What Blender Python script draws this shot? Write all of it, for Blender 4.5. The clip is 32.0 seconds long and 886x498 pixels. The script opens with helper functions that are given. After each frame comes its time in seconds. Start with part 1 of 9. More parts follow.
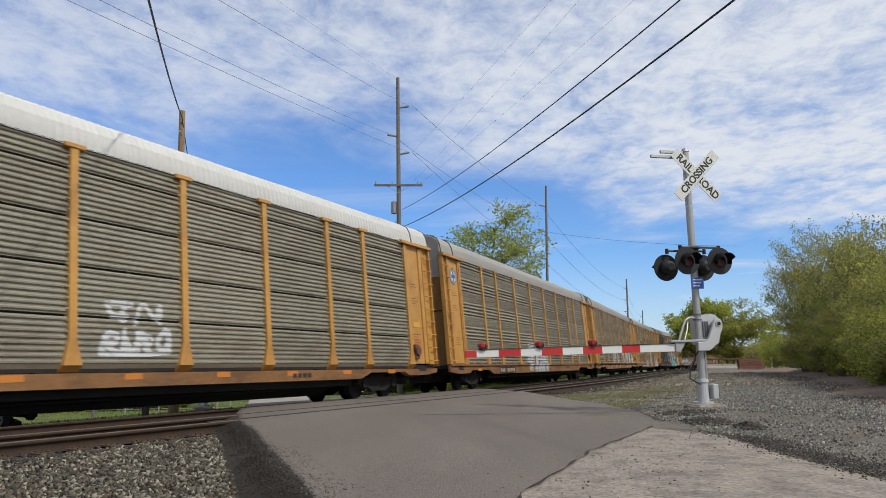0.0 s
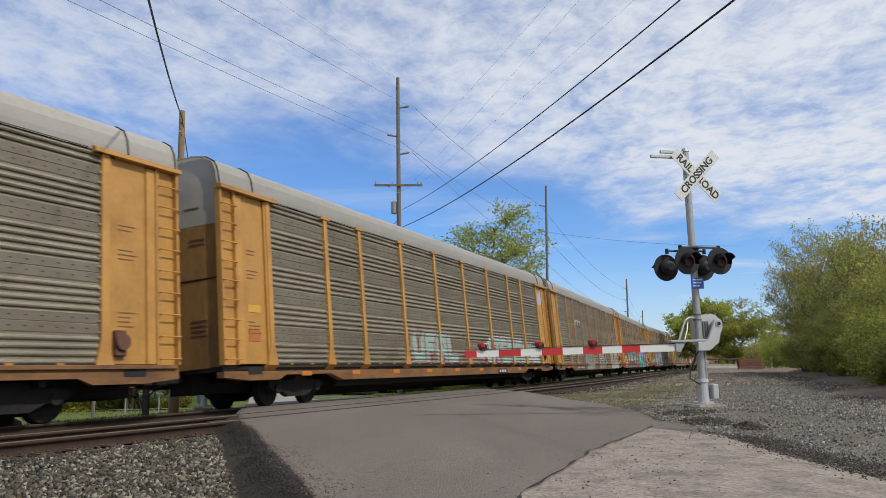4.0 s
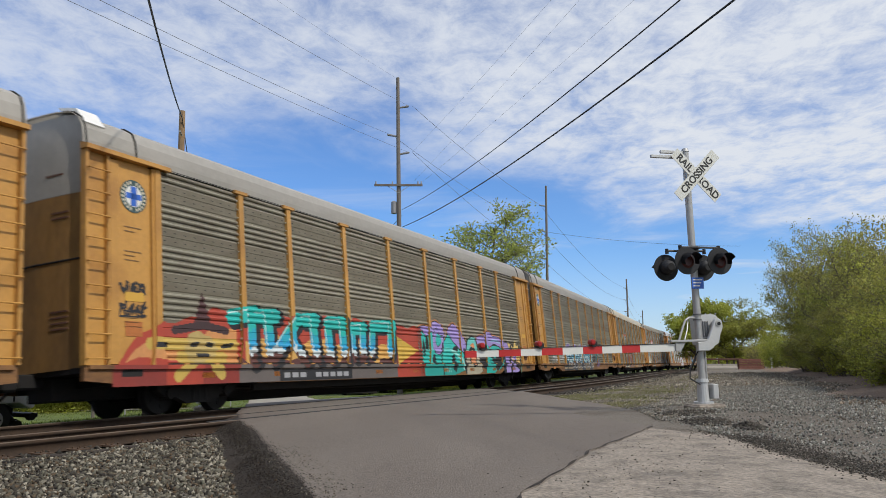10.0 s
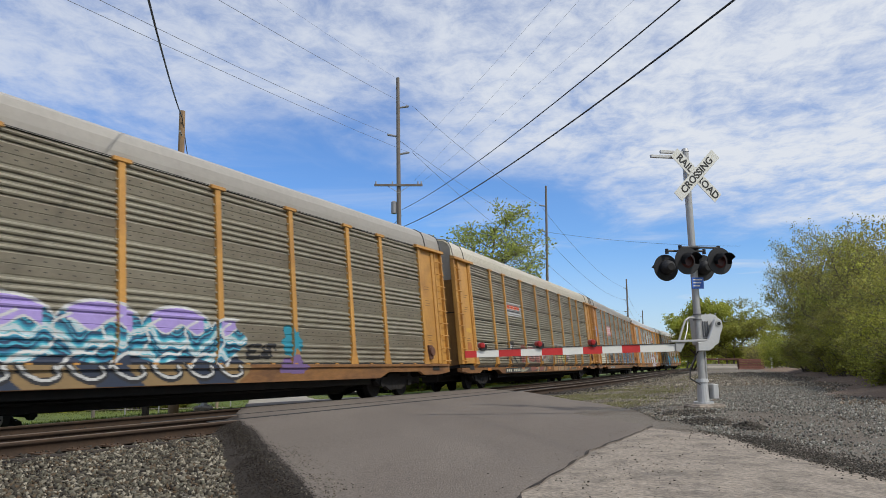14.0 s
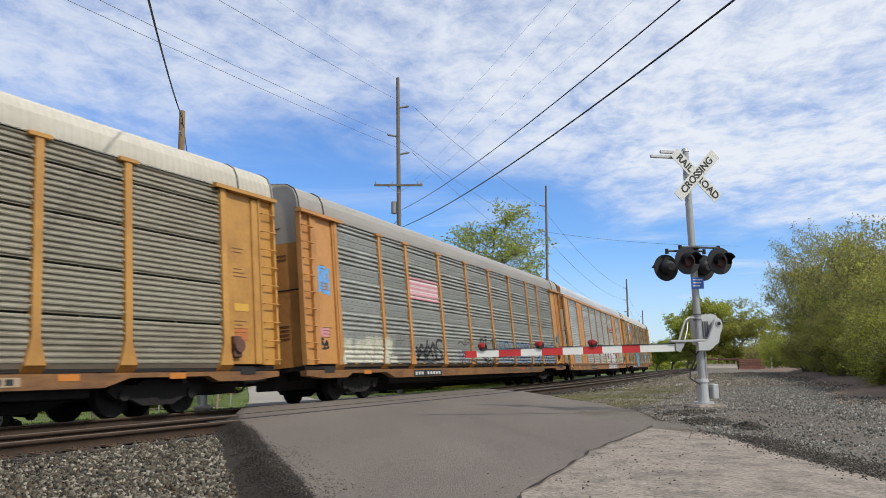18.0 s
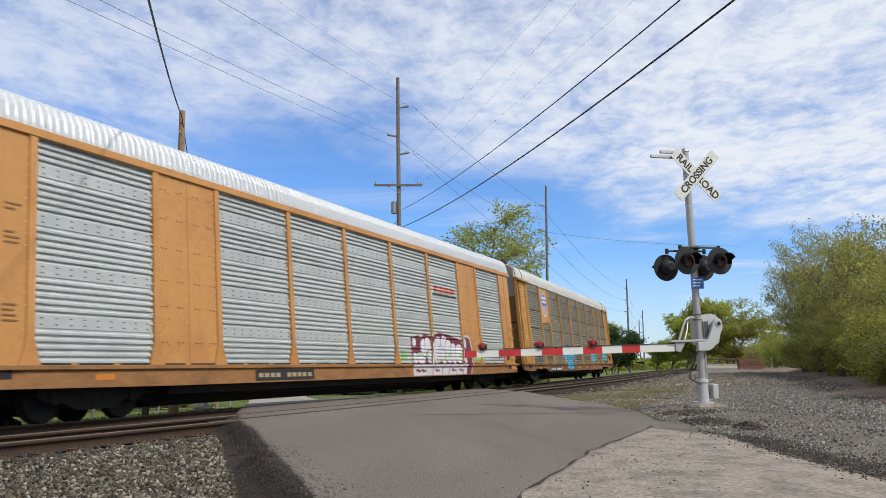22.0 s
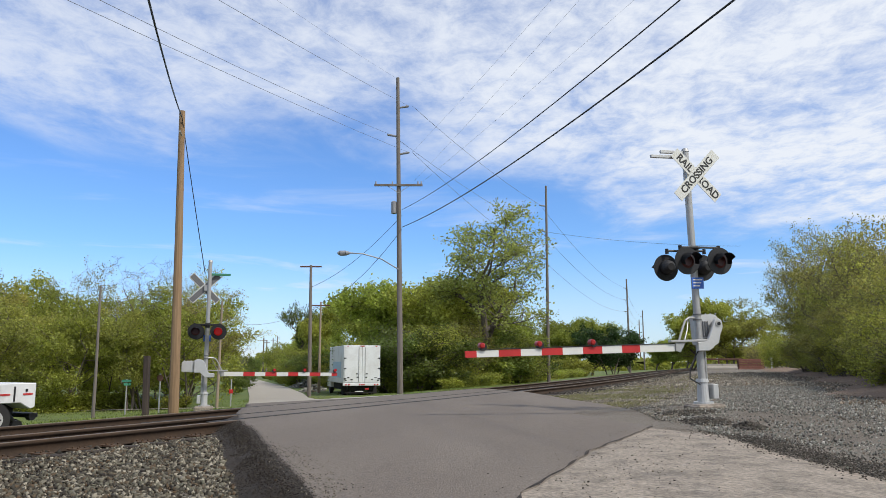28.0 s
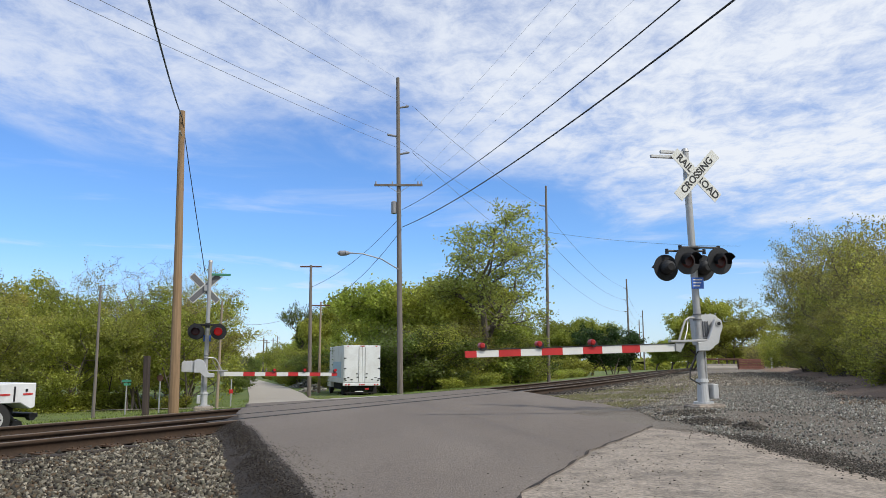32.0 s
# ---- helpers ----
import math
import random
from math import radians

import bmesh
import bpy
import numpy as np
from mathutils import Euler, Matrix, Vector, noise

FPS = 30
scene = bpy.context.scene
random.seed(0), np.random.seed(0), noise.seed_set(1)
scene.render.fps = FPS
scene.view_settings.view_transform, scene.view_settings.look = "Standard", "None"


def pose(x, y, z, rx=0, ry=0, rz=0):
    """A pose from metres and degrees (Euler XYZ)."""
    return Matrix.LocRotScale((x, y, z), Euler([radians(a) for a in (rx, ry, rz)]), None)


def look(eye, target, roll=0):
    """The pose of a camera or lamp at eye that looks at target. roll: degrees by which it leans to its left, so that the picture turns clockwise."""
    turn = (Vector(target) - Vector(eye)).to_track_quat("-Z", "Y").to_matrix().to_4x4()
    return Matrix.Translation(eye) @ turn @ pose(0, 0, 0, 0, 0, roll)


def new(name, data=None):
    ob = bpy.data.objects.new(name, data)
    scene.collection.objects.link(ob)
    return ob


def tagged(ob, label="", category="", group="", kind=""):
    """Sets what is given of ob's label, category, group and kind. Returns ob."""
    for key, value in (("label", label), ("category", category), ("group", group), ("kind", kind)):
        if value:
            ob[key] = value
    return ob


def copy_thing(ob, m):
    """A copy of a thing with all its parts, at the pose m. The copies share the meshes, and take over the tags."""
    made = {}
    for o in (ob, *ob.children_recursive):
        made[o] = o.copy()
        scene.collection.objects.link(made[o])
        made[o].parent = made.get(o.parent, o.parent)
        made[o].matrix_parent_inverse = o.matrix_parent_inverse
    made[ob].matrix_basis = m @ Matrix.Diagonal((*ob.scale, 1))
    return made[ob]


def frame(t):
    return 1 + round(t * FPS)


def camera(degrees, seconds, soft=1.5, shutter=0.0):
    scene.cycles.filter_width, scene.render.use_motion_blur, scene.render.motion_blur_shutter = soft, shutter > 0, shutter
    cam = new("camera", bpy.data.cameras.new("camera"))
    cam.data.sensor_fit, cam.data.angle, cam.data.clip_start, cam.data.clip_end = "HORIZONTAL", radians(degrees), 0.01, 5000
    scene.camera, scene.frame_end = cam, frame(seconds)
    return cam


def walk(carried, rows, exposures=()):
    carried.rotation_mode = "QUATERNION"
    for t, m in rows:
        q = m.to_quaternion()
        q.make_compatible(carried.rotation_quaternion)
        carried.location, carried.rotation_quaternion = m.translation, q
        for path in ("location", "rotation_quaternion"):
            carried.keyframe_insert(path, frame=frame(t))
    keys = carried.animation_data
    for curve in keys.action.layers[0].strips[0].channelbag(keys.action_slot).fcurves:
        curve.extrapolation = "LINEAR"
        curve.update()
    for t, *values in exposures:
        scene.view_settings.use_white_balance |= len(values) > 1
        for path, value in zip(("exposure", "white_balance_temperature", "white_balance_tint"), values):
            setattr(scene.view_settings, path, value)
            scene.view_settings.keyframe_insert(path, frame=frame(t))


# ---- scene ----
cam = camera(61.02, 32.0, soft=0.6, shutter=0.22)
EYE = pose(0, 0, 1.074, 98.611, 0, 0)
walk(cam, [(0, EYE), (32, EYE)], exposures=[(0, -0.2), (14, -0.2), (17, -0.04), (25, -0.04), (28, 0.0), (32, 0.0)])

# ---- sky and sun ----
SUN_AZ, SUN_EL = 127.0, 48.0      # azimuth clockwise from +y, elevation
world = bpy.data.worlds.new("sky")
scene.world = world
world.use_nodes = True


def build_sky():
    nt = world.node_tree
    nt.nodes.clear()
    N = nt.nodes.new
    L = nt.links.new

    def math_(op, a, b=None, c=None, clamp=False):
        n = N("ShaderNodeMath")
        n.operation, n.use_clamp = op, clamp
        for i, v in enumerate((a, b, c)):
            if v is None:
                continue
            if isinstance(v, (int, float)):
                n.inputs[i].default_value = v
            else:
                L(v, n.inputs[i])
        return n.outputs[0]

    def step(v, lo, hi):
        n = N("ShaderNodeMapRange")
        n.interpolation_type = "SMOOTHSTEP"
        L(v, n.inputs[0])
        n.inputs[1].default_value, n.inputs[2].default_value = lo, hi
        return n.outputs[0]

    def noise_(vec, scale, detail, rough, dist=0.0, stretch=(1, 1, 1), turn=0.0):
        m = N("ShaderNodeMapping")
        m.inputs["Scale"].default_value = stretch
        m.inputs["Rotation"].default_value = (0, 0, radians(turn))
        L(vec, m.inputs[0])
        n = N("ShaderNodeTexNoise")
        n.inputs["Scale"].default_value, n.inputs["Detail"].default_value = scale, detail
        n.inputs["Roughness"].default_value, n.inputs["Distortion"].default_value = rough, dist
        L(m.outputs[0], n.inputs["Vector"])
        return n.outputs[0]

    co = N("ShaderNodeTexCoord").outputs["Generated"]
    sep = N("ShaderNodeSeparateXYZ")
    L(co, sep.inputs[0])
    x, y, z = sep.outputs
    zz = math_("MAXIMUM", z, 0.02)
    # the cloud sheet: a plane overhead
    zp = math_("ADD", zz, 0.06)
    u, v = math_("DIVIDE", x, zp), math_("DIVIDE", y, zp)
    comb = N("ShaderNodeCombineXYZ")
    L(u, comb.inputs[0]), L(v, comb.inputs[1])
    plane = comb.outputs[0]
    big = noise_(plane, 0.55, 3, 0.5, 0.3, (1, 0.55, 1), 20)
    mid = noise_(plane, 1.7, 8, 0.62, 0.5, (1, 0.7, 1), -25)
    fine = noise_(plane, 9.0, 7, 0.66, 0.3, (1, 0.8, 1), 15)
    # edge of the sheet: nearer on one side, farther out on the other
    edge = math_("SUBTRACT", math_("MULTIPLY_ADD", u, 0.62, 3.15), v)
    edge = math_("MULTIPLY_ADD", math_("SUBTRACT", big, 0.5), 2.6, edge)
    edge = math_("MULTIPLY_ADD", math_("SUBTRACT", mid, 0.5), 1.6, edge)
    sheet = step(edge, -0.35, 0.9)
    mott = math_("MULTIPLY_ADD", mid, 0.48, math_("MULTIPLY", fine, 0.52))
    mott = step(mott, 0.30, 0.62)
    mott = math_("MULTIPLY_ADD", mott, 0.72, 0.23)
    sheet = math_("MULTIPLY", sheet, mott)
    sheet = math_("MULTIPLY", sheet, math_("MULTIPLY_ADD", x, 0.34, 0.97))
    # thin streaks below the sheet
    streak = noise_(co, 3.0, 6, 0.58, 0.4, (1.0, 1.0, 9.0))
    streak = math_("MULTIPLY", step(streak, 0.50, 0.72), step(z, 0.30, 0.10))
    streak = math_("MULTIPLY", streak, 0.62)
    low = math_("MULTIPLY", step(z, 0.16, 0.0), 0.42)
    cov = math_("MAXIMUM", sheet, math_("MAXIMUM", streak, low))
    sky = N("ShaderNodeTexSky")
    sky.sky_type, sky.sun_disc = "NISHITA", False
    sky.sun_elevation, sky.sun_rotation = radians(SUN_EL), radians(SUN_AZ)
    sky.air_density, sky.dust_density, sky.ozone_density = 1.0, 0.35, 2.5
    gain = N("ShaderNodeMix")
    gain.data_type, gain.blend_type = "RGBA", "MULTIPLY"
    gain.inputs["Factor"].default_value = 1.0
    L(sky.outputs[0], gain.inputs["A"])
    gain.inputs["B"].default_value = SKY_TINT
    mix = N("ShaderNodeMix")
    mix.data_type = "RGBA"
    L(cov, mix.inputs["Factor"])
    L(gain.outputs["Result"], mix.inputs["A"])
    mix.inputs["B"].default_value = CLOUD
    bg = N("ShaderNodeBackground")
    bg.inputs["Strength"].default_value = SKY_STRENGTH
    L(mix.outputs["Result"], bg.inputs[0])
    out = N("ShaderNodeOutputWorld")
    L(bg.outputs[0], out.inputs[0])


SKY_STRENGTH = 0.12
SKY_TINT = (0.74, 1.04, 1.45, 1)
CLOUD = (6.9, 7.3, 8.0, 1)
build_sky()

sun = new("sun", bpy.data.lights.new("sun", "SUN"))
sun.data.energy, sun.data.angle, sun.data.color = 3.2, radians(2.0), (1.0, 0.95, 0.87)
sun_way = Vector((math.sin(radians(SUN_AZ)) * math.cos(radians(SUN_EL)), math.cos(radians(SUN_AZ)) * math.cos(radians(SUN_EL)), math.sin(radians(SUN_EL))))
sun.matrix_world = look(sun_way * 100, (0, 0, 0))


# ---- materials ----
def material(name, color, rough=0.7, metal=0.0, grain=6.0, vary=0.25, stain=1.0, stain_color=None, stain_amount=0.3, bump=0.1, per_object=0.0, island=0.0,
             stretch=(1, 1, 1), spec=0.5, glow=None, trans=0.0):
    """A node material: colour with grain and stains at two scales, relief, roughness that varies."""
    m = bpy.data.materials.new(name)
    m.use_nodes = True
    nt = m.node_tree
    N, L = nt.nodes.new, nt.links.new
    b = nt.nodes["Principled BSDF"]
    b.inputs["Metallic"].default_value = metal
    b.inputs["Specular IOR Level"].default_value = spec
    if trans:
        b.inputs["Transmission Weight"].default_value = trans
    co = N("ShaderNodeTexCoord")
    mp = N("ShaderNodeMapping")
    mp.inputs["Scale"].default_value = stretch
    L(co.outputs["Object"], mp.inputs[0])
    n1, n2 = N("ShaderNodeTexNoise"), N("ShaderNodeTexNoise")
    n1.inputs["Scale"].default_value, n1.inputs["Detail"].default_value, n1.inputs["Roughness"].default_value = grain, 6, 0.65
    n2.inputs["Scale"].default_value, n2.inputs["Detail"].default_value, n2.inputs["Roughness"].default_value = stain, 5, 0.6
    L(mp.outputs[0], n1.inputs["Vector"]), L(mp.outputs[0], n2.inputs["Vector"])
    ramp = N("ShaderNodeMapRange")
    L(n1.outputs[0], ramp.inputs[0])
    ramp.inputs[1].default_value, ramp.inputs[2].default_value = 0.25, 0.75
    ramp.inputs[3].default_value, ramp.inputs[4].default_value = 1 - vary, 1 + vary
    val = ramp.outputs[0]
    if per_object or island:
        src = N("ShaderNodeObjectInfo").outputs["Random"] if per_object else N("ShaderNodeNewGeometry").outputs["Random Per Island"]
        k = per_object or island
        r2 = N("ShaderNodeMapRange")
        L(src, r2.inputs[0])
        r2.inputs[3].default_value, r2.inputs[4].default_value = 1 - k, 1 + k
        mul = N("ShaderNodeMath")
        mul.operation = "MULTIPLY"
        L(val, mul.inputs[0]), L(r2.outputs[0], mul.inputs[1])
        val = mul.outputs[0]
    tint = N("ShaderNodeMix")
    tint.data_type, tint.blend_type = "RGBA", "MIX"
    st = N("ShaderNodeMapRange")
    L(n2.outputs[0], st.inputs[0])
    st.inputs[1].default_value, st.inputs[2].default_value = 0.45, 0.75
    st.inputs[3].default_value, st.inputs[4].default_value = 0.0, stain_amount
    L(st.outputs[0], tint.inputs["Factor"])
    tint.inputs["A"].default_value = (*color, 1)
    tint.inputs["B"].default_value = (*(stain_color or [c * 0.45 for c in color]), 1)
    mult = N("ShaderNodeVectorMath")
    mult.operation = "SCALE"
    L(tint.outputs["Result"], mult.inputs[0]), L(val, mult.inputs["Scale"])
    L(mult.outputs[0], b.inputs["Base Color"])
    rr = N("ShaderNodeMapRange")
    L(n2.outputs[0], rr.inputs[0])
    rr.inputs[3].default_value, rr.inputs[4].default_value = max(rough - 0.12, 0.02), min(rough + 0.12, 1)
    L(rr.outputs[0], b.inputs["Roughness"])
    if bump:
        bp = N("ShaderNodeBump")
        bp.inputs["Strength"].default_value, bp.inputs["Distance"].default_value = bump, 0.02
        L(n1.outputs[0], bp.inputs["Height"]), L(bp.outputs[0], b.inputs["Normal"])
    if glow:
        b.inputs["Emission Color"].default_value, b.inputs["Emission Strength"].default_value = (*glow[0], 1), glow[1]
    return m


M = {}
M["yellow"] = material("weathered_yellow_paint", (0.47, 0.240, 0.054), 0.5, 0, 9, 0.12, 1.1, (0.24, 0.10, 0.028), 0.65, 0.05, per_object=0.08)
M["orange"] = material("weathered_orange_paint", (0.47, 0.225, 0.065), 0.5, 0, 9, 0.10, 1.1, (0.26, 0.10, 0.03), 0.55, 0.05, per_object=0.06)
M["sill_orange"] = material("grimy_orange_sill", (0.27, 0.125, 0.040), 0.6, 0, 7, 0.22, 1.4, (0.12, 0.055, 0.024), 0.85, 0.08, stretch=(0.6, 1, 2))
M["sill_yellow"] = material("rusty_yellow_sill", (0.21, 0.098, 0.030), 0.65, 0, 7, 0.28, 1.6, (0.085, 0.04, 0.022), 0.9, 0.1, stretch=(0.6, 1, 2))
M["panel_grey"] = material("galvanised_panel_dull", (0.375, 0.345, 0.262), 0.46, 0.15, 14, 0.10, 1.1, (0.23, 0.185, 0.13), 0.75, 0.05, per_object=0.07, stretch=(0.5, 1, 1))
M["panel_light"] = material("galvanised_panel_light", (0.455, 0.47, 0.425), 0.44, 0.2, 14, 0.10, 1.4, (0.26, 0.25, 0.215), 0.7, 0.05, per_object=0.05, stretch=(0.5, 1, 1))
M["panel_silver"] = material("galvanised_panel_bright", (0.67, 0.705, 0.685), 0.40, 0.15, 12, 0.06, 1.2, (0.47, 0.49, 0.50), 0.6, 0.04, per_object=0.04, stretch=(0.5, 1, 1))
M["roof_white"] = material("roof_white_paint", (0.72, 0.71, 0.67), 0.6, 0, 6, 0.06, 0.7, (0.55, 0.52, 0.46), 0.5, 0.03)
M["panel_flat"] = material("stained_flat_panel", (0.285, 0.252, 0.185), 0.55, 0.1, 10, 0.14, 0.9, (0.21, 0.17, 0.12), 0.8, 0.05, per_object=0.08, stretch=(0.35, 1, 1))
M["panel_flat_light"] = material("pale_flat_panel", (0.385, 0.395, 0.36), 0.5, 0.15, 10, 0.10, 0.9, (0.27, 0.265, 0.235), 0.7, 0.05, per_object=0.06, stretch=(0.35, 1, 1))
M["sign_back"] = material("dull_sign_back", (0.16, 0.16, 0.16), 0.6, 0.2, 20, 0.1)
M["roof_silver"] = material("roof_bright_galvanised", (0.74, 0.76, 0.77), 0.4, 0.3, 6, 0.05, 0.7, (0.58, 0.60, 0.61), 0.5, 0.03)
M["roof_cream"] = material("roof_cream_paint", (0.66, 0.62, 0.52), 0.6, 0, 6, 0.06, 0.7, (0.50, 0.45, 0.36), 0.5, 0.03)
M["panel_mid"] = material("galvanised_panel_mid", (0.365, 0.322, 0.235), 0.46, 0.15, 14, 0.10, 1.2, (0.22, 0.18, 0.13), 0.75, 0.05, per_object=0.07, stretch=(0.5, 1, 1))
M["roof_grey"] = material("roof_galvanised", (0.475, 0.445, 0.395), 0.5, 0.2, 6, 0.07, 0.7, (0.38, 0.35, 0.30), 0.6, 0.03)
M["cream"] = material("cream_door_paint", (0.62, 0.56, 0.42), 0.55, 0, 8, 0.06, 1.2, (0.42, 0.34, 0.22), 0.5, 0.03)
M["black"] = material("black_underframe_grime", (0.007, 0.006, 0.0055), 0.85, 0, 9, 0.35, 2, (0.028, 0.020, 0.015), 0.6, 0.15)
# near-black for painted gap shade, dark slots and openings, and the roof straps
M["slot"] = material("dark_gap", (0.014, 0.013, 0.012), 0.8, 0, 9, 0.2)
M["rail_top"] = material("polished_rail_head", (0.15, 0.108, 0.075), 0.55, 0.5, 30, 0.1, 3, (0.3, 0.25, 0.2), 0.3, 0.03, stretch=(0.2, 3, 3))
M["rail"] = material("rusty_rail", (0.032, 0.018, 0.009), 0.92, 0, 18, 0.3, 2.5, (0.060, 0.032, 0.015), 0.6, 0.15)
M["tie"] = material("creosoted_timber", (0.032, 0.024, 0.018), 0.9, 0, 16, 0.4, 2.5, (0.09, 0.066, 0.048), 0.6, 0.3, per_object=0.2, stretch=(6, 0.5, 1))
M["door_yellow"] = material("grimy_yellow_door", (0.34, 0.180, 0.052), 0.7, 0, 7, 0.18, 0.8, (0.10, 0.055, 0.028), 0.9, 0.05, stretch=(1, 1, 0.5))
M["ballast"] = material("ballast_bed", (0.034, 0.028, 0.021), 0.95, 0, 22, 0.6, 0.5, (0.035, 0.026, 0.020), 0.6, 1.0)
M["gravel"] = material("gravel_bed", (0.165, 0.142, 0.112), 0.95, 0, 55, 0.8, 0.6, (0.085, 0.062, 0.044), 0.9, 1.0)
M["asphalt"] = material("new_asphalt", (0.131, 0.107, 0.085), 0.88, 0, 60, 0.46, 0.55, (0.180, 0.152, 0.123), 0.9, 0.35, stretch=(1.0, 0.3, 1))
M["asphalt_edge"] = material("black_asphalt_edge", (0.028, 0.020, 0.013), 0.95, 0, 45, 0.75, 3.0, (0.055, 0.042, 0.032), 0.7, 1.0)
M["concrete"] = material("old_road_concrete", (0.285, 0.24, 0.19), 0.92, 0, 24, 0.62, 2.6, (0.11, 0.094, 0.076), 0.95, 0.9)
M["concrete_far"] = material("far_road_concrete", (0.34, 0.305, 0.255), 0.9, 0, 8, 0.1, 0.3, (0.36, 0.33, 0.28), 0.5, 0.1)
M["grass"] = material("spring_grass", (0.095, 0.135, 0.024), 0.9, 0, 3.0, 0.35, 0.10, (0.16, 0.145, 0.05), 0.6, 0.6)
M["blade"] = material("grass_blades", (0.14, 0.19, 0.036), 0.8, 0, 3, 0.2, 0.2, (0.2, 0.19, 0.06), 0.7, 0, island=0.4)
M["weed"] = material("dry_weeds", (0.20, 0.19, 0.075), 0.85, 0, 3, 0.2, 0.4, (0.15, 0.19, 0.05), 0.8, 0, island=0.4)
M["bark"] = material("grey_bark", (0.135, 0.11, 0.085), 0.9, 0, 9, 0.35, 2, (0.07, 0.055, 0.04), 0.6, 0.5, stretch=(1, 1, 0.25))
M["pole_wood"] = material("weathered_pole_wood", (0.27, 0.175, 0.095), 0.85, 0, 14, 0.25, 1.2, (0.13, 0.08, 0.045), 0.6, 0.2, stretch=(1, 1, 0.08))
M["pole_grey"] = material("grey_pole_wood", (0.175, 0.150, 0.130), 0.85, 0, 14, 0.25, 1.2, (0.10, 0.08, 0.065), 0.6, 0.2, stretch=(1, 1, 0.08))
M["pole_tan"] = material("bleached_tan_pole_wood", (0.30, 0.235, 0.165), 0.85, 0, 14, 0.25, 1.2, (0.17, 0.13, 0.09), 0.6, 0.2, stretch=(1, 1, 0.08))
M["galv"] = material("galvanised_mast", (0.40, 0.395, 0.38), 0.45, 0.4, 20, 0.07, 2, (0.38, 0.36, 0.34), 0.5, 0.03)
M["case"] = material("aluminium_case", (0.50, 0.50, 0.485), 0.5, 0.3, 20, 0.05, 2, (0.45, 0.44, 0.42), 0.5, 0.03)
M["hood"] = material("flat_black_hood", (0.008, 0.008, 0.009), 0.55, 0, 20, 0.2, 2, None, 0.2, 0.03)
M["white_sign"] = material("reflective_white_sheet", (0.66, 0.655, 0.60), 0.45, 0, 20, 0.03, 2, (0.55, 0.53, 0.47), 0.4, 0.01)
M["letter"] = material("black_sign_letters", (0.02, 0.02, 0.02), 0.6, 0, 20, 0.1)
M["red_sheet"] = material("reflective_red_sheet", (0.48, 0.022, 0.02), 0.45, 0, 20, 0.06, 2, (0.3, 0.02, 0.02), 0.3, 0.01)
M["blue_sign"] = material("blue_sign_sheet", (0.03, 0.12, 0.48), 0.45, 0, 20, 0.04, 2, None, 0.2, 0.01)
M["pale_blue"] = material("faded_pale_blue_paint", (0.36, 0.52, 0.64), 0.5, 0, 10, 0.1, 1.5, (0.55, 0.62, 0.66), 0.7, 0.01)
M["green_sign"] = material("green_sign_sheet", (0.05, 0.22, 0.13), 0.5, 0, 20, 0.05, 2, None, 0.2, 0.01)
M["lens"] = material("dark_red_lens", (0.05, 0.003, 0.003), 0.4, 0, 20, 0.05, 2, None, 0.2, 0.0)
M["lens_lit"] = material("lit_red_lens", (0.25, 0.006, 0.006), 0.35, 0, 20, 0.02, 2, None, 0.1, 0.0, glow=((1.0, 0.008, 0.010), 0.17))
M["wire"] = material("black_cable", (0.02, 0.02, 0.022), 0.6, 0, 20, 0.1)
M["wire_grey"] = material("aluminium_conductor", (0.17, 0.18, 0.20), 0.5, 0.3, 20, 0.1)
M["insulator"] = material("grey_insulator", (0.25, 0.25, 0.26), 0.4, 0, 20, 0.1)
M["white_body"] = material("white_truck_paint", (0.70, 0.71, 0.70), 0.45, 0, 10, 0.06, 1.2, (0.46, 0.43, 0.39), 0.5, 0.01)
M["rubber"] = material("black_rubber", (0.022, 0.021, 0.02), 0.8, 0, 20, 0.2)
M["rust"] = material("rust_brown_steel", (0.12, 0.055, 0.035), 0.85, 0, 12, 0.3, 2, (0.06, 0.03, 0.02), 0.5, 0.2)
M["plate_rust"] = material("dark_rusty_plate", (0.060, 0.034, 0.018), 0.9, 0, 12, 0.4, 2, (0.11, 0.062, 0.032), 0.6, 0.2)
M["dark_timber"] = material("dark_stained_timber", (0.045, 0.032, 0.026), 0.9, 0, 14, 0.3, 1.5, (0.09, 0.07, 0.055), 0.6, 0.3, stretch=(1, 1, 0.1))
M["lens_arm"] = material("red_arm_lamp_lens", (0.34, 0.012, 0.010), 0.35, 0, 20, 0.05, 2, None, 0.2, 0.0)
M["brick_red"] = material("red_brick_pile", (0.20, 0.085, 0.06), 0.9, 0, 14, 0.3, 2, (0.11, 0.05, 0.04), 0.5, 0.3, per_object=0.2)


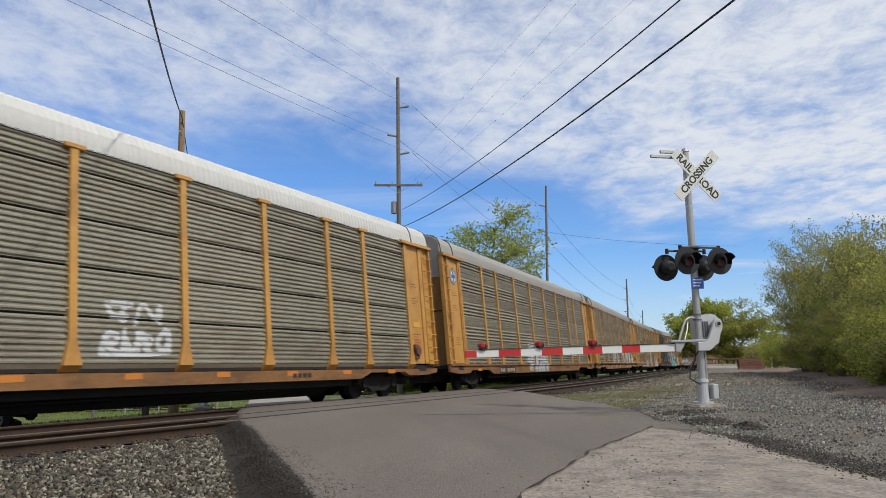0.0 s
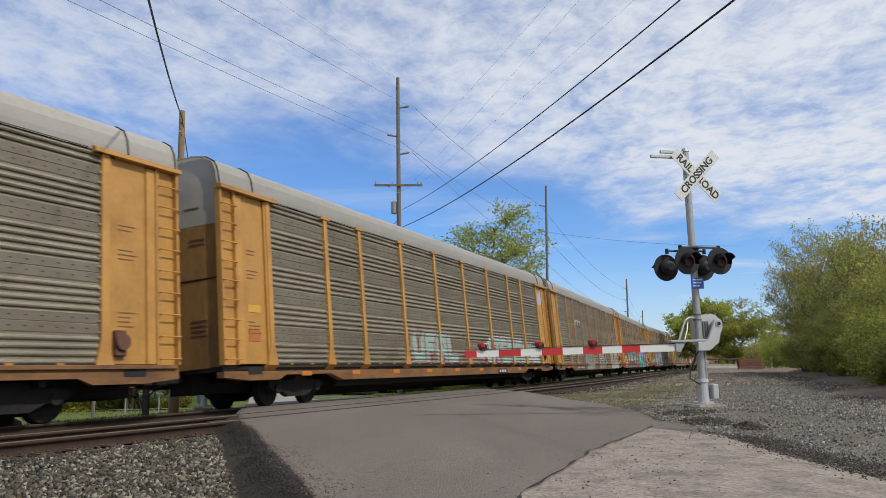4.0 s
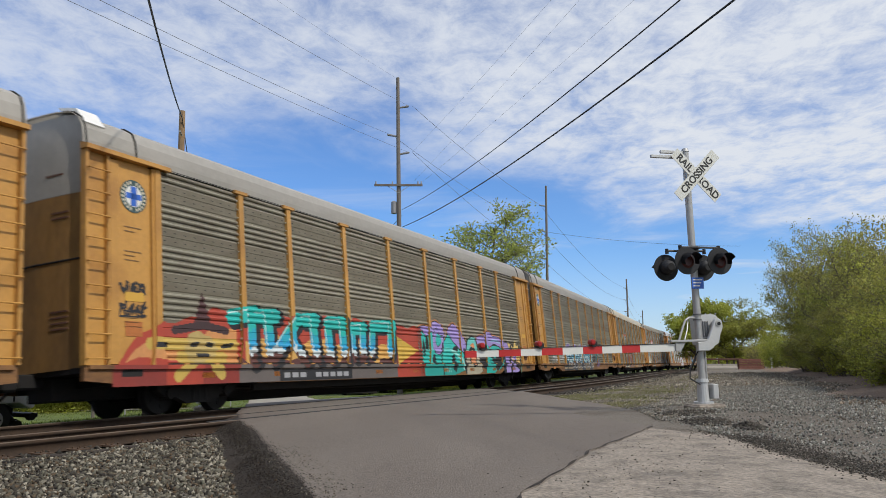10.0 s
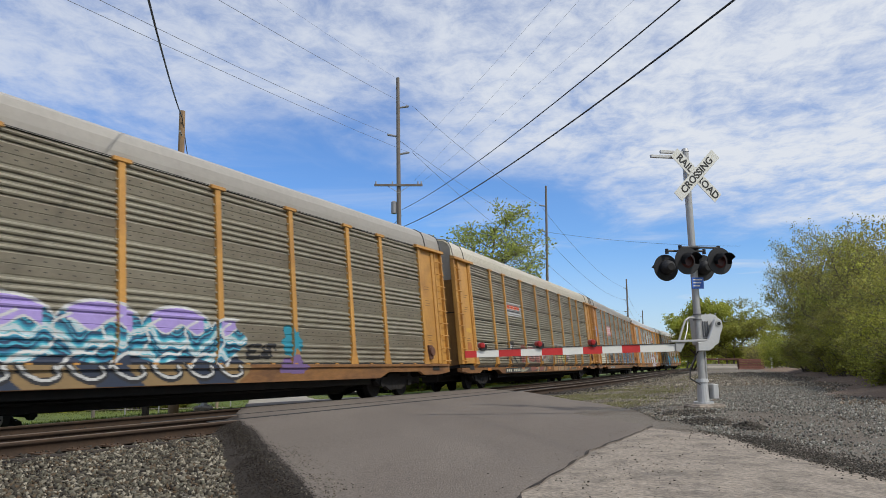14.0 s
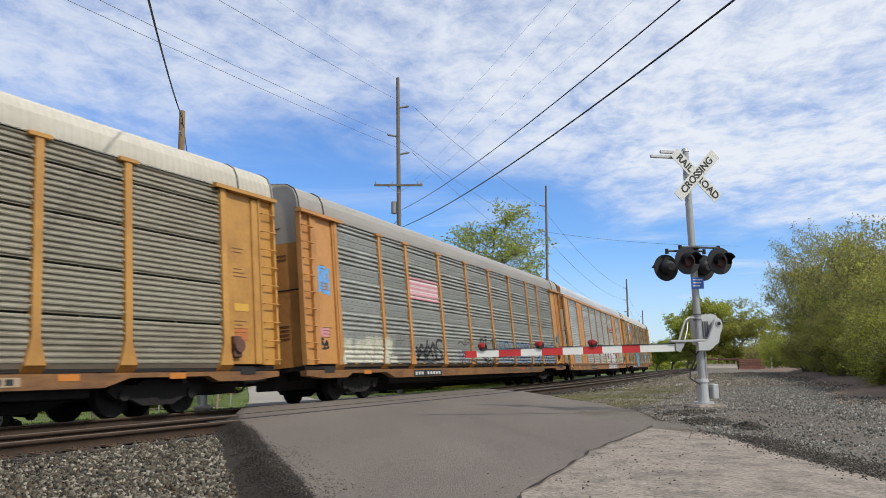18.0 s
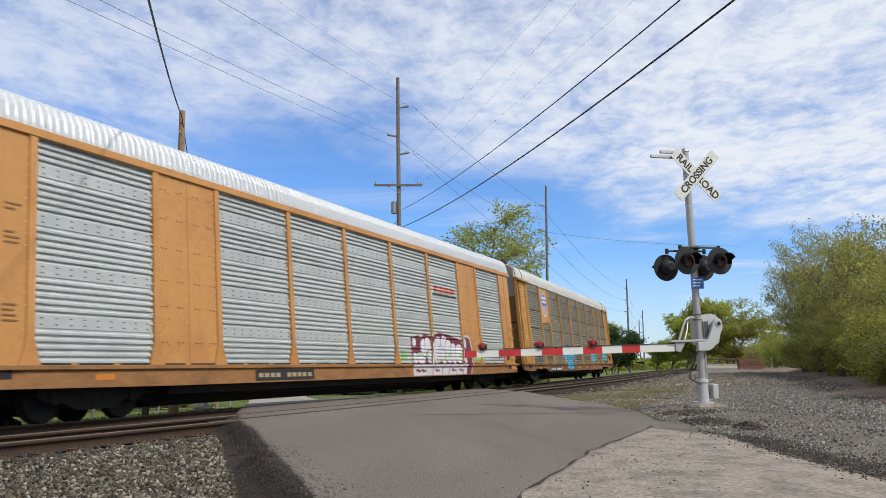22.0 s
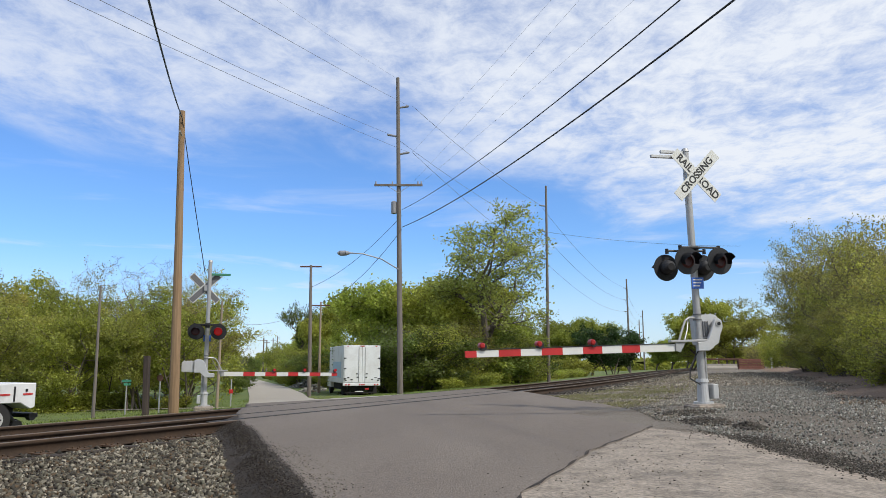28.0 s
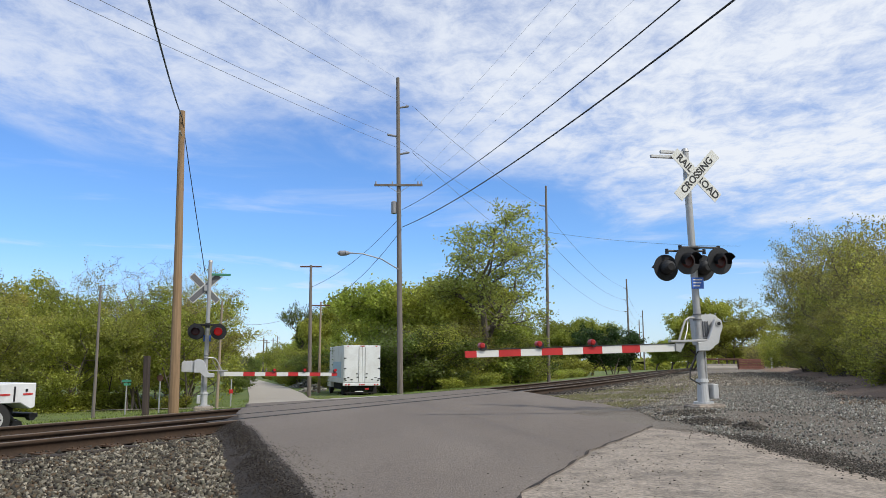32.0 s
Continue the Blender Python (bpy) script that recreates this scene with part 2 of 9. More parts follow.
def leaf_material(name, color, second):
    m = bpy.data.materials.new(name)
    m.use_nodes = True
    nt = m.node_tree
    N, L = nt.nodes.new, nt.links.new
    b = nt.nodes["Principled BSDF"]
    b.inputs["Roughness"].default_value = 0.6
    rnd = N("ShaderNodeNewGeometry").outputs["Random Per Island"]
    co = N("ShaderNodeTexCoord")
    n1 = N("ShaderNodeTexNoise")
    n1.inputs["Scale"].default_value = 0.5
    L(co.outputs["Object"], n1.inputs["Vector"])
    mx = N("ShaderNodeMix")
    mx.data_type = "RGBA"
    mr = N("ShaderNodeMapRange")
    mr.inputs[1].default_value, mr.inputs[2].default_value = 0.35, 0.65
    L(n1.outputs[0], mr.inputs[0]), L(mr.outputs[0], mx.inputs["Factor"])
    mx.inputs["A"].default_value, mx.inputs["B"].default_value = (*color, 1), (*second, 1)
    # each plant leans to its own hue and depth
    own = N("ShaderNodeObjectInfo").outputs["Random"]
    hue = N("ShaderNodeHueSaturation")
    h1, h2 = N("ShaderNodeMapRange"), N("ShaderNodeMapRange")
    L(own, h1.inputs[0])
    h1.inputs[3].default_value, h1.inputs[4].default_value = 0.482, 0.514
    wrap = N("ShaderNodeMath")
    wrap.operation = "PINGPONG"
    wrap.inputs[1].default_value = 0.29
    L(own, wrap.inputs[0]), L(wrap.outputs[0], h2.inputs[0])
    h2.inputs[2].default_value, h2.inputs[3].default_value, h2.inputs[4].default_value = 0.29, 0.78, 1.25
    L(h1.outputs[0], hue.inputs["Hue"]), L(h2.outputs[0], hue.inputs["Value"]), L(mx.outputs["Result"], hue.inputs["Color"])
    sc = N("ShaderNodeVectorMath")
    sc.operation = "SCALE"
    r2 = N("ShaderNodeMapRange")
    L(rnd, r2.inputs[0])
    r2.inputs[3].default_value, r2.inputs[4].default_value = 0.6, 1.4
    L(hue.outputs[0], sc.inputs[0]), L(r2.outputs[0], sc.inputs["Scale"])
    L(sc.outputs[0], b.inputs["Base Color"])
    tr = N("ShaderNodeBsdfTranslucent")
    L(sc.outputs[0], tr.inputs[0])
    ms = N("ShaderNodeMixShader")
    ms.inputs[0].default_value = 0.54
    L(b.outputs[0], ms.inputs[1]), L(tr.outputs[0], ms.inputs[2])
    L(ms.outputs[0], nt.nodes["Material Output"].inputs[0])
    return m


def stone_material(name, dark, spread=1.0, tint=(1, 1, 1)):
    """Broken stone: each piece its own shade of grey, tan or brown."""
    m = bpy.data.materials.new(name)
    m.use_nodes = True
    nt = m.node_tree
    N, L = nt.nodes.new, nt.links.new
    b = nt.nodes["Principled BSDF"]
    b.inputs["Roughness"].default_value = 0.9
    ramp = N("ShaderNodeValToRGB")
    L(N("ShaderNodeNewGeometry").outputs["Random Per Island"], ramp.inputs[0])
    cols = [(0.0, (0.050, 0.044, 0.038)), (0.22, (0.12, 0.112, 0.098)), (0.42, (0.20, 0.190, 0.165)), (0.56, (0.19, 0.135, 0.092)), (0.68, (0.22, 0.222, 0.19)), (0.84, (0.31, 0.295, 0.26)), (0.97, (0.60, 0.57, 0.51))]
    while len(ramp.color_ramp.elements) < len(cols):
        ramp.color_ramp.elements.new(0.5)
    for e, (at, c) in zip(ramp.color_ramp.elements, cols):
        e.position, e.color = at, (*[(0.14 + (v - 0.14) * spread) * dark * k for v, k in zip(c, tint)], 1)
    n = N("ShaderNodeTexNoise")
    n.inputs["Scale"].default_value, n.inputs["Detail"].default_value = 45, 5
    L(N("ShaderNodeTexCoord").outputs["Object"], n.inputs["Vector"])
    r = N("ShaderNodeMapRange")
    r.inputs[3].default_value, r.inputs[4].default_value = 0.6, 1.4
    L(n.outputs[0], r.inputs[0])
    sc = N("ShaderNodeVectorMath")
    sc.operation = "SCALE"
    L(ramp.outputs[0], sc.inputs[0]), L(r.outputs[0], sc.inputs["Scale"])
    L(sc.outputs[0], b.inputs["Base Color"])
    bp = N("ShaderNodeBump")
    bp.inputs["Strength"].default_value, bp.inputs["Distance"].default_value = 0.4, 0.01
    L(n.outputs[0], bp.inputs["Height"]), L(bp.outputs[0], b.inputs["Normal"])
    return m


M["stone"] = stone_material("crushed_ballast_stone", 0.40, 1.4, (1.06, 1.0, 0.86))
# track stones: the shade between the rails is darkened into their colour
M["stone_dark"] = stone_material("oily_track_stone", 0.13, 0.7, (1.12, 1.0, 0.86))
M["stone_brown"] = stone_material("dirty_gravel_stone", 0.92, 0.8, (1.08, 1.0, 0.86))
M["stone_blue"] = stone_material("blue_grey_gravel_stone", 0.98, 0.8, (0.98, 1.0, 0.95))
M["soil"] = material("dark_brown_soil", (0.17, 0.115, 0.078), 0.95, 0, 30, 0.6, 1.2, (0.23, 0.17, 0.12), 0.8, 1.0)
M["litter"] = stone_material("dead_leaf_litter", 0.85, 0.8, (1.2, 1.0, 0.80))
M["clod"] = stone_material("soil_clods", 0.24, 0.8, (1.12, 1.0, 0.86))
M["crumb"] = stone_material("asphalt_crumbs", 0.13, 1.0, (1.2, 1.0, 0.8))
M["leaf_olive"] = leaf_material("olive_spring_leaves", (0.36, 0.335, 0.07), (0.26, 0.26, 0.055))
M["leaf_green"] = leaf_material("fresh_green_leaves", (0.35, 0.38, 0.06), (0.265, 0.30, 0.05))
M["leaf_mid"] = leaf_material("deep_green_leaves", (0.15, 0.21, 0.04), (0.11, 0.15, 0.032))
M["leaf_dark"] = leaf_material("dark_green_leaves", (0.05, 0.085, 0.02), (0.035, 0.06, 0.015))
M["leaf_sparse"] = leaf_material("yellow_green_buds", (0.45, 0.44, 0.10), (0.36, 0.36, 0.085))
M["leaf_tall"] = leaf_material("pale_yellow_green_leaves", (0.46, 0.50, 0.13), (0.38, 0.44, 0.10))


# ---- mesh helpers ----
def part(name, bm, mat, parent=None, label="", smooth=False):
    me = bpy.data.meshes.new(name)
    bm.to_mesh(me)
    bm.free()
    me.materials.append(mat)
    if smooth:
        for f in me.polygons:
            f.use_smooth = True
    ob = new(name, me)
    if parent is not None:
        ob.parent = parent
    if label:
        tagged(ob, label)
    return ob


def again(ob, m, parent=None):
    """Another part on the same mesh."""
    o = new(ob.name.split(".")[0], ob.data)
    o.parent = parent if parent is not None else ob.parent
    o.matrix_basis = m
    if "label" in ob:
        o["label"] = ob["label"]
    return o


def thing(name, m, label, category, group="", kind=""):
    e = new(name)
    e.empty_display_size = 0.2
    e.matrix_basis = m
    return tagged(e, label, category, group, kind)


def box(bm, x0, x1, y0, y1, z0, z1, bevel=0.0):
    r = bmesh.ops.create_cube(bm, size=1.0)
    vs = r["verts"]
    for v in vs:
        v.co = Vector(((x0 + x1) / 2 + v.co.x * (x1 - x0), (y0 + y1) / 2 + v.co.y * (y1 - y0), (z0 + z1) / 2 + v.co.z * (z1 - z0)))
    if bevel:
        es = {e for v in vs for e in v.link_edges}
        bmesh.ops.bevel(bm, geom=list(es), offset=bevel, segments=1, affect="EDGES")
    return bm


def tube(bm, p, q, r0, r1=None, n=10, caps=True):
    p, q = Vector(p), Vector(q)
    r1 = r0 if r1 is None else r1
    z = (q - p).normalized()
    a = z.orthogonal().normalized()
    b = z.cross(a)
    ring = []
    for c, r in ((p, r0), (q, r1)):
        ring.append([bm.verts.new(c + (a * math.cos(t) + b * math.sin(t)) * r) for t in [2 * math.pi * i / n for i in range(n)]])
    for i in range(n):
        bm.faces.new((ring[0][i], ring[0][(i + 1) % n], ring[1][(i + 1) % n], ring[1][i]))
    if caps:
        bm.faces.new(ring[0][::-1])
        bm.faces.new(ring[1])
    return bm


def pipe(bm, pts, r, n=6):
    for a, b in zip(pts[:-1], pts[1:]):
        tube(bm, a, b, r, r, n)
    return bm


def extrude(bm, outline, axis, lo, hi):
    """A prism: a 2D outline drawn across the axis and drawn out from lo to hi."""
    def at(a, b, c):
        return {"x": (c, a, b), "y": (a, c, b), "z": (a, b, c)}[axis]
    r0 = [bm.verts.new(at(a, b, lo)) for a, b in outline]
    r1 = [bm.verts.new(at(a, b, hi)) for a, b in outline]
    n = len(outline)
    for i in range(n):
        bm.faces.new((r0[i], r0[(i + 1) % n], r1[(i + 1) % n], r1[i]))
    bm.faces.new(r0[::-1])
    bm.faces.new(r1)
    bmesh.ops.recalc_face_normals(bm, faces=bm.faces[:])
    return bm


def arrays(name, verts, faces, mat, parent=None, smooth=False):
    """A mesh straight from number arrays, for what has very many pieces."""
    me = bpy.data.meshes.new(name)
    verts, faces = np.asarray(verts, np.float32), np.asarray(faces, np.int32)
    k = faces.shape[1]
    me.vertices.add(len(verts)), me.loops.add(faces.size), me.polygons.add(len(faces))
    me.vertices.foreach_set("co", verts.ravel())
    me.loops.foreach_set("vertex_index", faces.ravel())
    me.polygons.foreach_set("loop_start", np.arange(0, faces.size, k, dtype=np.int32))
    me.update(calc_edges=True)
    me.validate()
    me.materials.append(mat)
    if smooth:
        me.polygons.foreach_set("use_smooth", np.ones(len(faces), bool))
    ob = new(name, me)
    if parent is not None:
        ob.parent = parent
    return ob


# ---- the line of the track ----
S = np.arange(-420.0, 460.0, 0.5)
_e = np.clip(S, -30, 118)
HEAD = radians(27.444) - (0.0023 * _e - 0.00003 * np.maximum(_e - 37.1, 0) ** 2)
_n0 = int(np.argmin(abs(S)))
_X = np.concatenate([[0], np.cumsum((np.sin(HEAD[1:]) + np.sin(HEAD[:-1])) * 0.25)])
_Y = np.concatenate([[0], np.cumsum((np.cos(HEAD[1:]) + np.cos(HEAD[:-1])) * 0.25)])
LX = _X - _X[_n0] - 13.56 * math.cos(radians(27.444))
LY = _Y - _Y[_n0] + 13.56 * math.sin(radians(27.444))
CANT = 5.38


def line(s, l=0.0):
    """The place l metres to the road side of the far track's centre line, s metres along it, and the heading there."""
    h = float(np.interp(s, S, HEAD))
    return float(np.interp(s, S, LX)) + l * math.cos(h), float(np.interp(s, S, LY)) - l * math.sin(h), h


def on_line(x, y):
    """s and l of places in the plan (arrays)."""
    x, y = np.atleast_1d(x).astype(float), np.atleast_1d(y).astype(float)
    s, l = np.empty(len(x)), np.empty(len(x))
    for i in range(0, len(x), 4000):
        d = (x[i:i + 4000, None] - LX[None]) ** 2 + (y[i:i + 4000, None] - LY[None]) ** 2
        j = d.argmin(1)
        h = HEAD[j]
        dx, dy = x[i:i + 4000] - LX[j], y[i:i + 4000] - LY[j]
        s[i:i + 4000] = S[j] + dx * np.sin(h) + dy * np.cos(h)
        l[i:i + 4000] = dx * np.cos(h) - dy * np.sin(h)
    return s, l


L_PTS = [-400, -60, -25, -12, -6.5, -4.6, -3.0, -1.7, -0.75, 0.75, 2.0, 3.35, 4.85, 5.7]
Z_PTS = [-1.9, -1.5, -1.36, -1.12, -0.62, -0.58, -0.52, -0.40, -0.35, -0.20, -0.15, -0.10, -0.03, -0.04]


def height(x, y):
    s, l = on_line(x, y)
    z = np.interp(l, L_PTS, Z_PTS)
    side = np.clip((s - 5) / 9, 0, 1)
    left = -0.04 - 0.035 * np.clip(l - 5.7, 0, 6) + 0.01 * np.clip(l - 12, 0, 8)
    right = -0.04 + 0.045 * np.clip(l - 5.7, 0, 6) + 0 * l
    return np.where(l > 5.7, left * (1 - side) + right * side, z)


# ---- ground, road, track beds ----
def grid_sheet(name, xs, ys, zfun, mat, keep=None):
    X, Y = np.meshgrid(xs, ys)
    z = zfun(X.ravel(), Y.ravel())
    v = np.stack([X.ravel(), Y.ravel(), z], 1)
    nx, ny = len(xs), len(ys)
    i = (np.arange(ny - 1)[:, None] * nx + np.arange(nx - 1)[None]).ravel()
    return arrays(name, v, np.stack([i, i + 1, i + nx + 1, i + nx], 1), mat, smooth=True)


def wobble(x, y, k=1.0):
    return (np.sin(1.9 * x * k + 0.7 * y * k) + np.sin(-0.8 * x * k + 2.3 * y * k + 1.3) + np.sin(3.1 * x * k + 2.9 * y * k + 0.4)) / 3


def ground_z(x, y):
    s, l = on_line(x, y)
    z = height(x, y)
    bed = np.clip(np.minimum(l + 4.6, 19 - l), 0, 1)
    return z - 0.1 * bed + 0.03 * wobble(x, y, 0.3) * (1 - bed)


far = lambda a, b, n: list(np.geomspace(a, b, n))
gx = [-v for v in far(60, 3000, 14)][::-1] + list(np.arange(-55, 80, 1.5)) + far(82, 3000, 14)
gy = [-v for v in far(20, 3000, 12)][::-1] + list(np.arange(-18, 150, 1.5)) + far(152, 3500, 14)
ground = tagged(grid_sheet("ground", np.array(gx), np.array(gy), ground_z, M["grass"]), "green spring grass with dry patches beside the railway", "ground", kind="structure")


def strip(name, s0, s1, ds, ls, mat, dz=0.0, bumpy=0.0):
    """A sheet that follows the track between two offsets."""
    ss = np.arange(s0, s1 + ds / 2, ds)
    P = np.array([[line(s, l)[:2] for l in ls] for s in ss]).reshape(-1, 2)
    z = height(P[:, 0], P[:, 1]) + dz + bumpy * wobble(P[:, 0], P[:, 1], 2.2)
    nx, ny = len(ls), len(ss)
    i = (np.arange(ny - 1)[:, None] * nx + np.arange(nx - 1)[None]).ravel()
    return arrays(name, np.column_stack([P, z]), np.stack([i, i + 1, i + nx + 1, i + nx], 1), mat, smooth=True)


tagged(strip("ballast_bed", -150, 330, 1.5, list(np.arange(-4.4, 6.6, 0.45)), M["ballast"], -0.01, 0.012), "grey crushed-stone ballast bed under the two tracks", "ballast", kind="structure")
tagged(strip("gravel_area", -60, 200, 1.0, list(np.arange(6.2, 18.6, 0.5)), M["gravel"], -0.005, 0.02), "brown and grey gravel verge beside the tracks", "gravel", kind="structure")


def soil_bank():
    """A low ridge of bare soil between the gravel and the bushes."""
    ls = [14.3, 14.9, 15.4, 15.8, 16.3, 17.2, 19.0, 22.0]
    up = [-0.02, 0.05, 0.16, 0.24, 0.30, 0.28, 0.25, 0.22]
    ss = np.arange(16, 120, 0.8)
    P = np.array([[line(q, l + 0.5 * math.sin(q * 0.45) + 0.25 * math.sin(q * 1.3))[:2] for l in ls] for q in ss]).reshape(-1, 2)
    z = height(P[:, 0], P[:, 1]) + np.tile(up, len(ss)) * (0.8 + 0.5 * wobble(P[:, 0], P[:, 1], 0.6)) + 0.05 * wobble(P[:, 0], P[:, 1], 3.0) * (np.tile(ls, len(ss)) > 14.5)
    i = (np.arange(len(ss) - 1)[:, None] * len(ls) + np.arange(len(ls) - 1)[None]).ravel()
    k = len(ls)
    tagged(arrays("soil_bank", np.column_stack([P, z]), np.stack([i, i + 1, i + k + 1, i + k], 1), M["soil"], smooth=True), "bare dark brown soil bank under the bushes", "soil", kind="structure")


soil_bank()
ROAD_L = [-14, -9, -6, -4.2, -3, -1.7, -0.75, 0.75, 2.0, 3.35, 4.85, 5.8, 8, 11, 14, 40]
ROAD_Z = [-0.95, -0.68, -0.5, -0.40, -0.33, -0.27, -0.165, -0.015, 0.045, 0.08, 0.15, 0.15, 0.125, 0.10, 0.06, 0.02]


def road_z(x, y):
    s, l = on_line(x, y)
    return np.interp(l, ROAD_L, ROAD_Z)


def lofted(name, left, right, n, m, mat, dz, rough=0.0, skirt=0.0):
    """A sheet between two edge lines of the plan."""
    def walkline(pts, k):
        pts = np.array(pts, float)
        d = np.concatenate([[0], np.cumsum(np.hypot(*np.diff(pts, axis=0).T))])
        t = np.linspace(0, d[-1], k)
        return np.stack([np.interp(t, d, pts[:, 0]), np.interp(t, d, pts[:, 1])], 1)
    a, b = walkline(left, n), walkline(right, n)
    a[1:-1, 0] += rough * 3 * wobble(a[1:-1, 0] * 0, a[1:-1, 1], 2.7)
    b[1:-1, 0] += rough * 3 * wobble(b[1:-1, 0] * 0, b[1:-1, 1] + 5, 3.1)
    f = np.linspace(0, 1, m)[None, :, None]
    P = (a[:, None] * (1 - f) + b[:, None] * f).reshape(-1, 2)
    z = road_z(P[:, 0], P[:, 1]) + dz
    if skirt:
        P, z = P.reshape(n, m, 2), z.reshape(n, m)
        P = np.concatenate([P[:, :1] - [0.03, 0], P, P[:, -1:] + [0.03, 0]], 1).reshape(-1, 2)
        z = np.concatenate([z[:, :1] - skirt, z, z[:, -1:] - skirt], 1).ravel()
        m += 2
    i = (np.arange(n - 1)[:, None] * m + np.arange(m - 1)[None]).ravel()
    return arrays(name, np.column_stack([P, z]), np.stack([i, i + 1, i + m + 1, i + m], 1), mat, smooth=True)


EDGE_L = [(-0.45, 3.6), (-0.93, 5.7), (-1.22, 6.6), (-1.55, 7.5), (-2.02, 8.9), (-2.62, 10.7), (-3.25, 12.3), (-4.15, 15.5), (-7.0, 27.5), (-8.1, 31.5)]
EDGE_R = [(0.1, 3.6), (0.63, 5.97), (1.69, 8.72), (3.5, 12.45), (3.72, 15.0), (3.82, 17.9), (3.4, 19.6), (2.75, 24.0), (1.8, 31.5)]
tagged(lofted("road", EDGE_L, EDGE_R, 130, 60, M["asphalt"], 0.0, 0.012, 0.12), "smooth grey new asphalt over the level crossing", "road", kind="structure")
old_l = [(-0.9, -40), (-0.9, 0), (-0.7, 5), (0.0, 8.0), (1.2, 11.6)]
old_r = [(6.5, -40), (4.4, 0), (3.88, 6.7), (3.84, 8.1), (3.78, 9.1), (3.88, 10.7), (3.56, 12.5)]
tagged(lofted("old_road", old_l, old_r, 60, 14, M["concrete"], -0.012, 0.02, 0.25), "worn pale concrete road with rough patches", "road", kind="structure")
far_l = [(-7.0, 27.6), (-8.3, 32.5), (-13.4, 53), (-26, 101), (-65, 250), (-220, 840)]
far_r = [(1.0, 30.6), (-4.3, 35.5), (-8.2, 47), (-10.6, 58), (-15.4, 76), (-29.5, 120), (-62, 250), (-216, 840)]


def far_road():
    ob = lofted("far_road", far_l, far_r, 160, 6, M["concrete_far"], 0.0)
    me = ob.data
    for v in me.vertices:
        v.co.z = float(max(height(v.co.x, v.co.y)[0] + 0.06, road_z(v.co.x, v.co.y)[0] - 0.01 if v.co.y < 36 else -9))
    tagged(ob, "pale dusty concrete road running away from the crossing", "road", kind="structure")


far_road()

tagged(lofted("footpath", [(-30, 35.2), (-9.6, 37.4)], [(-30, 35.75), (-9.6, 37.95)], 40, 4, M["concrete_far"], 0.0), "pale concrete footpath across the lawn", "path", kind="structure")
for v in bpy.data.objects["footpath"].data.vertices:
    v.co.z = float(height(v.co.x, v.co.y)[0]) + 0.05

# black shoulder of the new asphalt
sh = [(x - 0.46 - 0.015 * math.sin(3 * y), y - 0.08) for x, y in EDGE_L[:8]]


def shoulder():
    ob = lofted("asphalt_shoulder", sh, EDGE_L[:8], 220, 6, M["asphalt_edge"], 0.0, 0.008)
    me = ob.data
    zz = height(np.array([v.co.x for v in me.vertices]), np.array([v.co.y for v in me.vertices]))
    for i, v in enumerate(me.vertices):
        f = (i % 6) / 5
        v.co.z = (zz[i] + 0.004) * (1 - f) ** 1.4 + (v.co.z - 0.006) * (1 - (1 - f) ** 1.4) + random.uniform(-0.006, 0.006)
    tagged(ob, "crumbling black asphalt shoulder", "road edge", kind="structure")


shoulder()
seam_l = [(x - 0.025, y) for x, y in EDGE_R[:4]]
tagged(lofted("road_seam", seam_l, EDGE_R[:4], 120, 3, M["asphalt_edge"], 0.004, 0.012), "dark crack between new asphalt and old road", "road seam", kind="structure")

# ---- rails and ties ----
RAIL_Z = {-0.75: -0.163, 0.75: -0.02, 3.35: 0.08, 4.85: 0.148}


def sweep(name, prof, s0, s1, ds, l, z, mat, parent=None):
    ss = np.arange(s0, s1 + ds / 2, ds)
    k = len(prof)
    v = []
    for s in ss:
        for a, b in prof:
            x, y, h = line(s, l + a)
            v.append((x, y, z + b))
    n = len(ss)
    i = (np.arange(n - 1)[:, None] * k + np.arange(k)[None]).ravel()
    j = (np.arange(n - 1)[:, None] * k + (np.arange(k) + 1)[None] % k).ravel()
    return arrays(name, v, np.stack([i, j, j + k, i + k], 1), mat, parent)


def rails():
    for l, z in RAIL_Z.items():
        web = [(-0.037, -0.010), (-0.035, -0.045), (-0.009, -0.052), (-0.009, -0.15), (-0.07, -0.16), (-0.07, -0.172), (0.07, -0.172), (0.07, -0.16), (0.009, -0.15), (0.009, -0.052), (0.035, -0.045), (0.037, -0.010)]
        head = [(-0.037, -0.010), (-0.030, 0.0), (0.030, 0.0), (0.037, -0.010)]
        r = sweep("rail", web, -90, 300, 1.5, l, z, M["rail"])
        tagged(r, "rusty steel running rail on timber ties", "rail", "running rails")
        hd = sweep("rail_head", head, -90, 300, 1.5, l, z, M["rail_top"], r)
        tagged(hd, "worn bright steel rail head")


rails()


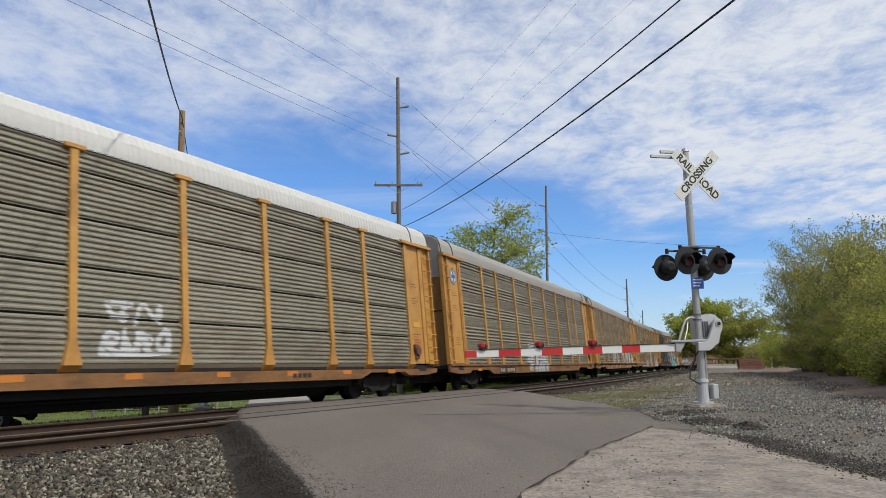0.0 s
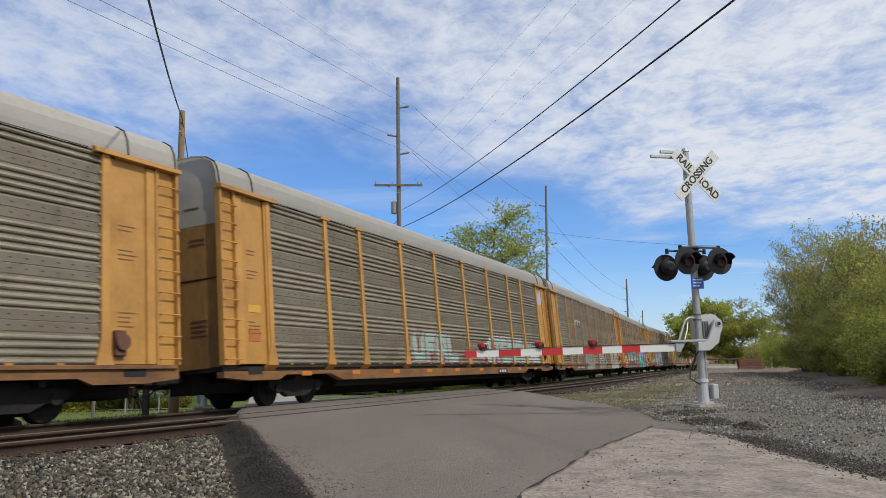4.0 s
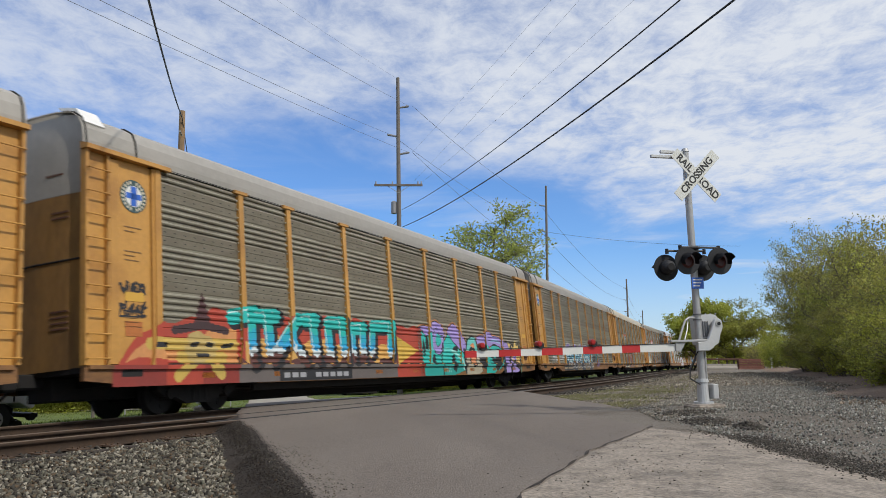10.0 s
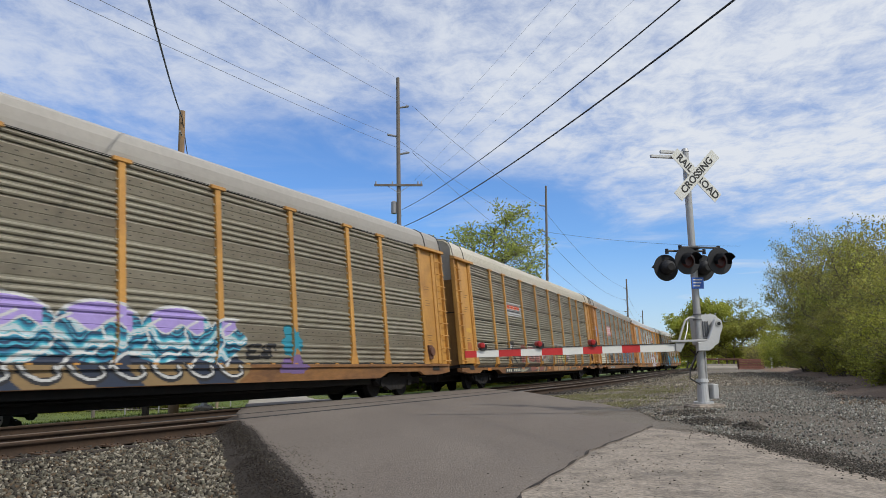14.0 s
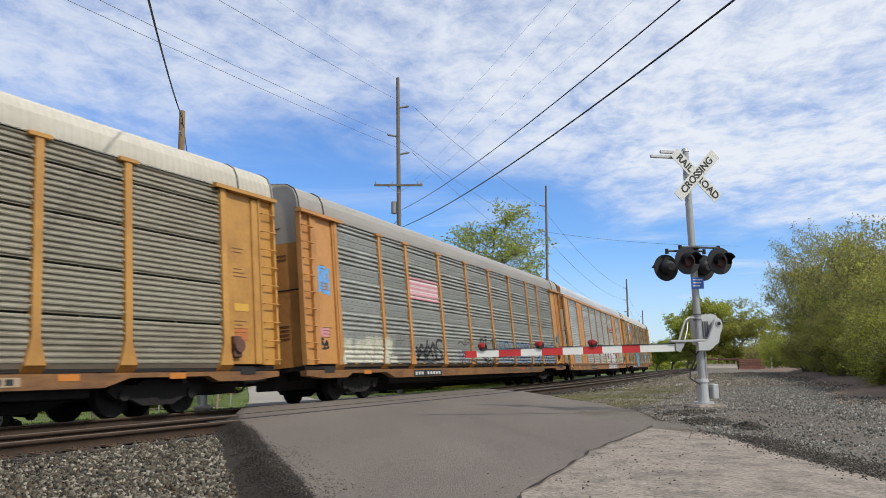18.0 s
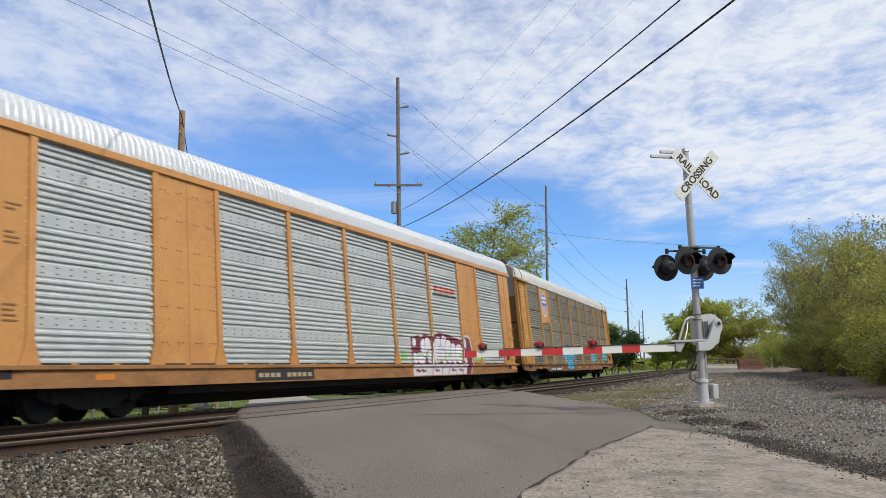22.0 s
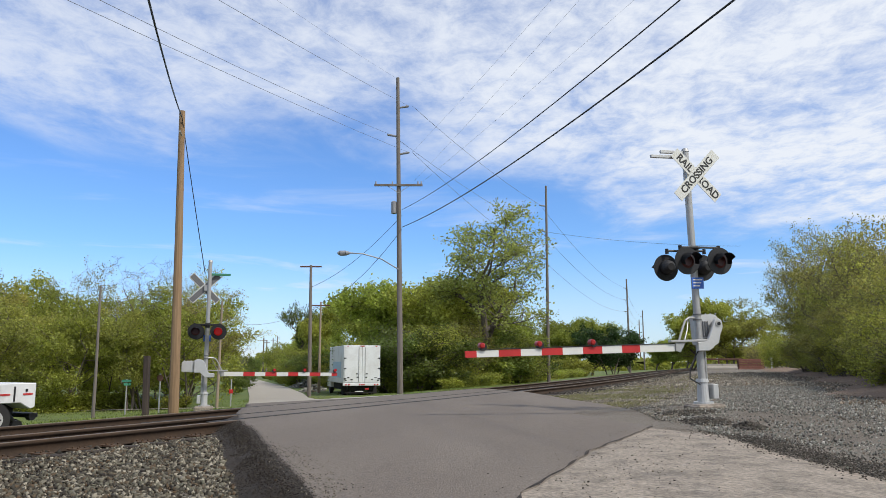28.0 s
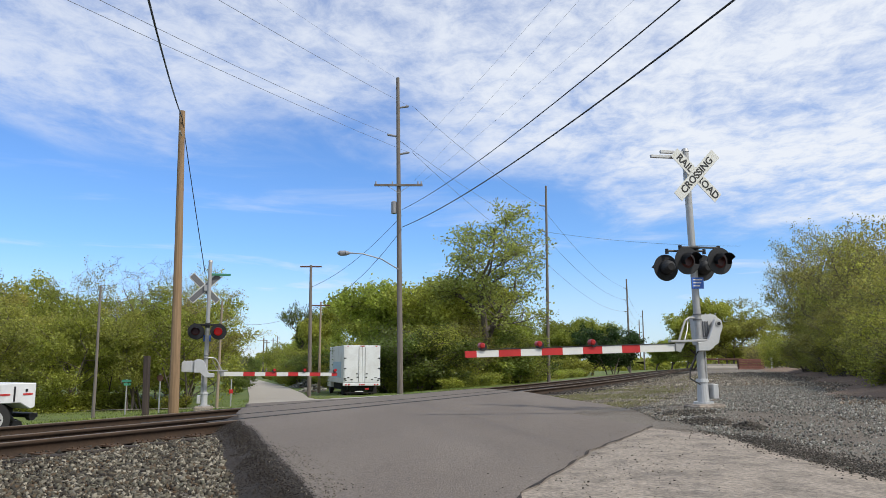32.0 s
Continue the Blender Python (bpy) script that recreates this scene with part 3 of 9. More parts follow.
def ties():
    bm = bmesh.new()
    box(bm, -1.3, 1.3, -0.115, 0.115, -0.18, 0.0, 0.012)
    proto = None
    for l0, zn, zf, name in ((4.1, -0.022, -0.092, "near"), (0.0, -0.192, -0.335, "far")):
        for s in list(np.arange(-4, 9.5, 0.5)) + list(np.arange(26.0 + (4 if l0 == 0 else 0), 62, 0.52)):
            x, y, h = line(s + random.uniform(-0.03, 0.03), l0)
            m = Matrix.Translation((x, y, (zn + zf) / 2 - 0.003)) @ Matrix.Rotation(-h + radians(random.uniform(-1, 1)), 4, "Z") @ Matrix.Rotation(-math.atan2(zn - zf, 1.5), 4, "Y")
            if proto is None:
                proto = part("railway_tie", bm, M["tie"])
                tagged(proto, "dark creosoted timber tie sunk in ballast", "railway tie", "railway ties")
                proto.matrix_basis = m
            else:
                o = new("railway_tie", proto.data)
                tagged(o, proto["label"], "railway tie", "railway ties")
                o.matrix_basis = m


ties()


def tie_plates():
    """Steel plates with spikes under the near rail."""
    proto = None
    for s in np.arange(-3.5, 10.0, 0.5):
        x, y, h = line(s, 4.85)
        m = Matrix.Translation((x, y, -0.012)) @ Matrix.Rotation(-h, 4, "Z")
        if proto is None:
            bm = bmesh.new()
            box(bm, -0.19, 0.24, -0.10, 0.10, -0.012, 0.014, 0.003)
            for dx in (-0.12, 0.095, 0.19):
                for dy in (-0.05, 0.05):
                    box(bm, dx - 0.012, dx + 0.012, dy - 0.012, dy + 0.012, 0.01, 0.035, 0.003)
            proto = part("tie_plate", bm, M["plate_rust"])
            proto.matrix_basis = m
            tagged(proto, "rusty tie plate with rail spikes", "tie plate", "tie plates")
        else:
            o = new("tie_plate", proto.data)
            o.matrix_basis = m
            tagged(o, proto["label"], "tie plate", "tie plates")


tie_plates()

# flangeways across the asphalt: dark rubber seals beside each rail
for l, z in RAIL_Z.items():
    fl = sweep("flangeway_seal", [(-0.16 if l > 4 else -0.10, -0.05), (-0.16 if l > 4 else -0.10, 0.006), (-0.037, 0.006), (-0.037, -0.05)], 9.0 if l > 3 else 12.5, 27.5 if l > 3 else 30, 0.75, l, z, M["rubber"])
    tagged(fl, "dark rubber flangeway seal in the crossing", "flangeway seal", "flangeway seals")


# ---- the train ----
HALF = 13.48
LONG = 1.02      # post spacing against the nominal plan
PLAN = [-11.42, -8.77, -6.85, -4.11, -1.37, 1.37, 4.11, 6.85, 8.77, 11.42]
PLAN_SMOOTH = [-11.55, -8.75, -6.9, -4.15, -1.4, 1.4, 4.15, 6.9, 8.75, 11.55]
POSTS = [q * LONG for q in PLAN]
Z0, Z1 = 1.0, 5.18


GAP = 0.07      # depth of the open slits


def profile(kind):
    """Outline of a side panel: depth and height, from bottom to top."""
    pts = []
    if kind == "flat_and_ribs":
        z = Z0
        while z < Z1 - 0.05:
            for k in range(4):
                pts += [(-0.0, z), (-0.032, z + 0.018), (-0.045, z + 0.05), (-0.032, z + 0.082), (0.0, z + 0.10)]
                z += 0.14
                if z > Z1 - 0.1:
                    break
            if z < Z1 - 0.3:
                pts += [(0.0, z), (-0.012, z + 0.02), (-0.012, z + 0.19), (0.0, z + 0.20), (-0.012, z + 0.21), (-0.012, z + 0.38), (0.0, z + 0.40)]
                z += 0.42
    elif kind == "ribs_and_slits":
        z = Z0
        while z < Z1 - 0.05:
            for k in range(8):
                pts += [(0.0, z), (-0.026, z + 0.03), (-0.026, z + 0.06), (0.0, z + 0.09)]
                z += 0.112
                if z > Z1 - 0.1:
                    break
            if z < Z1 - 0.1:
                pts += [(0.0, z - 0.016), (GAP, z - 0.015), (GAP, z + 0.029), (0.0, z + 0.030)]
                z += 0.046
    else:
        z = Z0
        n = 0
        while z < Z1 - 0.08:
            for k in range(5):
                pts += [(0.0, z), (-0.04, z + 0.03), (-0.04, z + 0.07), (0.0, z + 0.10)]
                z += 0.125
                if z > Z1 - 0.1:
                    break
            if z < Z1 - 0.3:
                pts += [(0.0, z), (-0.015, z + 0.02), (-0.015, z + 0.25), (0.0, z + 0.27)]
                z += 0.29
    pts = [(d, z) for d, z in pts if z < Z1]
    return pts + [(0.0, Z1)]


PANEL_Y, POST_Y = 1.445, 1.535      # half widths: panel plane, face of the posts


def side_panel(kind, w):
    bm = bmesh.new()
    prev, prev_d = None, 0
    for d, z in profile(kind):
        row = [bm.verts.new((x, -PANEL_Y + d, z)) for x in ((-w / 2, -0.03, 0.03, w / 2) if kind == "ribs_and_slits" else (-w / 2, w / 2))]
        if prev:
            for i in range(len(row) - 1):
                # a narrow clip bridges each open slit
                if not (d == GAP and prev_d == GAP) or i == 1:
                    bm.faces.new((prev[i], prev[i + 1], row[i + 1], row[i]))
        prev, prev_d = row, d
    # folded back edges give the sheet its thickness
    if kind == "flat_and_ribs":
        # flat bands take the second slot, darker and browner than the ribs
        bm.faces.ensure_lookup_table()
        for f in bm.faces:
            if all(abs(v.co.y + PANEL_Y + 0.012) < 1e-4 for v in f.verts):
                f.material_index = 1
    bmesh.ops.solidify(bm, geom=bm.faces[:], thickness=0.006)
    return bm


def rivet_rows(kind, w):
    """Rows of dark drain holes and rivets on the flat bands of a panel."""
    V, F = [], []
    zs = [q[1] for q in profile(kind)]
    for (d0, z0), (d1, z1) in zip(profile(kind)[:-1], profile(kind)[1:]):
        if d0 == d1 and d0 < 0 and z1 - z0 > 0.12:
            for zc in ((z0 + z1) / 2,) if z1 - z0 < 0.2 else (z0 + 0.06, z1 - 0.06):
                for x in np.arange(-w / 2 + 0.25, w / 2 - 0.15, 0.30):
                    k = len(V)
                    V += [(x - 0.025, -PANEL_Y + d0 - 0.003, zc - 0.011), (x + 0.025, -PANEL_Y + d0 - 0.003, zc - 0.011), (x + 0.025, -PANEL_Y + d0 - 0.003, zc + 0.011), (x - 0.025, -PANEL_Y + d0 - 0.003, zc + 0.011)]
                    F.append((k, k + 1, k + 2, k + 3))
    return V, F


def post_mesh(w, foot, kind):
    bm = bmesh.new()
    extrude(bm, [(-w / 2, 1.45), (-foot / 2, Z0 - 0.02), (foot / 2, Z0 - 0.02), (w / 2, 1.45), (w / 2, 5.16), (-w / 2, 5.16)], "y", -POST_Y, -PANEL_Y + 0.05)
    if kind == "flat_and_ribs":
        box(bm, -0.24, 0.24, -POST_Y - 0.03, -PANEL_Y + 0.03, 5.12, 5.21, 0.01)
    return bm


def post_bolts():
    bm = bmesh.new()
    for z in np.arange(1.6, 5.0, 0.21):
        for sx in (-0.1, 0.1):
            box(bm, sx - 0.022, sx + 0.022, -PANEL_Y - 0.055, -PANEL_Y, z - 0.02, z + 0.02, 0.005)
    return bm


ROOF = [(1.50, 5.17), (1.495, 5.33), (1.46, 5.58), (1.37, 5.79), (1.15, 5.94), (0.7, 6.03), (0.0, 6.07)]


def roof_piece(x0, x1, lift, ribs):
    bm = bmesh.new()
    out = [(y, z + lift) for y, z in ROOF] + [(-y, z + lift) for y, z in ROOF[-2::-1]]
    xs = [x0]
    if ribs:
        k = max(1, round((x1 - x0) / 0.17))
        w = (x1 - x0) / k
        for i in range(k):
            xs += [x0 + (i + f) * w for f in (0.25, 0.35, 0.65, 0.75)]
    xs.append(x1)
    rows = []
    for i, x in enumerate(xs):
        up = 0.008 if ribs and (i % 4) in (2, 3) and 0 < i < len(xs) - 1 else 0.0
        rows.append([bm.verts.new((x, y * (1 + up * 0.6), z + up)) for y, z in out])
    for a, b in zip(rows[:-1], rows[1:]):
        for i in range(len(out) - 1):
            bm.faces.new((a[i], a[i + 1], b[i + 1], b[i]))
    bmesh.ops.solidify(bm, geom=bm.faces[:], thickness=-0.02)
    bmesh.ops.recalc_face_normals(bm, faces=bm.faces[:])
    return bm


def end_wall(x, z0, z1, sign):
    """A bowed end door between two heights; its top follows the roof."""
    bm = bmesh.new()
    n = 12
    lo, hi = [], []
    for i in range(n + 1):
        y = -1.40 + 2.8 * i / n
        bow = sign * 0.10 * (1 - (y / 1.4) ** 2)
        top = min(z1, float(np.interp(abs(y), [p[0] for p in ROOF[::-1]], [p[1] for p in ROOF[::-1]])) - 0.03)
        lo.append(bm.verts.new((x + bow, y, z0)))
        hi.append(bm.verts.new((x + bow, y, top)))
    for i in range(n):
        bm.faces.new((lo[i], lo[i + 1], hi[i + 1], hi[i]))
    bmesh.ops.solidify(bm, geom=bm.faces[:], thickness=0.03)
    bmesh.ops.recalc_face_normals(bm, faces=bm.faces[:])
    return bm


def truck_frame():
    bm = bmesh.new()
    for sy in (-1.0, 1.0):
        extrude(bm, [(-1.25, 0.50), (-1.2, 0.62), (-0.55, 0.62), (-0.35, 0.72), (0.35, 0.72), (0.55, 0.62), (1.2, 0.62), (1.25, 0.50), (1.05, 0.36), (0.7, 0.34), (0.4, 0.20), (-0.4, 0.20), (-0.7, 0.34), (-1.05, 0.36)], "y", sy - 0.08, sy + 0.08)
        for cx in (-0.2, 0.0, 0.2):
            tube(bm, (cx, sy * 1.02, 0.26), (cx, sy * 1.02, 0.5), 0.075, 0.075, 8)
        for cx in (-0.89, 0.89):
            tube(bm, (cx, sy - 0.13, 0.42), (cx, sy + 0.13, 0.42), 0.12, 0.12, 10)
    box(bm, -0.22, 0.22, -1.0, 1.0, 0.34, 0.62, 0.02)
    return bm


def wheelset():
    bm = bmesh.new()
    tube(bm, (0, -0.95, 0), (0, 0.95, 0), 0.075, 0.075, 8)
    for sy in (-1, 1):
        y = sy * 0.72
        tube(bm, (0, y + sy * 0.065, 0), (0, y - sy * 0.065, 0), 0.405, 0.42, 24)
        tube(bm, (0, y - sy * 0.065, 0), (0, y - sy * 0.095, 0), 0.45, 0.445, 24)
        tube(bm, (0, y + sy * 0.07, 0), (0, y + sy * 0.085, 0), 0.13, 0.11, 12)
        for k in range(5):
            a = 2 * math.pi * k / 5
            c = Vector((math.cos(a) * 0.25, y + sy * 0.066, math.sin(a) * 0.25))
            tube(bm, c, c + Vector((0, sy * 0.012, 0)), 0.05, 0.04, 8)
    return bm


def sill_mesh(kind):
    bm = bmesh.new()
    t, b = 0.97, 0.56
    half = [(HALF - 0.02, t), (HALF - 0.02, 0.70), (12.6, 0.62), (11.4, 0.62), (11.1, 0.74), (9.0, 0.74), (8.4, b)]
    if kind == "smooth":
        half = [(HALF - 0.32, t), (HALF - 0.32, 0.60), (8.4, b)]
    out = half + [(-x, z) for x, z in half[::-1]]
    extrude(bm, out, "y", -1.50, -1.40)
    box(bm, -HALF + 0.1, HALF - 0.1, -1.56, -1.40, 0.90, 0.985, 0.01)
    return bm


CARS = []


def ladder(x0, x1, z0, z1, n):
    bm = bmesh.new()
    for i in range(n):
        z = z0 + (z1 - z0) * i / (n - 1)
        pipe(bm, [(x0, -1.47, z), (x0, -1.60, z), (x1, -1.60, z), (x1, -1.47, z)], 0.016, 6)
    for x in (x0, x1):
        box(bm, x - 0.012, x + 0.012, -1.52, -1.42, z0 - 0.1, z1 + 0.1)
    return bm


def autorack(kind, body, panel, roof, end_top, end_low, name_label):
    """A covered car carrier: side panels between posts, roof, end doors, underframe and trucks."""
    car = thing("autorack_car", Matrix(), name_label, "rail car", "train of car carriers")
    paint = M[body]
    smooth = kind == "smooth"
    turn = Matrix.Rotation(math.pi, 4, "Z")
    # underframe
    sill = part("side_sill", sill_mesh(kind), M["sill_yellow"] if not smooth else M["sill_orange"], car)
    again(sill, turn)
    bm = bmesh.new()
    box(bm, -13.2, 13.2, -0.35, 0.35, 0.40, 0.85, 0.02)
    extrude(bm, [(-8.7, 0.45), (-7.9, 0.20), (7.9, 0.20), (8.7, 0.45)], "y", -0.32, 0.32)
    pipe(bm, [(-8.6, -0.75, 0.50), (-3.0, -0.72, 0.36), (5.0, -0.74, 0.38), (8.6, -0.70, 0.52)], 0.035, 6)
    for sy in (-1.15, 1.15):
        box(bm, -8.3, 8.3, sy - 0.06, sy + 0.06, 0.40, 0.66, 0.01)
    for x in np.arange(-12.6, 12.7, 2.1):
        box(bm, x - 0.06, x + 0.06, -1.38, 1.38, 0.62, 0.86)
    part("centre_sill", bm, M["black"], car, "black greasy underframe with cross bearers")
    bm = bmesh.new()
    box(bm, -13.4, 13.4, -1.40, 1.40, 0.86, 0.96)
    part("deck", bm, M["black"], car)
    for sx in (-1, 1):
        bm = bmesh.new()
        box(bm, min(sx * 13.2, sx * 13.75), max(sx * 13.2, sx * 13.75), -0.14, 0.14, 0.66, 0.94, 0.03)
        box(bm, min(sx * 13.72, sx * 14.02), max(sx * 13.72, sx * 14.02), -0.12, 0.16, 0.62, 0.98, 0.05)
        part("coupler", bm, M["black"], car, "black knuckle coupler")
        bm = bmesh.new()
        pipe(bm, [(sx * 13.5, 0.35, 0.72), (sx * 13.75, 0.36, 0.50), (sx * 13.95, 0.36, 0.42), (sx * 14.0, 0.34, 0.5)], 0.025, 6)
        part("brake_hose", bm, M["rubber"], car)
    # near-black sheets behind the panels stand in for the shade inside the rack
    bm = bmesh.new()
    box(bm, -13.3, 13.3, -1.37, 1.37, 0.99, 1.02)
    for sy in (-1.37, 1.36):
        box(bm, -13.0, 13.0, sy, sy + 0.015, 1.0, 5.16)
    part("inner_lining", bm, M["slot"], car, "near-black sheets painted as the shaded interior of the rack")
    # side panels, posts
    pm = M[panel]
    widths, holes = {}, {}
    flip = [Matrix(), turn]
    posts = POSTS
    if smooth:
        posts = [q * LONG for q in PLAN_SMOOTH]
    for a, b in zip(posts[:-1], posts[1:]):
        solid = smooth and abs(abs((a + b) / 2) - 7.98) < 0.2
        key = (round(b - a, 2), solid)
        for side in flip:
            m = side @ Matrix.Translation(((a + b) / 2, 0, 0))
            if key in widths:
                again(widths[key], m)
                if key in holes:
                    tagged(again(holes[key], m), kind="stuff")
                continue
            if solid:
                bm = bmesh.new()
                for cx in (-0.46, 0.46):
                    box(bm, cx - 0.455, cx + 0.455, -PANEL_Y - 0.055, -PANEL_Y + 0.03, Z0, Z1, 0.006)
                for z in np.arange(1.4, 5.0, 0.55):
                    for x in (-0.85, -0.6, -0.3, -0.1, 0.1, 0.3, 0.6, 0.85):
                        tube(bm, (x, -PANEL_Y - 0.05, z), (x, -PANEL_Y - 0.065, z), 0.018, 0.014, 6)
                widths[key] = part("blank_panel", bm, paint, car, "riveted tan steel panel")
                V, F = [], []
                for z in (1.45, 2.2, 2.75, 3.45, 4.1, 4.75):
                    for x in (-0.78, -0.66, -0.32, -0.2, 0.2, 0.32, 0.66, 0.78):
                        k = len(V)
                        V += [(x - 0.03, -PANEL_Y - 0.058, z - 0.012), (x + 0.03, -PANEL_Y - 0.058, z - 0.012), (x + 0.03, -PANEL_Y - 0.058, z + 0.012), (x - 0.03, -PANEL_Y - 0.058, z + 0.012)]
                        F.append((k, k + 1, k + 2, k + 3))
                holes[key] = tagged(arrays("drain_slot_row", V, F, M["rust"], car), kind="stuff")
                holes[key].matrix_basis = m
            else:
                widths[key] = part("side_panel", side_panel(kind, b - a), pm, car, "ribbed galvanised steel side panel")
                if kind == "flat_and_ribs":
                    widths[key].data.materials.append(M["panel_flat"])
                V, F = rivet_rows(kind, b - a)
                if V:
                    holes[key] = tagged(arrays("drain_slot_row", V, F, M["slot"], car), kind="stuff")
                    holes[key].matrix_basis = m
            widths[key].matrix_basis = m
    pw = 0.17 if not smooth else 0.15
    pst = bol = None
    for x in posts:
        for side in flip:
            m = side @ Matrix.Translation((x, 0, 0))
            if pst is None:
                pst = part("post", post_mesh(pw, 0.40, kind), paint, car)
                pst.matrix_basis = m
                bol = part("post_bolts", post_bolts(), pm, car)
                bol.matrix_basis = m
                bol["kind"] = "stuff"
            else:
                again(pst, m), tagged(again(bol, m), kind="stuff")
    # eave rail on the smooth car; elsewhere a near-black strip paints the overhang's shadow
    bm = bmesh.new()
    if smooth:
        box(bm, -HALF + 0.3, HALF - 0.3, -POST_Y - 0.02, -PANEL_Y + 0.03, 5.08, 5.24, 0.01)
        er = part("eave_rail", bm, paint, car)
    else:
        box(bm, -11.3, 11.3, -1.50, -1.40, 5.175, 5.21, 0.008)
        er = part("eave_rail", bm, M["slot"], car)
    again(er, turn)
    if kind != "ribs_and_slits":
        # solid near-black strip stands in for the shaded gap above the sill
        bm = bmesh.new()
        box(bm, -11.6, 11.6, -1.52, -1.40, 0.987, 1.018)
        sl = part("foot_slot", bm, M["slot"], car, "near-black strip painted as the shaded gap along the foot of the side panels")
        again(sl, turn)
        clip = None
        for x in np.arange(-10.9, 11.0, 0.94):
            for side in flip:
                m = side @ Matrix.Translation((x, 0, 0))
                if clip is None:
                    bm = bmesh.new()
                    box(bm, -0.07, 0.07, -1.545, -1.42, 0.98, 1.024, 0.004)
                    clip = part("foot_clip", bm, paint, car)
                    clip.matrix_basis = m
                else:
                    again(clip, m)
    # end sections of the sides
    for side in flip:
        for sx in (-1, 1):
            X = lambda a, b: (min(sx * a, sx * b), max(sx * a, sx * b))
            end = HALF if not smooth else HALF - 0.5
            if not smooth:
                for nm, a0, a1, yy, zt in (("end_side_panel", 11.8, 12.66, -1.455, 5.12), ("door_edge", 12.66, 12.88, -1.50, 5.08), ("door_edge", 11.70, 11.79, -1.51, 5.12)):
                    bm = bmesh.new()
                    box(bm, *X(a0, a1), yy, -1.40, Z0, zt, 0.01)
                    part(nm, bm, paint, car).matrix_basis = side
                for nm, a0, a1, yy, zt in (("corner_plate", 12.96, end - 0.07, -1.44, 5.12), ("corner_post", end - 0.07, end, -1.55, 5.15), ("corner_post", 12.89, 12.96, -1.52, 5.15)):
                    bm = bmesh.new()
                    box(bm, *X(a0, a1), yy, -1.39, Z0 - 0.02, zt, 0.008)
                    part(nm, bm, paint, car).matrix_basis = side
                bm = bmesh.new()
                extrude(bm, [(-1.62, 5.12), (-1.62, 5.21), (-1.42, 5.27), (-1.42, 5.12)], "x", *X(11.35, end + 0.03))
                part("door_track_cover", bm, paint, car).matrix_basis = side
                bm = ladder(*X(12.95, end - 0.03), 1.1, 4.75, 9)
            else:
                for nm, a0, a1, yy, zb in (("end_side_panel", 11.84, 12.40, -1.50, Z0 - 0.2), ("corner_plate", 12.40, end, -1.515, Z0 - 0.3)):
                    bm = bmesh.new()
                    box(bm, *X(a0, a1), yy, -1.40, zb, 5.14, 0.01)
                    part(nm, bm, paint, car).matrix_basis = side
                bm = ladder(*X(12.46, end - 0.06), 0.75, 2.6, 5)
            lad = part("ladder", bm, paint, car)
            lad.matrix_basis = side
    # roof
    edges = list(np.linspace(-HALF + (0.0 if not smooth else 0.35), HALF - (0.0 if not smooth else 0.35), 11))
    rib = kind != "flat_and_ribs"
    cache = {}
    for i in range(10):
        w = edges[i + 1] - edges[i]
        key = i % 2
        if key not in cache:
            cache[key] = part("roof_panel", roof_piece(-w / 2 - 0.03, w / 2 + 0.03, 0.006 * key, rib), M[roof], car)
            cache[key].matrix_basis = Matrix.Translation(((edges[i] + edges[i + 1]) / 2, 0, 0))
        else:
            again(cache[key], Matrix.Translation(((edges[i] + edges[i + 1]) / 2, 0, 0)))
    if not smooth:
        # dark straps over the roof near its ends
        strap = None
        for x in (-HALF + 0.04, -12.2, 12.2, HALF - 0.04):
            if strap is None:
                bm = bmesh.new()
                out = [(0, y * 1.008, z + 0.012) for y, z in ROOF] + [(0, -y * 1.008, z + 0.012) for y, z in ROOF[-2::-1]]
                pipe(bm, out, 0.018, 5)
                strap = part("roof_strap", bm, M["slot"], car)
                strap.location.x = x
            else:
                again(strap, Matrix.Translation((x, 0, 0)))
    # end doors
    ex = HALF - 0.12 if not smooth else HALF - 0.35
    for sx in (-1, 1):
        part("end_door", end_wall(sx * ex, Z0 - 0.05, 4.32, sx), M[end_low], car)
        part("end_door_top", end_wall(sx * (ex + 0.004), 4.32, 5.95, sx), M[end_top], car)
        face = lambda y: sx * (ex + 0.1 * (1 - (y / 1.4) ** 2))
        bm = bmesh.new()
        for y0, y1 in zip(np.linspace(-1.38, 1.15, 9)[:-1], np.linspace(-1.38, 1.15, 9)[1:]):
            tube(bm, (face(y0), y0, 3.02), (face(y1), y1, 3.02), 0.022, 0.022, 6)
        part("door_seam", bm, M["black"], car)
        for y0, z0, n in ((-1.0, 3.98, 2), (-1.0, 2.05, 4), (-0.85, 4.75, 1)):
            for k in range(n):
                bm = bmesh.new()
                tube(bm, (face(y0), y0, z0 - 0.11 * k), (face(y0 + 0.42), y0 + 0.42, z0 - 0.11 * k), 0.024, 0.024, 4)
                part("stencil_bar", bm, M["rust"], car)
    # trucks with their wheels
    for cx in (-10.06, 10.06):
        tr = part("truck", truck_frame(), M["black"], car, "black cast side frames of a two-axle truck")
        tr.location = (cx, 0, 0)
        for wx in (-0.89, 0.89):
            ws = part("wheelset", wheelset(), M["black"], tr, "dark steel wheels on an axle")
            ws.location = (wx, 0, 0.42)
    return car


def repaint(car, name, mat, slot=0):
    for o in car.children:
        if o.name.split(".")[0] == name and len(o.material_slots) > slot:
            o.material_slots[slot].link = "OBJECT"
            o.material_slots[slot].material = M[mat]


# ---- crossing signals ----
ROAD_TURN = 14.5


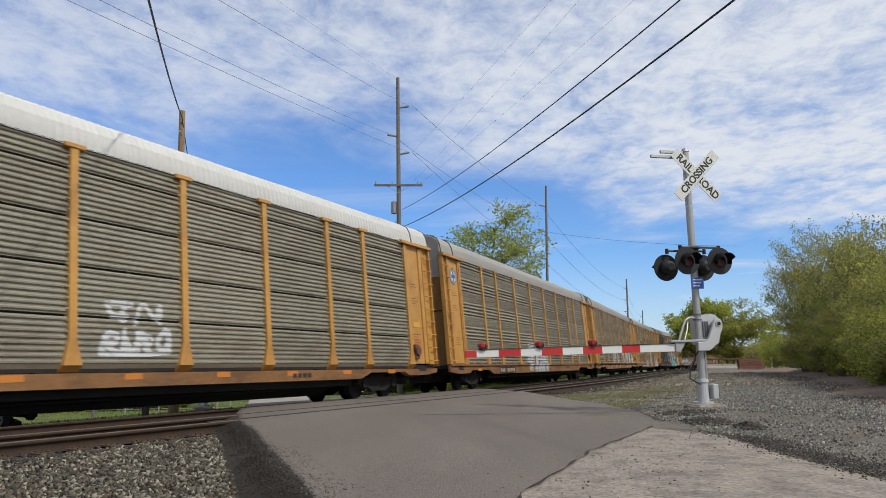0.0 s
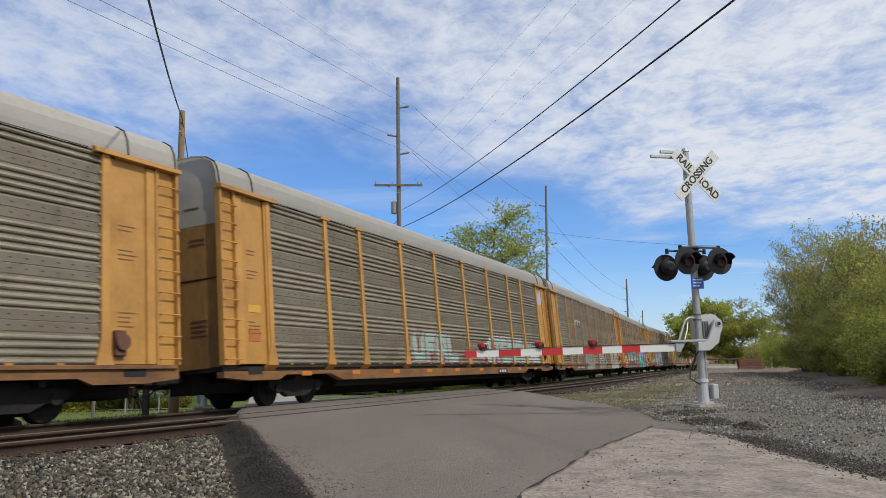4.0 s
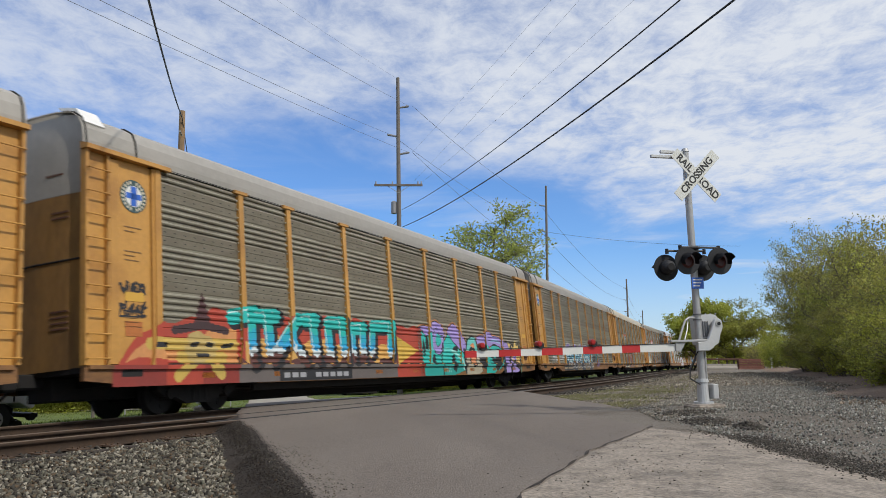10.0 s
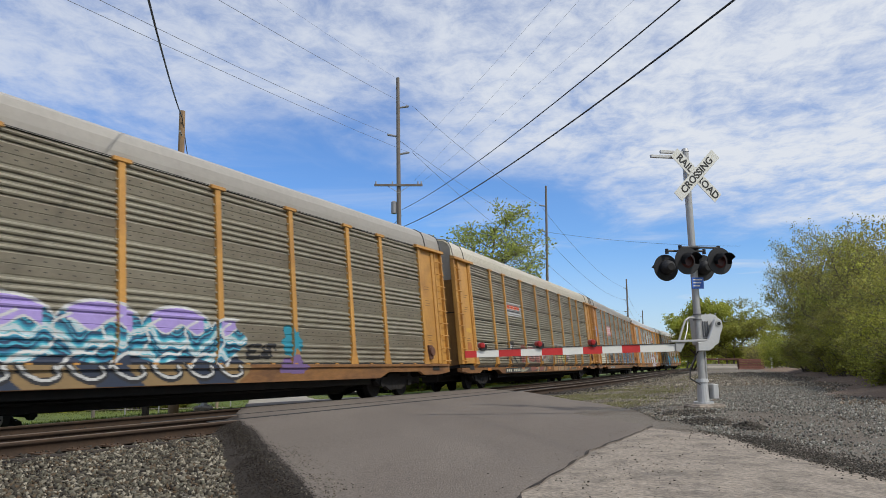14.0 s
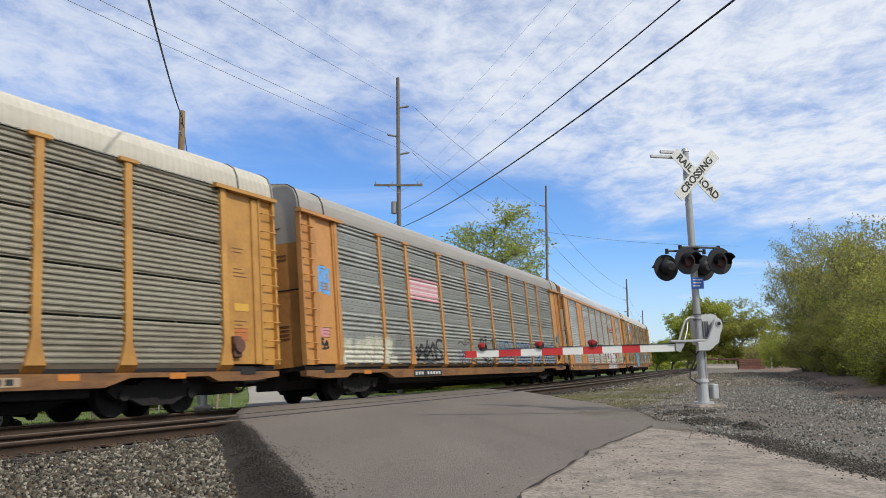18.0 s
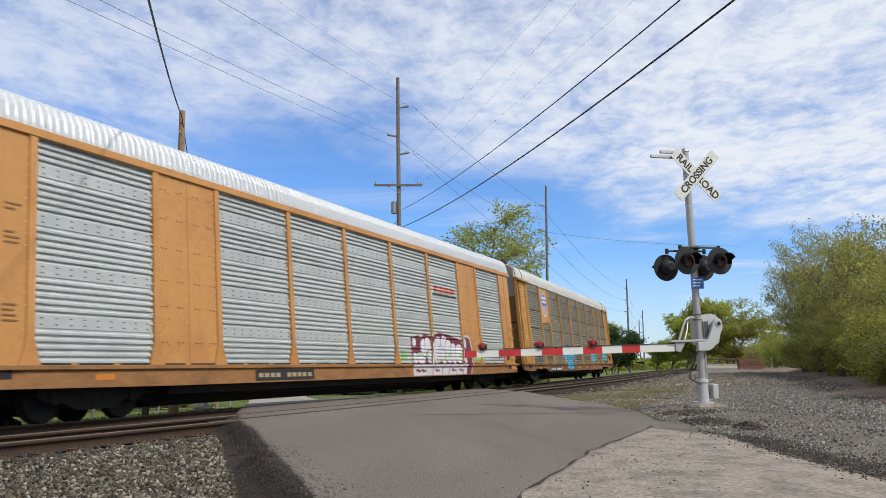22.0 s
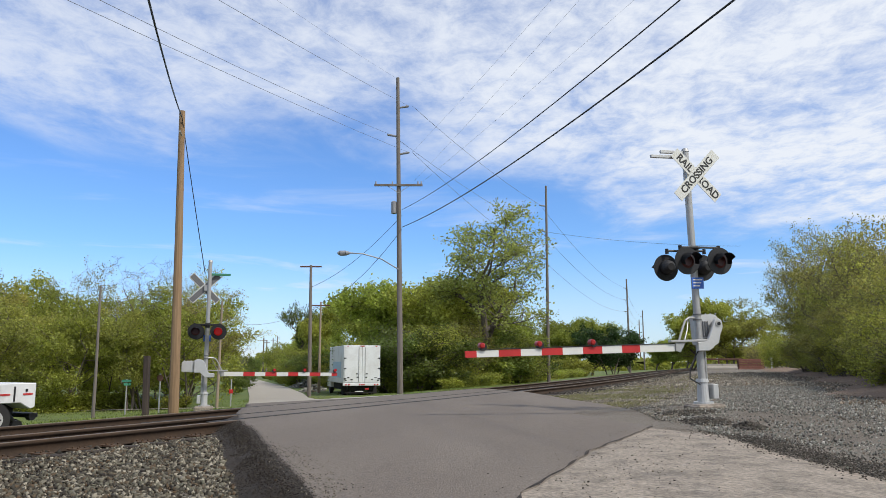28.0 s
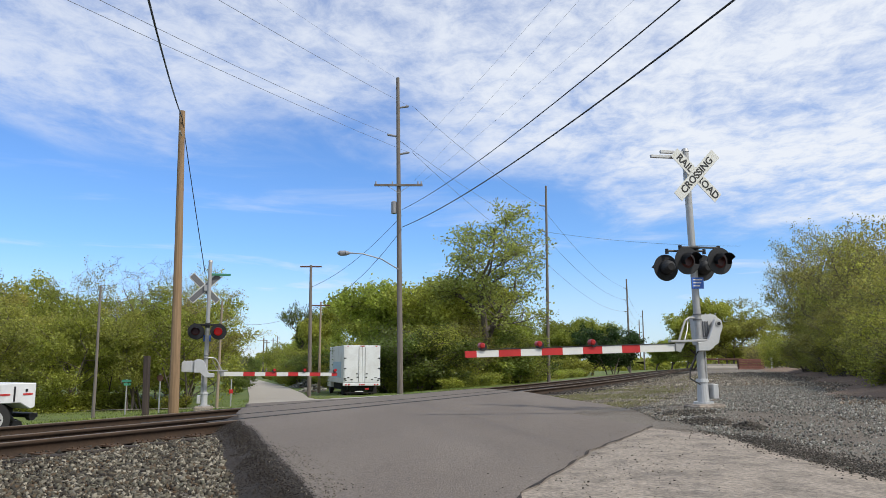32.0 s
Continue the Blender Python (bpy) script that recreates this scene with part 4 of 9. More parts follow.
def letters(parent, text, size, m, mat, name="lettering", spread=1.0):
    """Raised sign lettering as one flat mesh."""
    cu = bpy.data.curves.new(name, "FONT")
    cu.body, cu.size, cu.align_x, cu.align_y, cu.extrude, cu.offset, cu.space_character = text, size, "CENTER", "CENTER", 0.002, 0.0045, spread
    tmp = bpy.data.objects.new(name, cu)
    scene.collection.objects.link(tmp)
    me = bpy.data.meshes.new_from_object(tmp.evaluated_get(bpy.context.evaluated_depsgraph_get()))
    bpy.data.objects.remove(tmp)
    bpy.data.curves.remove(cu)
    me.materials.clear()
    me.materials.append(mat)
    ob = new(name, me)
    ob.parent = parent
    ob.matrix_basis = m
    return ob


def flasher(parent, x, y, z, face, lens, tilt=0.0):
    """A round black backing with a hooded red lens; face -1 looks to the road user, 1 the other way."""
    bm = bmesh.new()
    tube(bm, (x, y, z), (x, y - face * 0.02, z), 0.265, 0.265, 28)
    head = part("signal_head", bm, M["hood"], parent, "round black backing disc of a flashing light")
    bm = bmesh.new()
    steps = [(0.15, 0.02), (0.145, 0.10), (0.12, 0.17), (0.07, 0.21)]
    for (r0, d0), (r1, d1) in zip(steps[:-1], steps[1:]):
        tube(bm, (x, y - face * d0, z), (x, y - face * d1, z), r0, r1, 20)
    part("lamp_housing", bm, M["hood"], head)
    bm = bmesh.new()
    n = 14
    rows = []
    for k in range(n + 1):
        a = math.pi * (-0.12 + 1.24 * k / n)
        long = 0.30 if 2 < k < n - 2 else 0.16
        rows.append((bm.verts.new((x + 0.15 * math.cos(a), y + face * 0.02, z + 0.15 * math.sin(a))), bm.verts.new((x + 0.155 * math.cos(a), y + face * long, z + 0.155 * math.sin(a) - 0.03))))
    for a, b in zip(rows[:-1], rows[1:]):
        bm.faces.new((a[0], b[0], b[1], a[1]))
    bmesh.ops.solidify(bm, geom=bm.faces[:], thickness=0.006)
    part("hood", bm, M["hood"], head)
    bm = bmesh.new()
    tube(bm, (x, y + face * 0.005, z), (x, y + face * 0.03, z), 0.14, 0.10, 20)
    part("lens", bm, M[lens], head, "red glass lens")
    return head


def blade(parent, angle, words, z, y, plain=False):
    bm = bmesh.new()
    box(bm, -0.65, 0.65, -0.006, 0.006, -0.118, 0.118, 0.004)
    b = part("crossbuck_blade", bm, M["white_sign"] if not plain else M["galv"], parent, "white reflective crossbuck blade" if not plain else "bare metal back of a crossbuck blade")
    m = Matrix.Translation((0.155, y, z)) @ Matrix.Rotation(radians(angle), 4, "Y")
    bm = bmesh.new()
    box(bm, -0.635, 0.635, 0.0065, 0.0095, -0.092, 0.092)
    part("blade_back", bm, M["sign_back"], b)
    b.matrix_basis = m
    if not plain:
        for text, cx in words:
            letters(b, text, 0.205, Matrix.Translation((cx, -0.008, 0)) @ Matrix.Rotation(radians(90), 4, "X"), M["letter"], spread=1.0)
    return b


def crossing_signal(m, label, front, lit, far_side=False, droop=0.4, lamps=("lens_lit", "lens_lit", "lens_lit"), blade_mat="case", drop=(0.0, 0.0, 1.0)):
    s = thing("crossing_signal", m, label, "crossing signal", "level crossing signals")
    bm = bmesh.new()
    box(bm, -0.30, 0.32, -0.28, 0.26, -0.5, 0.03, 0.04)
    part("foundation", bm, M["concrete"], s, "rough concrete footing")
    bm = bmesh.new()
    tube(bm, (0, 0, 0.03), (0, 0, 0.46), 0.115, 0.10, 16)
    tube(bm, (0, 0, 0.03), (0, 0, 0.07), 0.19, 0.19, 16)
    tube(bm, (0, 0, 0.44), (0, 0, 0.50), 0.125, 0.115, 16)
    part("mast_base", bm, M["case"], s)
    bm = bmesh.new()
    tube(bm, (0, 0, 0.4), (0, 0, 5.0), 0.073, 0.066, 18)
    tube(bm, (0, 0, 5.0), (0, 0, 5.06), 0.078, 0.06, 18)
    part("mast", bm, M["galv"], s, "grey galvanised steel mast", smooth=False)
    bm = bmesh.new()
    box(bm, 0.125, 0.245, -0.16, 0.06, 0.12, 0.40, 0.012)
    part("junction_box", bm, M["case"], s)
    bm = bmesh.new()
    pipe(bm, [(0.085, -0.03, 0.40), (0.09, -0.03, 1.15)], 0.020, 8)
    pipe(bm, [(0.115, 0.05, 0.40), (0.12, 0.05, 1.15)], 0.016, 8)
    part("conduit", bm, M["galv"], s)
    bm = bmesh.new()
    pipe(bm, [(-0.06, -0.05, 1.05), (-0.30, -0.10, 0.72), (-0.32, -0.1, 0.52), (-0.1, -0.08, 0.40)], 0.012, 6)
    part("cable", bm, M["wire"], s)
    # gate mechanism
    if far_side:
        case = [(0.35, 1.18), (0.74, 1.18), (0.77, 1.22), (0.77, 1.50), (0.74, 1.55), (0.35, 1.56)]
        plate = [(-0.31, 1.00), (0.0, 1.00), (0.16, 1.16), (0.36, 1.16), (0.36, 1.58), (0.26, 1.62), (0.10, 1.60), (0.0, 1.48), (-0.08, 1.20), (-0.16, 1.14), (-0.31, 1.14)]
        hub = (0.16, 1.48)
    else:
        case = [(0.03, 1.15), (0.30, 1.12), (0.40, 1.16), (0.445, 1.26), (0.455, 1.60), (0.40, 1.71), (0.30, 1.74), (0.05, 1.73), (0.0, 1.68)]
        plate = [(-0.156, 1.03), (0.08, 1.03), (0.18, 1.08), (0.335, 1.30), (0.415, 1.47), (0.405, 1.60), (0.31, 1.667), (0.245, 1.63), (0.20, 1.52), (0.095, 1.28), (0.045, 1.216), (-0.156, 1.20)]
        hub = (0.315, 1.545)
    bm = bmesh.new()
    extrude(bm, case, "y", -0.05, 0.30)
    bmesh.ops.bevel(bm, geom=bm.edges[:], offset=0.018, segments=2, affect="EDGES")
    mech = part("gate_mechanism", bm, M["case"], s, "grey cast-metal gate mechanism case")
    bm = bmesh.new()
    extrude(bm, plate, "y", *((0.31, 0.38) if far_side else (-0.20, -0.13)))
    bmesh.ops.bevel(bm, geom=bm.edges[:], offset=0.012, segments=1, affect="EDGES")
    part("crank_plate", bm, M["case"], mech)
    bm = bmesh.new()
    tube(bm, (hub[0], -0.215, hub[1]), (hub[0], -0.05, hub[1]), 0.062, 0.062, 16)
    part("pivot", bm, M["galv"], mech)
    bm = bmesh.new()
    tube(bm, (hub[0], -0.23, hub[1]), (hub[0], -0.21, hub[1]), 0.034, 0.034, 12)
    part("pivot_bolt", bm, M["hood"], mech)
    for k in range(3):
        bm = bmesh.new()
        box(bm, 0.06 + 0.05 * k, 0.085 + 0.05 * k, -0.075, -0.045, 1.30, 1.60, 0.006)
        part("cover_rib", bm, M["sign_back"], mech, "dark slot between the ribs of the cover")
    for k in range(4):
        bm = bmesh.new()
        tube(bm, (case[0][0] + 0.03 + 0.11 * k, -0.02, case[-2][1] - 0.01), (case[0][0] + 0.03 + 0.11 * k, -0.02, case[-2][1] + 0.03), 0.016, 0.014, 8)
        part("cover_bolt", bm, M["galv"], mech)
    bm = bmesh.new()
    box(bm, -0.73, 0.06, -0.20, -0.08, 1.205, 1.25, 0.008)
    extrude(bm, [(-0.60, 1.04), (-0.52, 1.02), (-0.40, 1.20), (-0.60, 1.20)], "y", -0.165, -0.15)
    box(bm, -0.62, -0.52, -0.17, -0.09, 1.04, 1.19, 0.006)
    part("arm_bracket", bm, M["galv"], mech, "galvanised bracket of the gate arm")
    bm = bmesh.new()
    pipe(bm, [(-0.52, -0.14, 1.25), (-0.44, -0.12, 1.42), (-0.33, -0.09, 1.62), (-0.22, -0.05, 1.675), (-0.04, 0.0, 1.67)], 0.022, 8)
    pipe(bm, [(-0.40, -0.14, 1.25), (-0.28, -0.06, 1.45), (-0.20, 0.02, 1.62)], 0.012, 6)
    part("bracket_brace", bm, M["galv"], mech)
    bm = bmesh.new()
    for dz in (0.0, 0.10):
        tube(bm, (0, 0, 1.62 + dz), (0, 0, 1.65 + dz), 0.085, 0.085, 16)
    part("mast_clamp", bm, M["sign_back"], mech)
    # arm
    arm = new("gate_arm")
    arm.parent = s
    arm.matrix_basis = Matrix.Translation((-0.25, -0.12, 1.115)) @ Matrix.Rotation(radians(-droop), 4, "Y")
    arm["label"] = "red and white striped gate arm lowered across the road"
    reds = [(1.104, 1.478), (1.881, 2.267), (2.67, 3.078), (3.48, 3.897), (4.308, 4.516)] if not far_side else [(1.01, 1.40), (1.76, 2.15), (2.55, 2.90), (3.30, 3.68), (4.08, 4.27)]
    last = 0.34
    for a, b in reds:
        for x0, x1, mat in ((last, a, "white_sign"), (a, b, "red_sheet")):
            bm = bmesh.new()
            h0, h1 = 0.076 - 0.004 * x0, 0.076 - 0.004 * x1
            extrude(bm, [(-x0, -h0), (-x1, -h1), (-x1, h1), (-x0, h0)], "y", -0.022, 0.022)
            part("arm_stripe", bm, M[mat], arm, "red reflective stripe" if mat == "red_sheet" else "white reflective stripe")
        last = b
    for x, lens in zip((2.066, 3.115, 4.198), lamps):
        bm = bmesh.new()
        box(bm, -x - 0.05, -x + 0.07, -0.05, 0.05, 0.078, 0.10, 0.006)
        tube(bm, (-x + 0.015, -0.06, 0.115), (-x + 0.015, 0.06, 0.115), 0.062, 0.062, 14)
        part("arm_lamp_case", bm, M["hood"], arm)
        bm = bmesh.new()
        tube(bm, (-x - 0.012, -0.065, 0.145), (-x - 0.012, 0.065, 0.145), 0.052, 0.052, 16)
        tube(bm, (-x - 0.012, -0.085, 0.145), (-x - 0.012, -0.065, 0.145), 0.034, 0.052, 16)
        part("arm_lamp", bm, M[lens], arm, "red lamp on the gate arm")
    bm = bmesh.new()
    pipe(bm, [(-0.3, -0.03, 0.07), (-2.0, -0.03, 0.08), (-4.2, -0.03, 0.075)], 0.007, 5)
    part("arm_cable", bm, M["wire"], arm)
    # flashing lights on their cross arm
    bm = bmesh.new()
    for y in (-0.20, 0.20):
        pipe(bm, [(-0.42, y * 1.2, 3.08), (0.42, y * 1.2, 3.08)], 0.022, 8)
    pipe(bm, [(0, -0.24, 3.08), (0, 0.24, 3.08)], 0.03, 8)
    box(bm, -0.09, 0.09, -0.10, 0.10, 2.98, 3.14, 0.02)
    for x in (-0.42, 0.42):
        for y in (-0.24, 0.24):
            tube(bm, (x, y, 3.12), (x, y, 3.02), 0.035, 0.035, 8)
    part("light_crossarm", bm, M["hood"], s).location.z = -drop[0] - 0.06
    for k, (xf, xb) in enumerate(((-0.37, -0.37), (0.37, 0.37)) if far_side else ((-0.33, -0.42), (0.38, 0.41))):
        flasher(s, xf, -0.32, (2.78 if far_side else 2.75) - drop[0], -1, front[k])
        flasher(s, xb, 0.32, (2.78 if far_side else 2.69) - drop[0], 1, lit[k])
    # crossbuck
    blade(s, -45, [("CROSSING", 0)], 4.50 - drop[1], -0.115)
    blade(s, 45, [("RAIL", -0.34), ("ROAD", 0.34)], 4.50 - drop[1], -0.09)
    bm = bmesh.new()
    box(bm, -0.05, 0.18, -0.085, 0.0, 4.40 - drop[1], 4.60 - drop[1], 0.01)
    part("crossbuck_clamp", bm, M["galv"], s)
    # identification sign
    bm = bmesh.new()
    box(bm, -0.13, 0.13, -0.105, -0.095, 2.23, 2.45, 0.004)
    sg = part("emergency_sign", bm, M["blue_sign"], s, "small blue emergency notice plate")
    for k in range(3):
        bm = bmesh.new()
        box(bm, -0.10, 0.10 - 0.03 * k, -0.108, -0.1055, 2.395 - 0.06 * k, 2.420 - 0.06 * k)
        part("text_bar", bm, M["white_sign"], sg)
    # thin name blades on top
    for a, b, z0, z1 in (((-0.70, -0.05, 4.52, 4.60),) if far_side else ((-0.78, -0.15, 4.85, 4.91), (-0.56, -0.06, 4.95, 5.01))):
        bm = bmesh.new()
        box(bm, a, b, -0.03, 0.03, z0, z1, 0.006)
        part("name_blade", bm, M[blade_mat], s, "thin sign blade clamped to the mast top")
    bm = bmesh.new()
    pipe(bm, [(-0.15, 0, 4.89), (0.0, 0, 4.95)] if not far_side else [(0.0, 0, 4.55), (-0.1, 0, 4.56)], 0.02, 6)
    part("blade_clamp", bm, M["galv"], s)
    return s


crossing_signal(pose(5.0, 14.69, 0.27, 0, -1.6, ROAD_TURN), "grey railroad crossing signal with lowered striped gate arm and black lights", ("lens", "lens"), ("lens", "lens"), lamps=("lens_arm",) * 3)
crossing_signal(pose(-8.17, 26.2, -0.42, 0, 0, ROAD_TURN + 180), "railroad crossing signal across the tracks with red light lit", ("lens", "lens"), ("lens_lit", "lens"), blade_mat="green_sign", drop=(0.22, 0.42, 1.0), far_side=True)


# ---- poles and wires ----
def utility_pole(x, y, z, top, lean, r, mat, label, arms=(), kind="post"):
    """A tapered wooden pole; arms: (height, kind) with insulators."""
    p = thing("utility_pole", Matrix.Translation((x, y, z)), label, "utility pole", "utility poles")
    bm = bmesh.new()
    n = 6
    h = top - z
    rings = []
    for i in range(n + 1):
        a = i / n
        c = (lean * a, 0.02 * math.sin(5 * a), h * a - (0.4 if i == 0 else 0))
        rr = r * (1 - 0.42 * a)
        rings.append([bm.verts.new((c[0] + rr * math.cos(q), c[1] + rr * math.sin(q), c[2])) for q in [2 * math.pi * k / 12 for k in range(12)]])
    for u, w in zip(rings[:-1], rings[1:]):
        for k in range(12):
            bm.faces.new((u[k], u[(k + 1) % 12], w[(k + 1) % 12], w[k]))
    bm.faces.new(rings[-1])
    part("pole_shaft", bm, M[mat], p)
    for k, (hz, what) in enumerate(arms):
        zz = hz - z
        xx = lean * zz / h
        bm = bmesh.new()
        if what == "cross":
            box(bm, -1.36, 1.36, -0.20, -0.09, zz - 0.06, zz + 0.06, 0.01)
            a = part("crossarm", bm, M["pole_grey"], p)
            a.location.x = xx
            for ix in (-1.28, -0.35, 1.1, 1.28):
                bm = bmesh.new()
                tube(bm, (ix, -0.14, zz + 0.06), (ix, -0.14, zz + 0.22), 0.045, 0.03, 8)
                o = part("insulator", bm, M["insulator"], a)
            bm = bmesh.new()
            for sx in (-1, 1):
                pipe(bm, [(sx * 0.6, -0.15, zz - 0.05), (0, -0.13, zz - 0.45)], 0.015, 6)
            part("arm_brace", bm, M["galv"], a)
        elif what in ("left", "right"):
            sx = -1 if what == "left" else 1
            tube(bm, (sx * 0.08, 0, zz - 0.05), (sx * 0.55, 0, zz + 0.03), 0.05, 0.075, 8)
            tube(bm, (sx * 0.55, 0, zz + 0.02), (sx * 0.62, 0, zz + 0.07), 0.075, 0.04, 8)
            part("post_insulator", bm, M["insulator"], p).location.x = xx
        elif what == "can":
            tube(bm, (-0.28, 0, zz - 0.35), (-0.28, 0, zz + 0.3), 0.16, 0.16, 14)
            tube(bm, (-0.28, 0, zz + 0.3), (-0.28, 0, zz + 0.36), 0.17, 0.08, 14)
            part("transformer", bm, M["insulator"], p, "grey pole-mounted transformer can").location.x = xx
        elif what == "red":
            box(bm, -0.75, 0.75, -0.08, 0.0, zz - 0.05, zz + 0.05, 0.01)
            part("crossarm", bm, M["rust"], p).location.x = xx
    return p


utility_pole(-2.32, 41.6, -0.66, 17.4, -0.3, 0.165, "pole_grey", "tall grey wooden power pole with post insulators and crossarm",
                        ((15.65, "right"), (13.95, "left"), (12.9, "right"), (11.0, "cross"), (9.75, "can")))


def street_light():
    bm = bmesh.new()
    pipe(bm, [(-2.45, 41.5, 6.2), (-3.4, 41.2, 6.75), (-4.4, 40.9, 7.0), (-5.2, 40.65, 7.02)], 0.035, 8)
    s = thing("street_light", Matrix(), "cobra-head street light on a long arm from the power pole", "street light")
    part("light_arm", bm, M["insulator"], s)
    bm = bmesh.new()
    for a, b, r0, r1 in ((-5.05, -5.3, 0.06, 0.14), (-5.3, -5.6, 0.14, 0.15), (-5.6, -5.75, 0.15, 0.06)):
        tube(bm, (a, 40.6, 7.0), (b, 40.55, 6.98), r0, r1, 12)
    part("lamp_head", bm, M["insulator"], s)


street_light()
utility_pole(9.15, 66.0, -0.9, 16.8, 0.1, 0.155, "pole_grey", "tall grey wooden power pole beside the track", ((15.0, "left"), (12.7, "left"), (10.25, "left")))
utility_pole(33.2, 135.0, -1.0, 16.05, -0.1, 0.22, "pole_grey", "distant grey wooden power pole", ((14.4, "left"), (12.25, "left"), (10.2, "left")))
utility_pole(58.3, 220.0, -1.0, 16.2, 0, 0.24, "pole_grey", "very distant grey power pole", ((14.4, "left"), (12.25, "left")))
utility_pole(62.4, 240.0, -1.0, 14.7, 0, 0.24, "pole_grey", "very distant grey power pole", ((13.2, "left"),))
utility_pole(-8.95, 25.5, -0.62, 9.85, -0.24, 0.175, "pole_wood", "bare brown wooden pole with a cut-off top beside the tracks")
utility_pole(-9.1, 52.0, -1.2, 7.8, -0.1, 0.15, "pole_grey", "wooden service pole with a reddish crossarm", ((7.7, "red"),))
utility_pole(-9.75, 60.0, -1.25, 5.9, 0, 0.12, "pole_tan", "slim wooden pole beside the far road", ((5.6, "red"),))
utility_pole(-9.15, 31.0, -0.62, 3.6, 0.05, 0.065, "pole_tan", "slim tan pole beside the far crossing signal")
utility_pole(-13.9, 30.5, -0.78, 4.2, -0.03, 0.068, "pole_grey", "slim weathered pole at the edge of the woods")
for px, py, tp in ((-35.5, 150.0, 6.0), (-40.0, 172.0, 6.2), (-48.0, 214.0, 8.0), (-52.5, 240.0, 9.5)):
    utility_pole(px, py, -1.5, tp, 0, 0.2, "pole_grey", "distant pole along the far road", ((tp - 0.6, "red"),))


def wire(p, q, sag, r, mat, label, n=26):
    """A hanging wire between two points."""
    p, q = Vector(p), Vector(q)
    pts = []
    for i in range(n + 1):
        f = i / n
        c = p.lerp(q, f)
        c.z -= sag * 4 * f * (1 - f)
        pts.append(c)
    V = []
    for i, c in enumerate(pts):
        d = (pts[min(i + 1, n)] - pts[max(i - 1, 0)]).normalized()
        a = d.cross(Vector((0, 0, 1))).normalized()
        b = d.cross(a)
        V += [c + (a * math.cos(t) + b * math.sin(t)) * r for t in [2 * math.pi * k / 5 for k in range(5)]]
    F = [(i * 5 + k, i * 5 + (k + 1) % 5, (i + 1) * 5 + (k + 1) % 5, (i + 1) * 5 + k) for i in range(n) for k in range(5)]
    return tagged(arrays("overhead_wire", V, F, M[mat], smooth=True), label, "wire", "overhead wires")


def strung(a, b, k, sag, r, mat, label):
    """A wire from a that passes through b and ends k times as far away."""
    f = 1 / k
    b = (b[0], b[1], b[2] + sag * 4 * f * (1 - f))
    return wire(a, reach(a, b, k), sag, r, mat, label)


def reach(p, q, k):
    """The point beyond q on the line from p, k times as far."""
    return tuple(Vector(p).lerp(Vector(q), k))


THICK, THIN = "thick black cable strung over the road", "thin grey power line conductor"
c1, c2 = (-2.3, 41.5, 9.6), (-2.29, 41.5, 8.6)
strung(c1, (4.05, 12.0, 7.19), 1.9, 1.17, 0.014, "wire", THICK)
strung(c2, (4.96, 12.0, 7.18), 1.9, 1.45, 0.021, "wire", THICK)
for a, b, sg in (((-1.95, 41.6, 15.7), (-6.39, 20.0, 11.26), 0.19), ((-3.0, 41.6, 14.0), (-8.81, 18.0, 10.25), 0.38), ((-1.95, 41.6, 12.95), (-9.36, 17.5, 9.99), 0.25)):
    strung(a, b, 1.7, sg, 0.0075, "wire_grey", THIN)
spans = [((-1.75, 41.6, 15.7), (8.7, 66, 15.06), (32.8, 135, 14.45), (58, 220, 14.4)),
         ((-2.95, 41.6, 14.0), (8.7, 66, 12.65), (32.7, 135, 12.3), (58, 220, 12.3)),
         ((-1.75, 41.6, 12.95), (8.7, 66, 10.26), (32.65, 135, 10.25), (62, 240, 13.2))]
for sp in spans:
    for i, (a, b) in enumerate(zip(sp[:-1], sp[1:])):
        wire(a, b, (0.35, 1.3, 1.2)[i], 0.011 + 0.004 * i, "wire_grey", THIN)
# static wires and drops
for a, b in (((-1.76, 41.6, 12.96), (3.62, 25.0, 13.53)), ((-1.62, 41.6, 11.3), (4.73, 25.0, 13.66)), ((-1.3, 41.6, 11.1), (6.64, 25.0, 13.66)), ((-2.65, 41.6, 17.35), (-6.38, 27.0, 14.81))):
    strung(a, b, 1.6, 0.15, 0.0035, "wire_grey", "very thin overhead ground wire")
wire((-2.3, 41.6, 9.3), (-9.1, 52.0, 6.3), 0.5, 0.013, "wire", "black service cable between poles")
wire((-2.3, 41.6, 8.5), (-9.75, 60.0, 5.8), 0.7, 0.016, "wire", "black service cable between poles")
wire((-9.75, 60.0, 5.6), (-21, 80, 5.1), 0.5, 0.014, "wire", "black service cable between poles")
wire((9.2, 66, 12.6), (24, 60, 10.4), 0.3, 0.012, "wire_grey", THIN)
top = (-9.12, 25.3, 9.55)
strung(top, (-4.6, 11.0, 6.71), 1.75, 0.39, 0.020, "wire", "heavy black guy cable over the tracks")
wire(top, (-8.75, 27.5, 4.3), 0.05, 0.016, "wire", "heavy black guy cable over the tracks")
bm = bmesh.new()
tube(bm, (-9.1, 25.3, 8.9), (-9.1, 25.1, 9.0), 0.03, 0.03, 8)
tagged(part("cable_clamp", bm, M["galv"]), "small steel clamp on the wooden pole", "clamp")


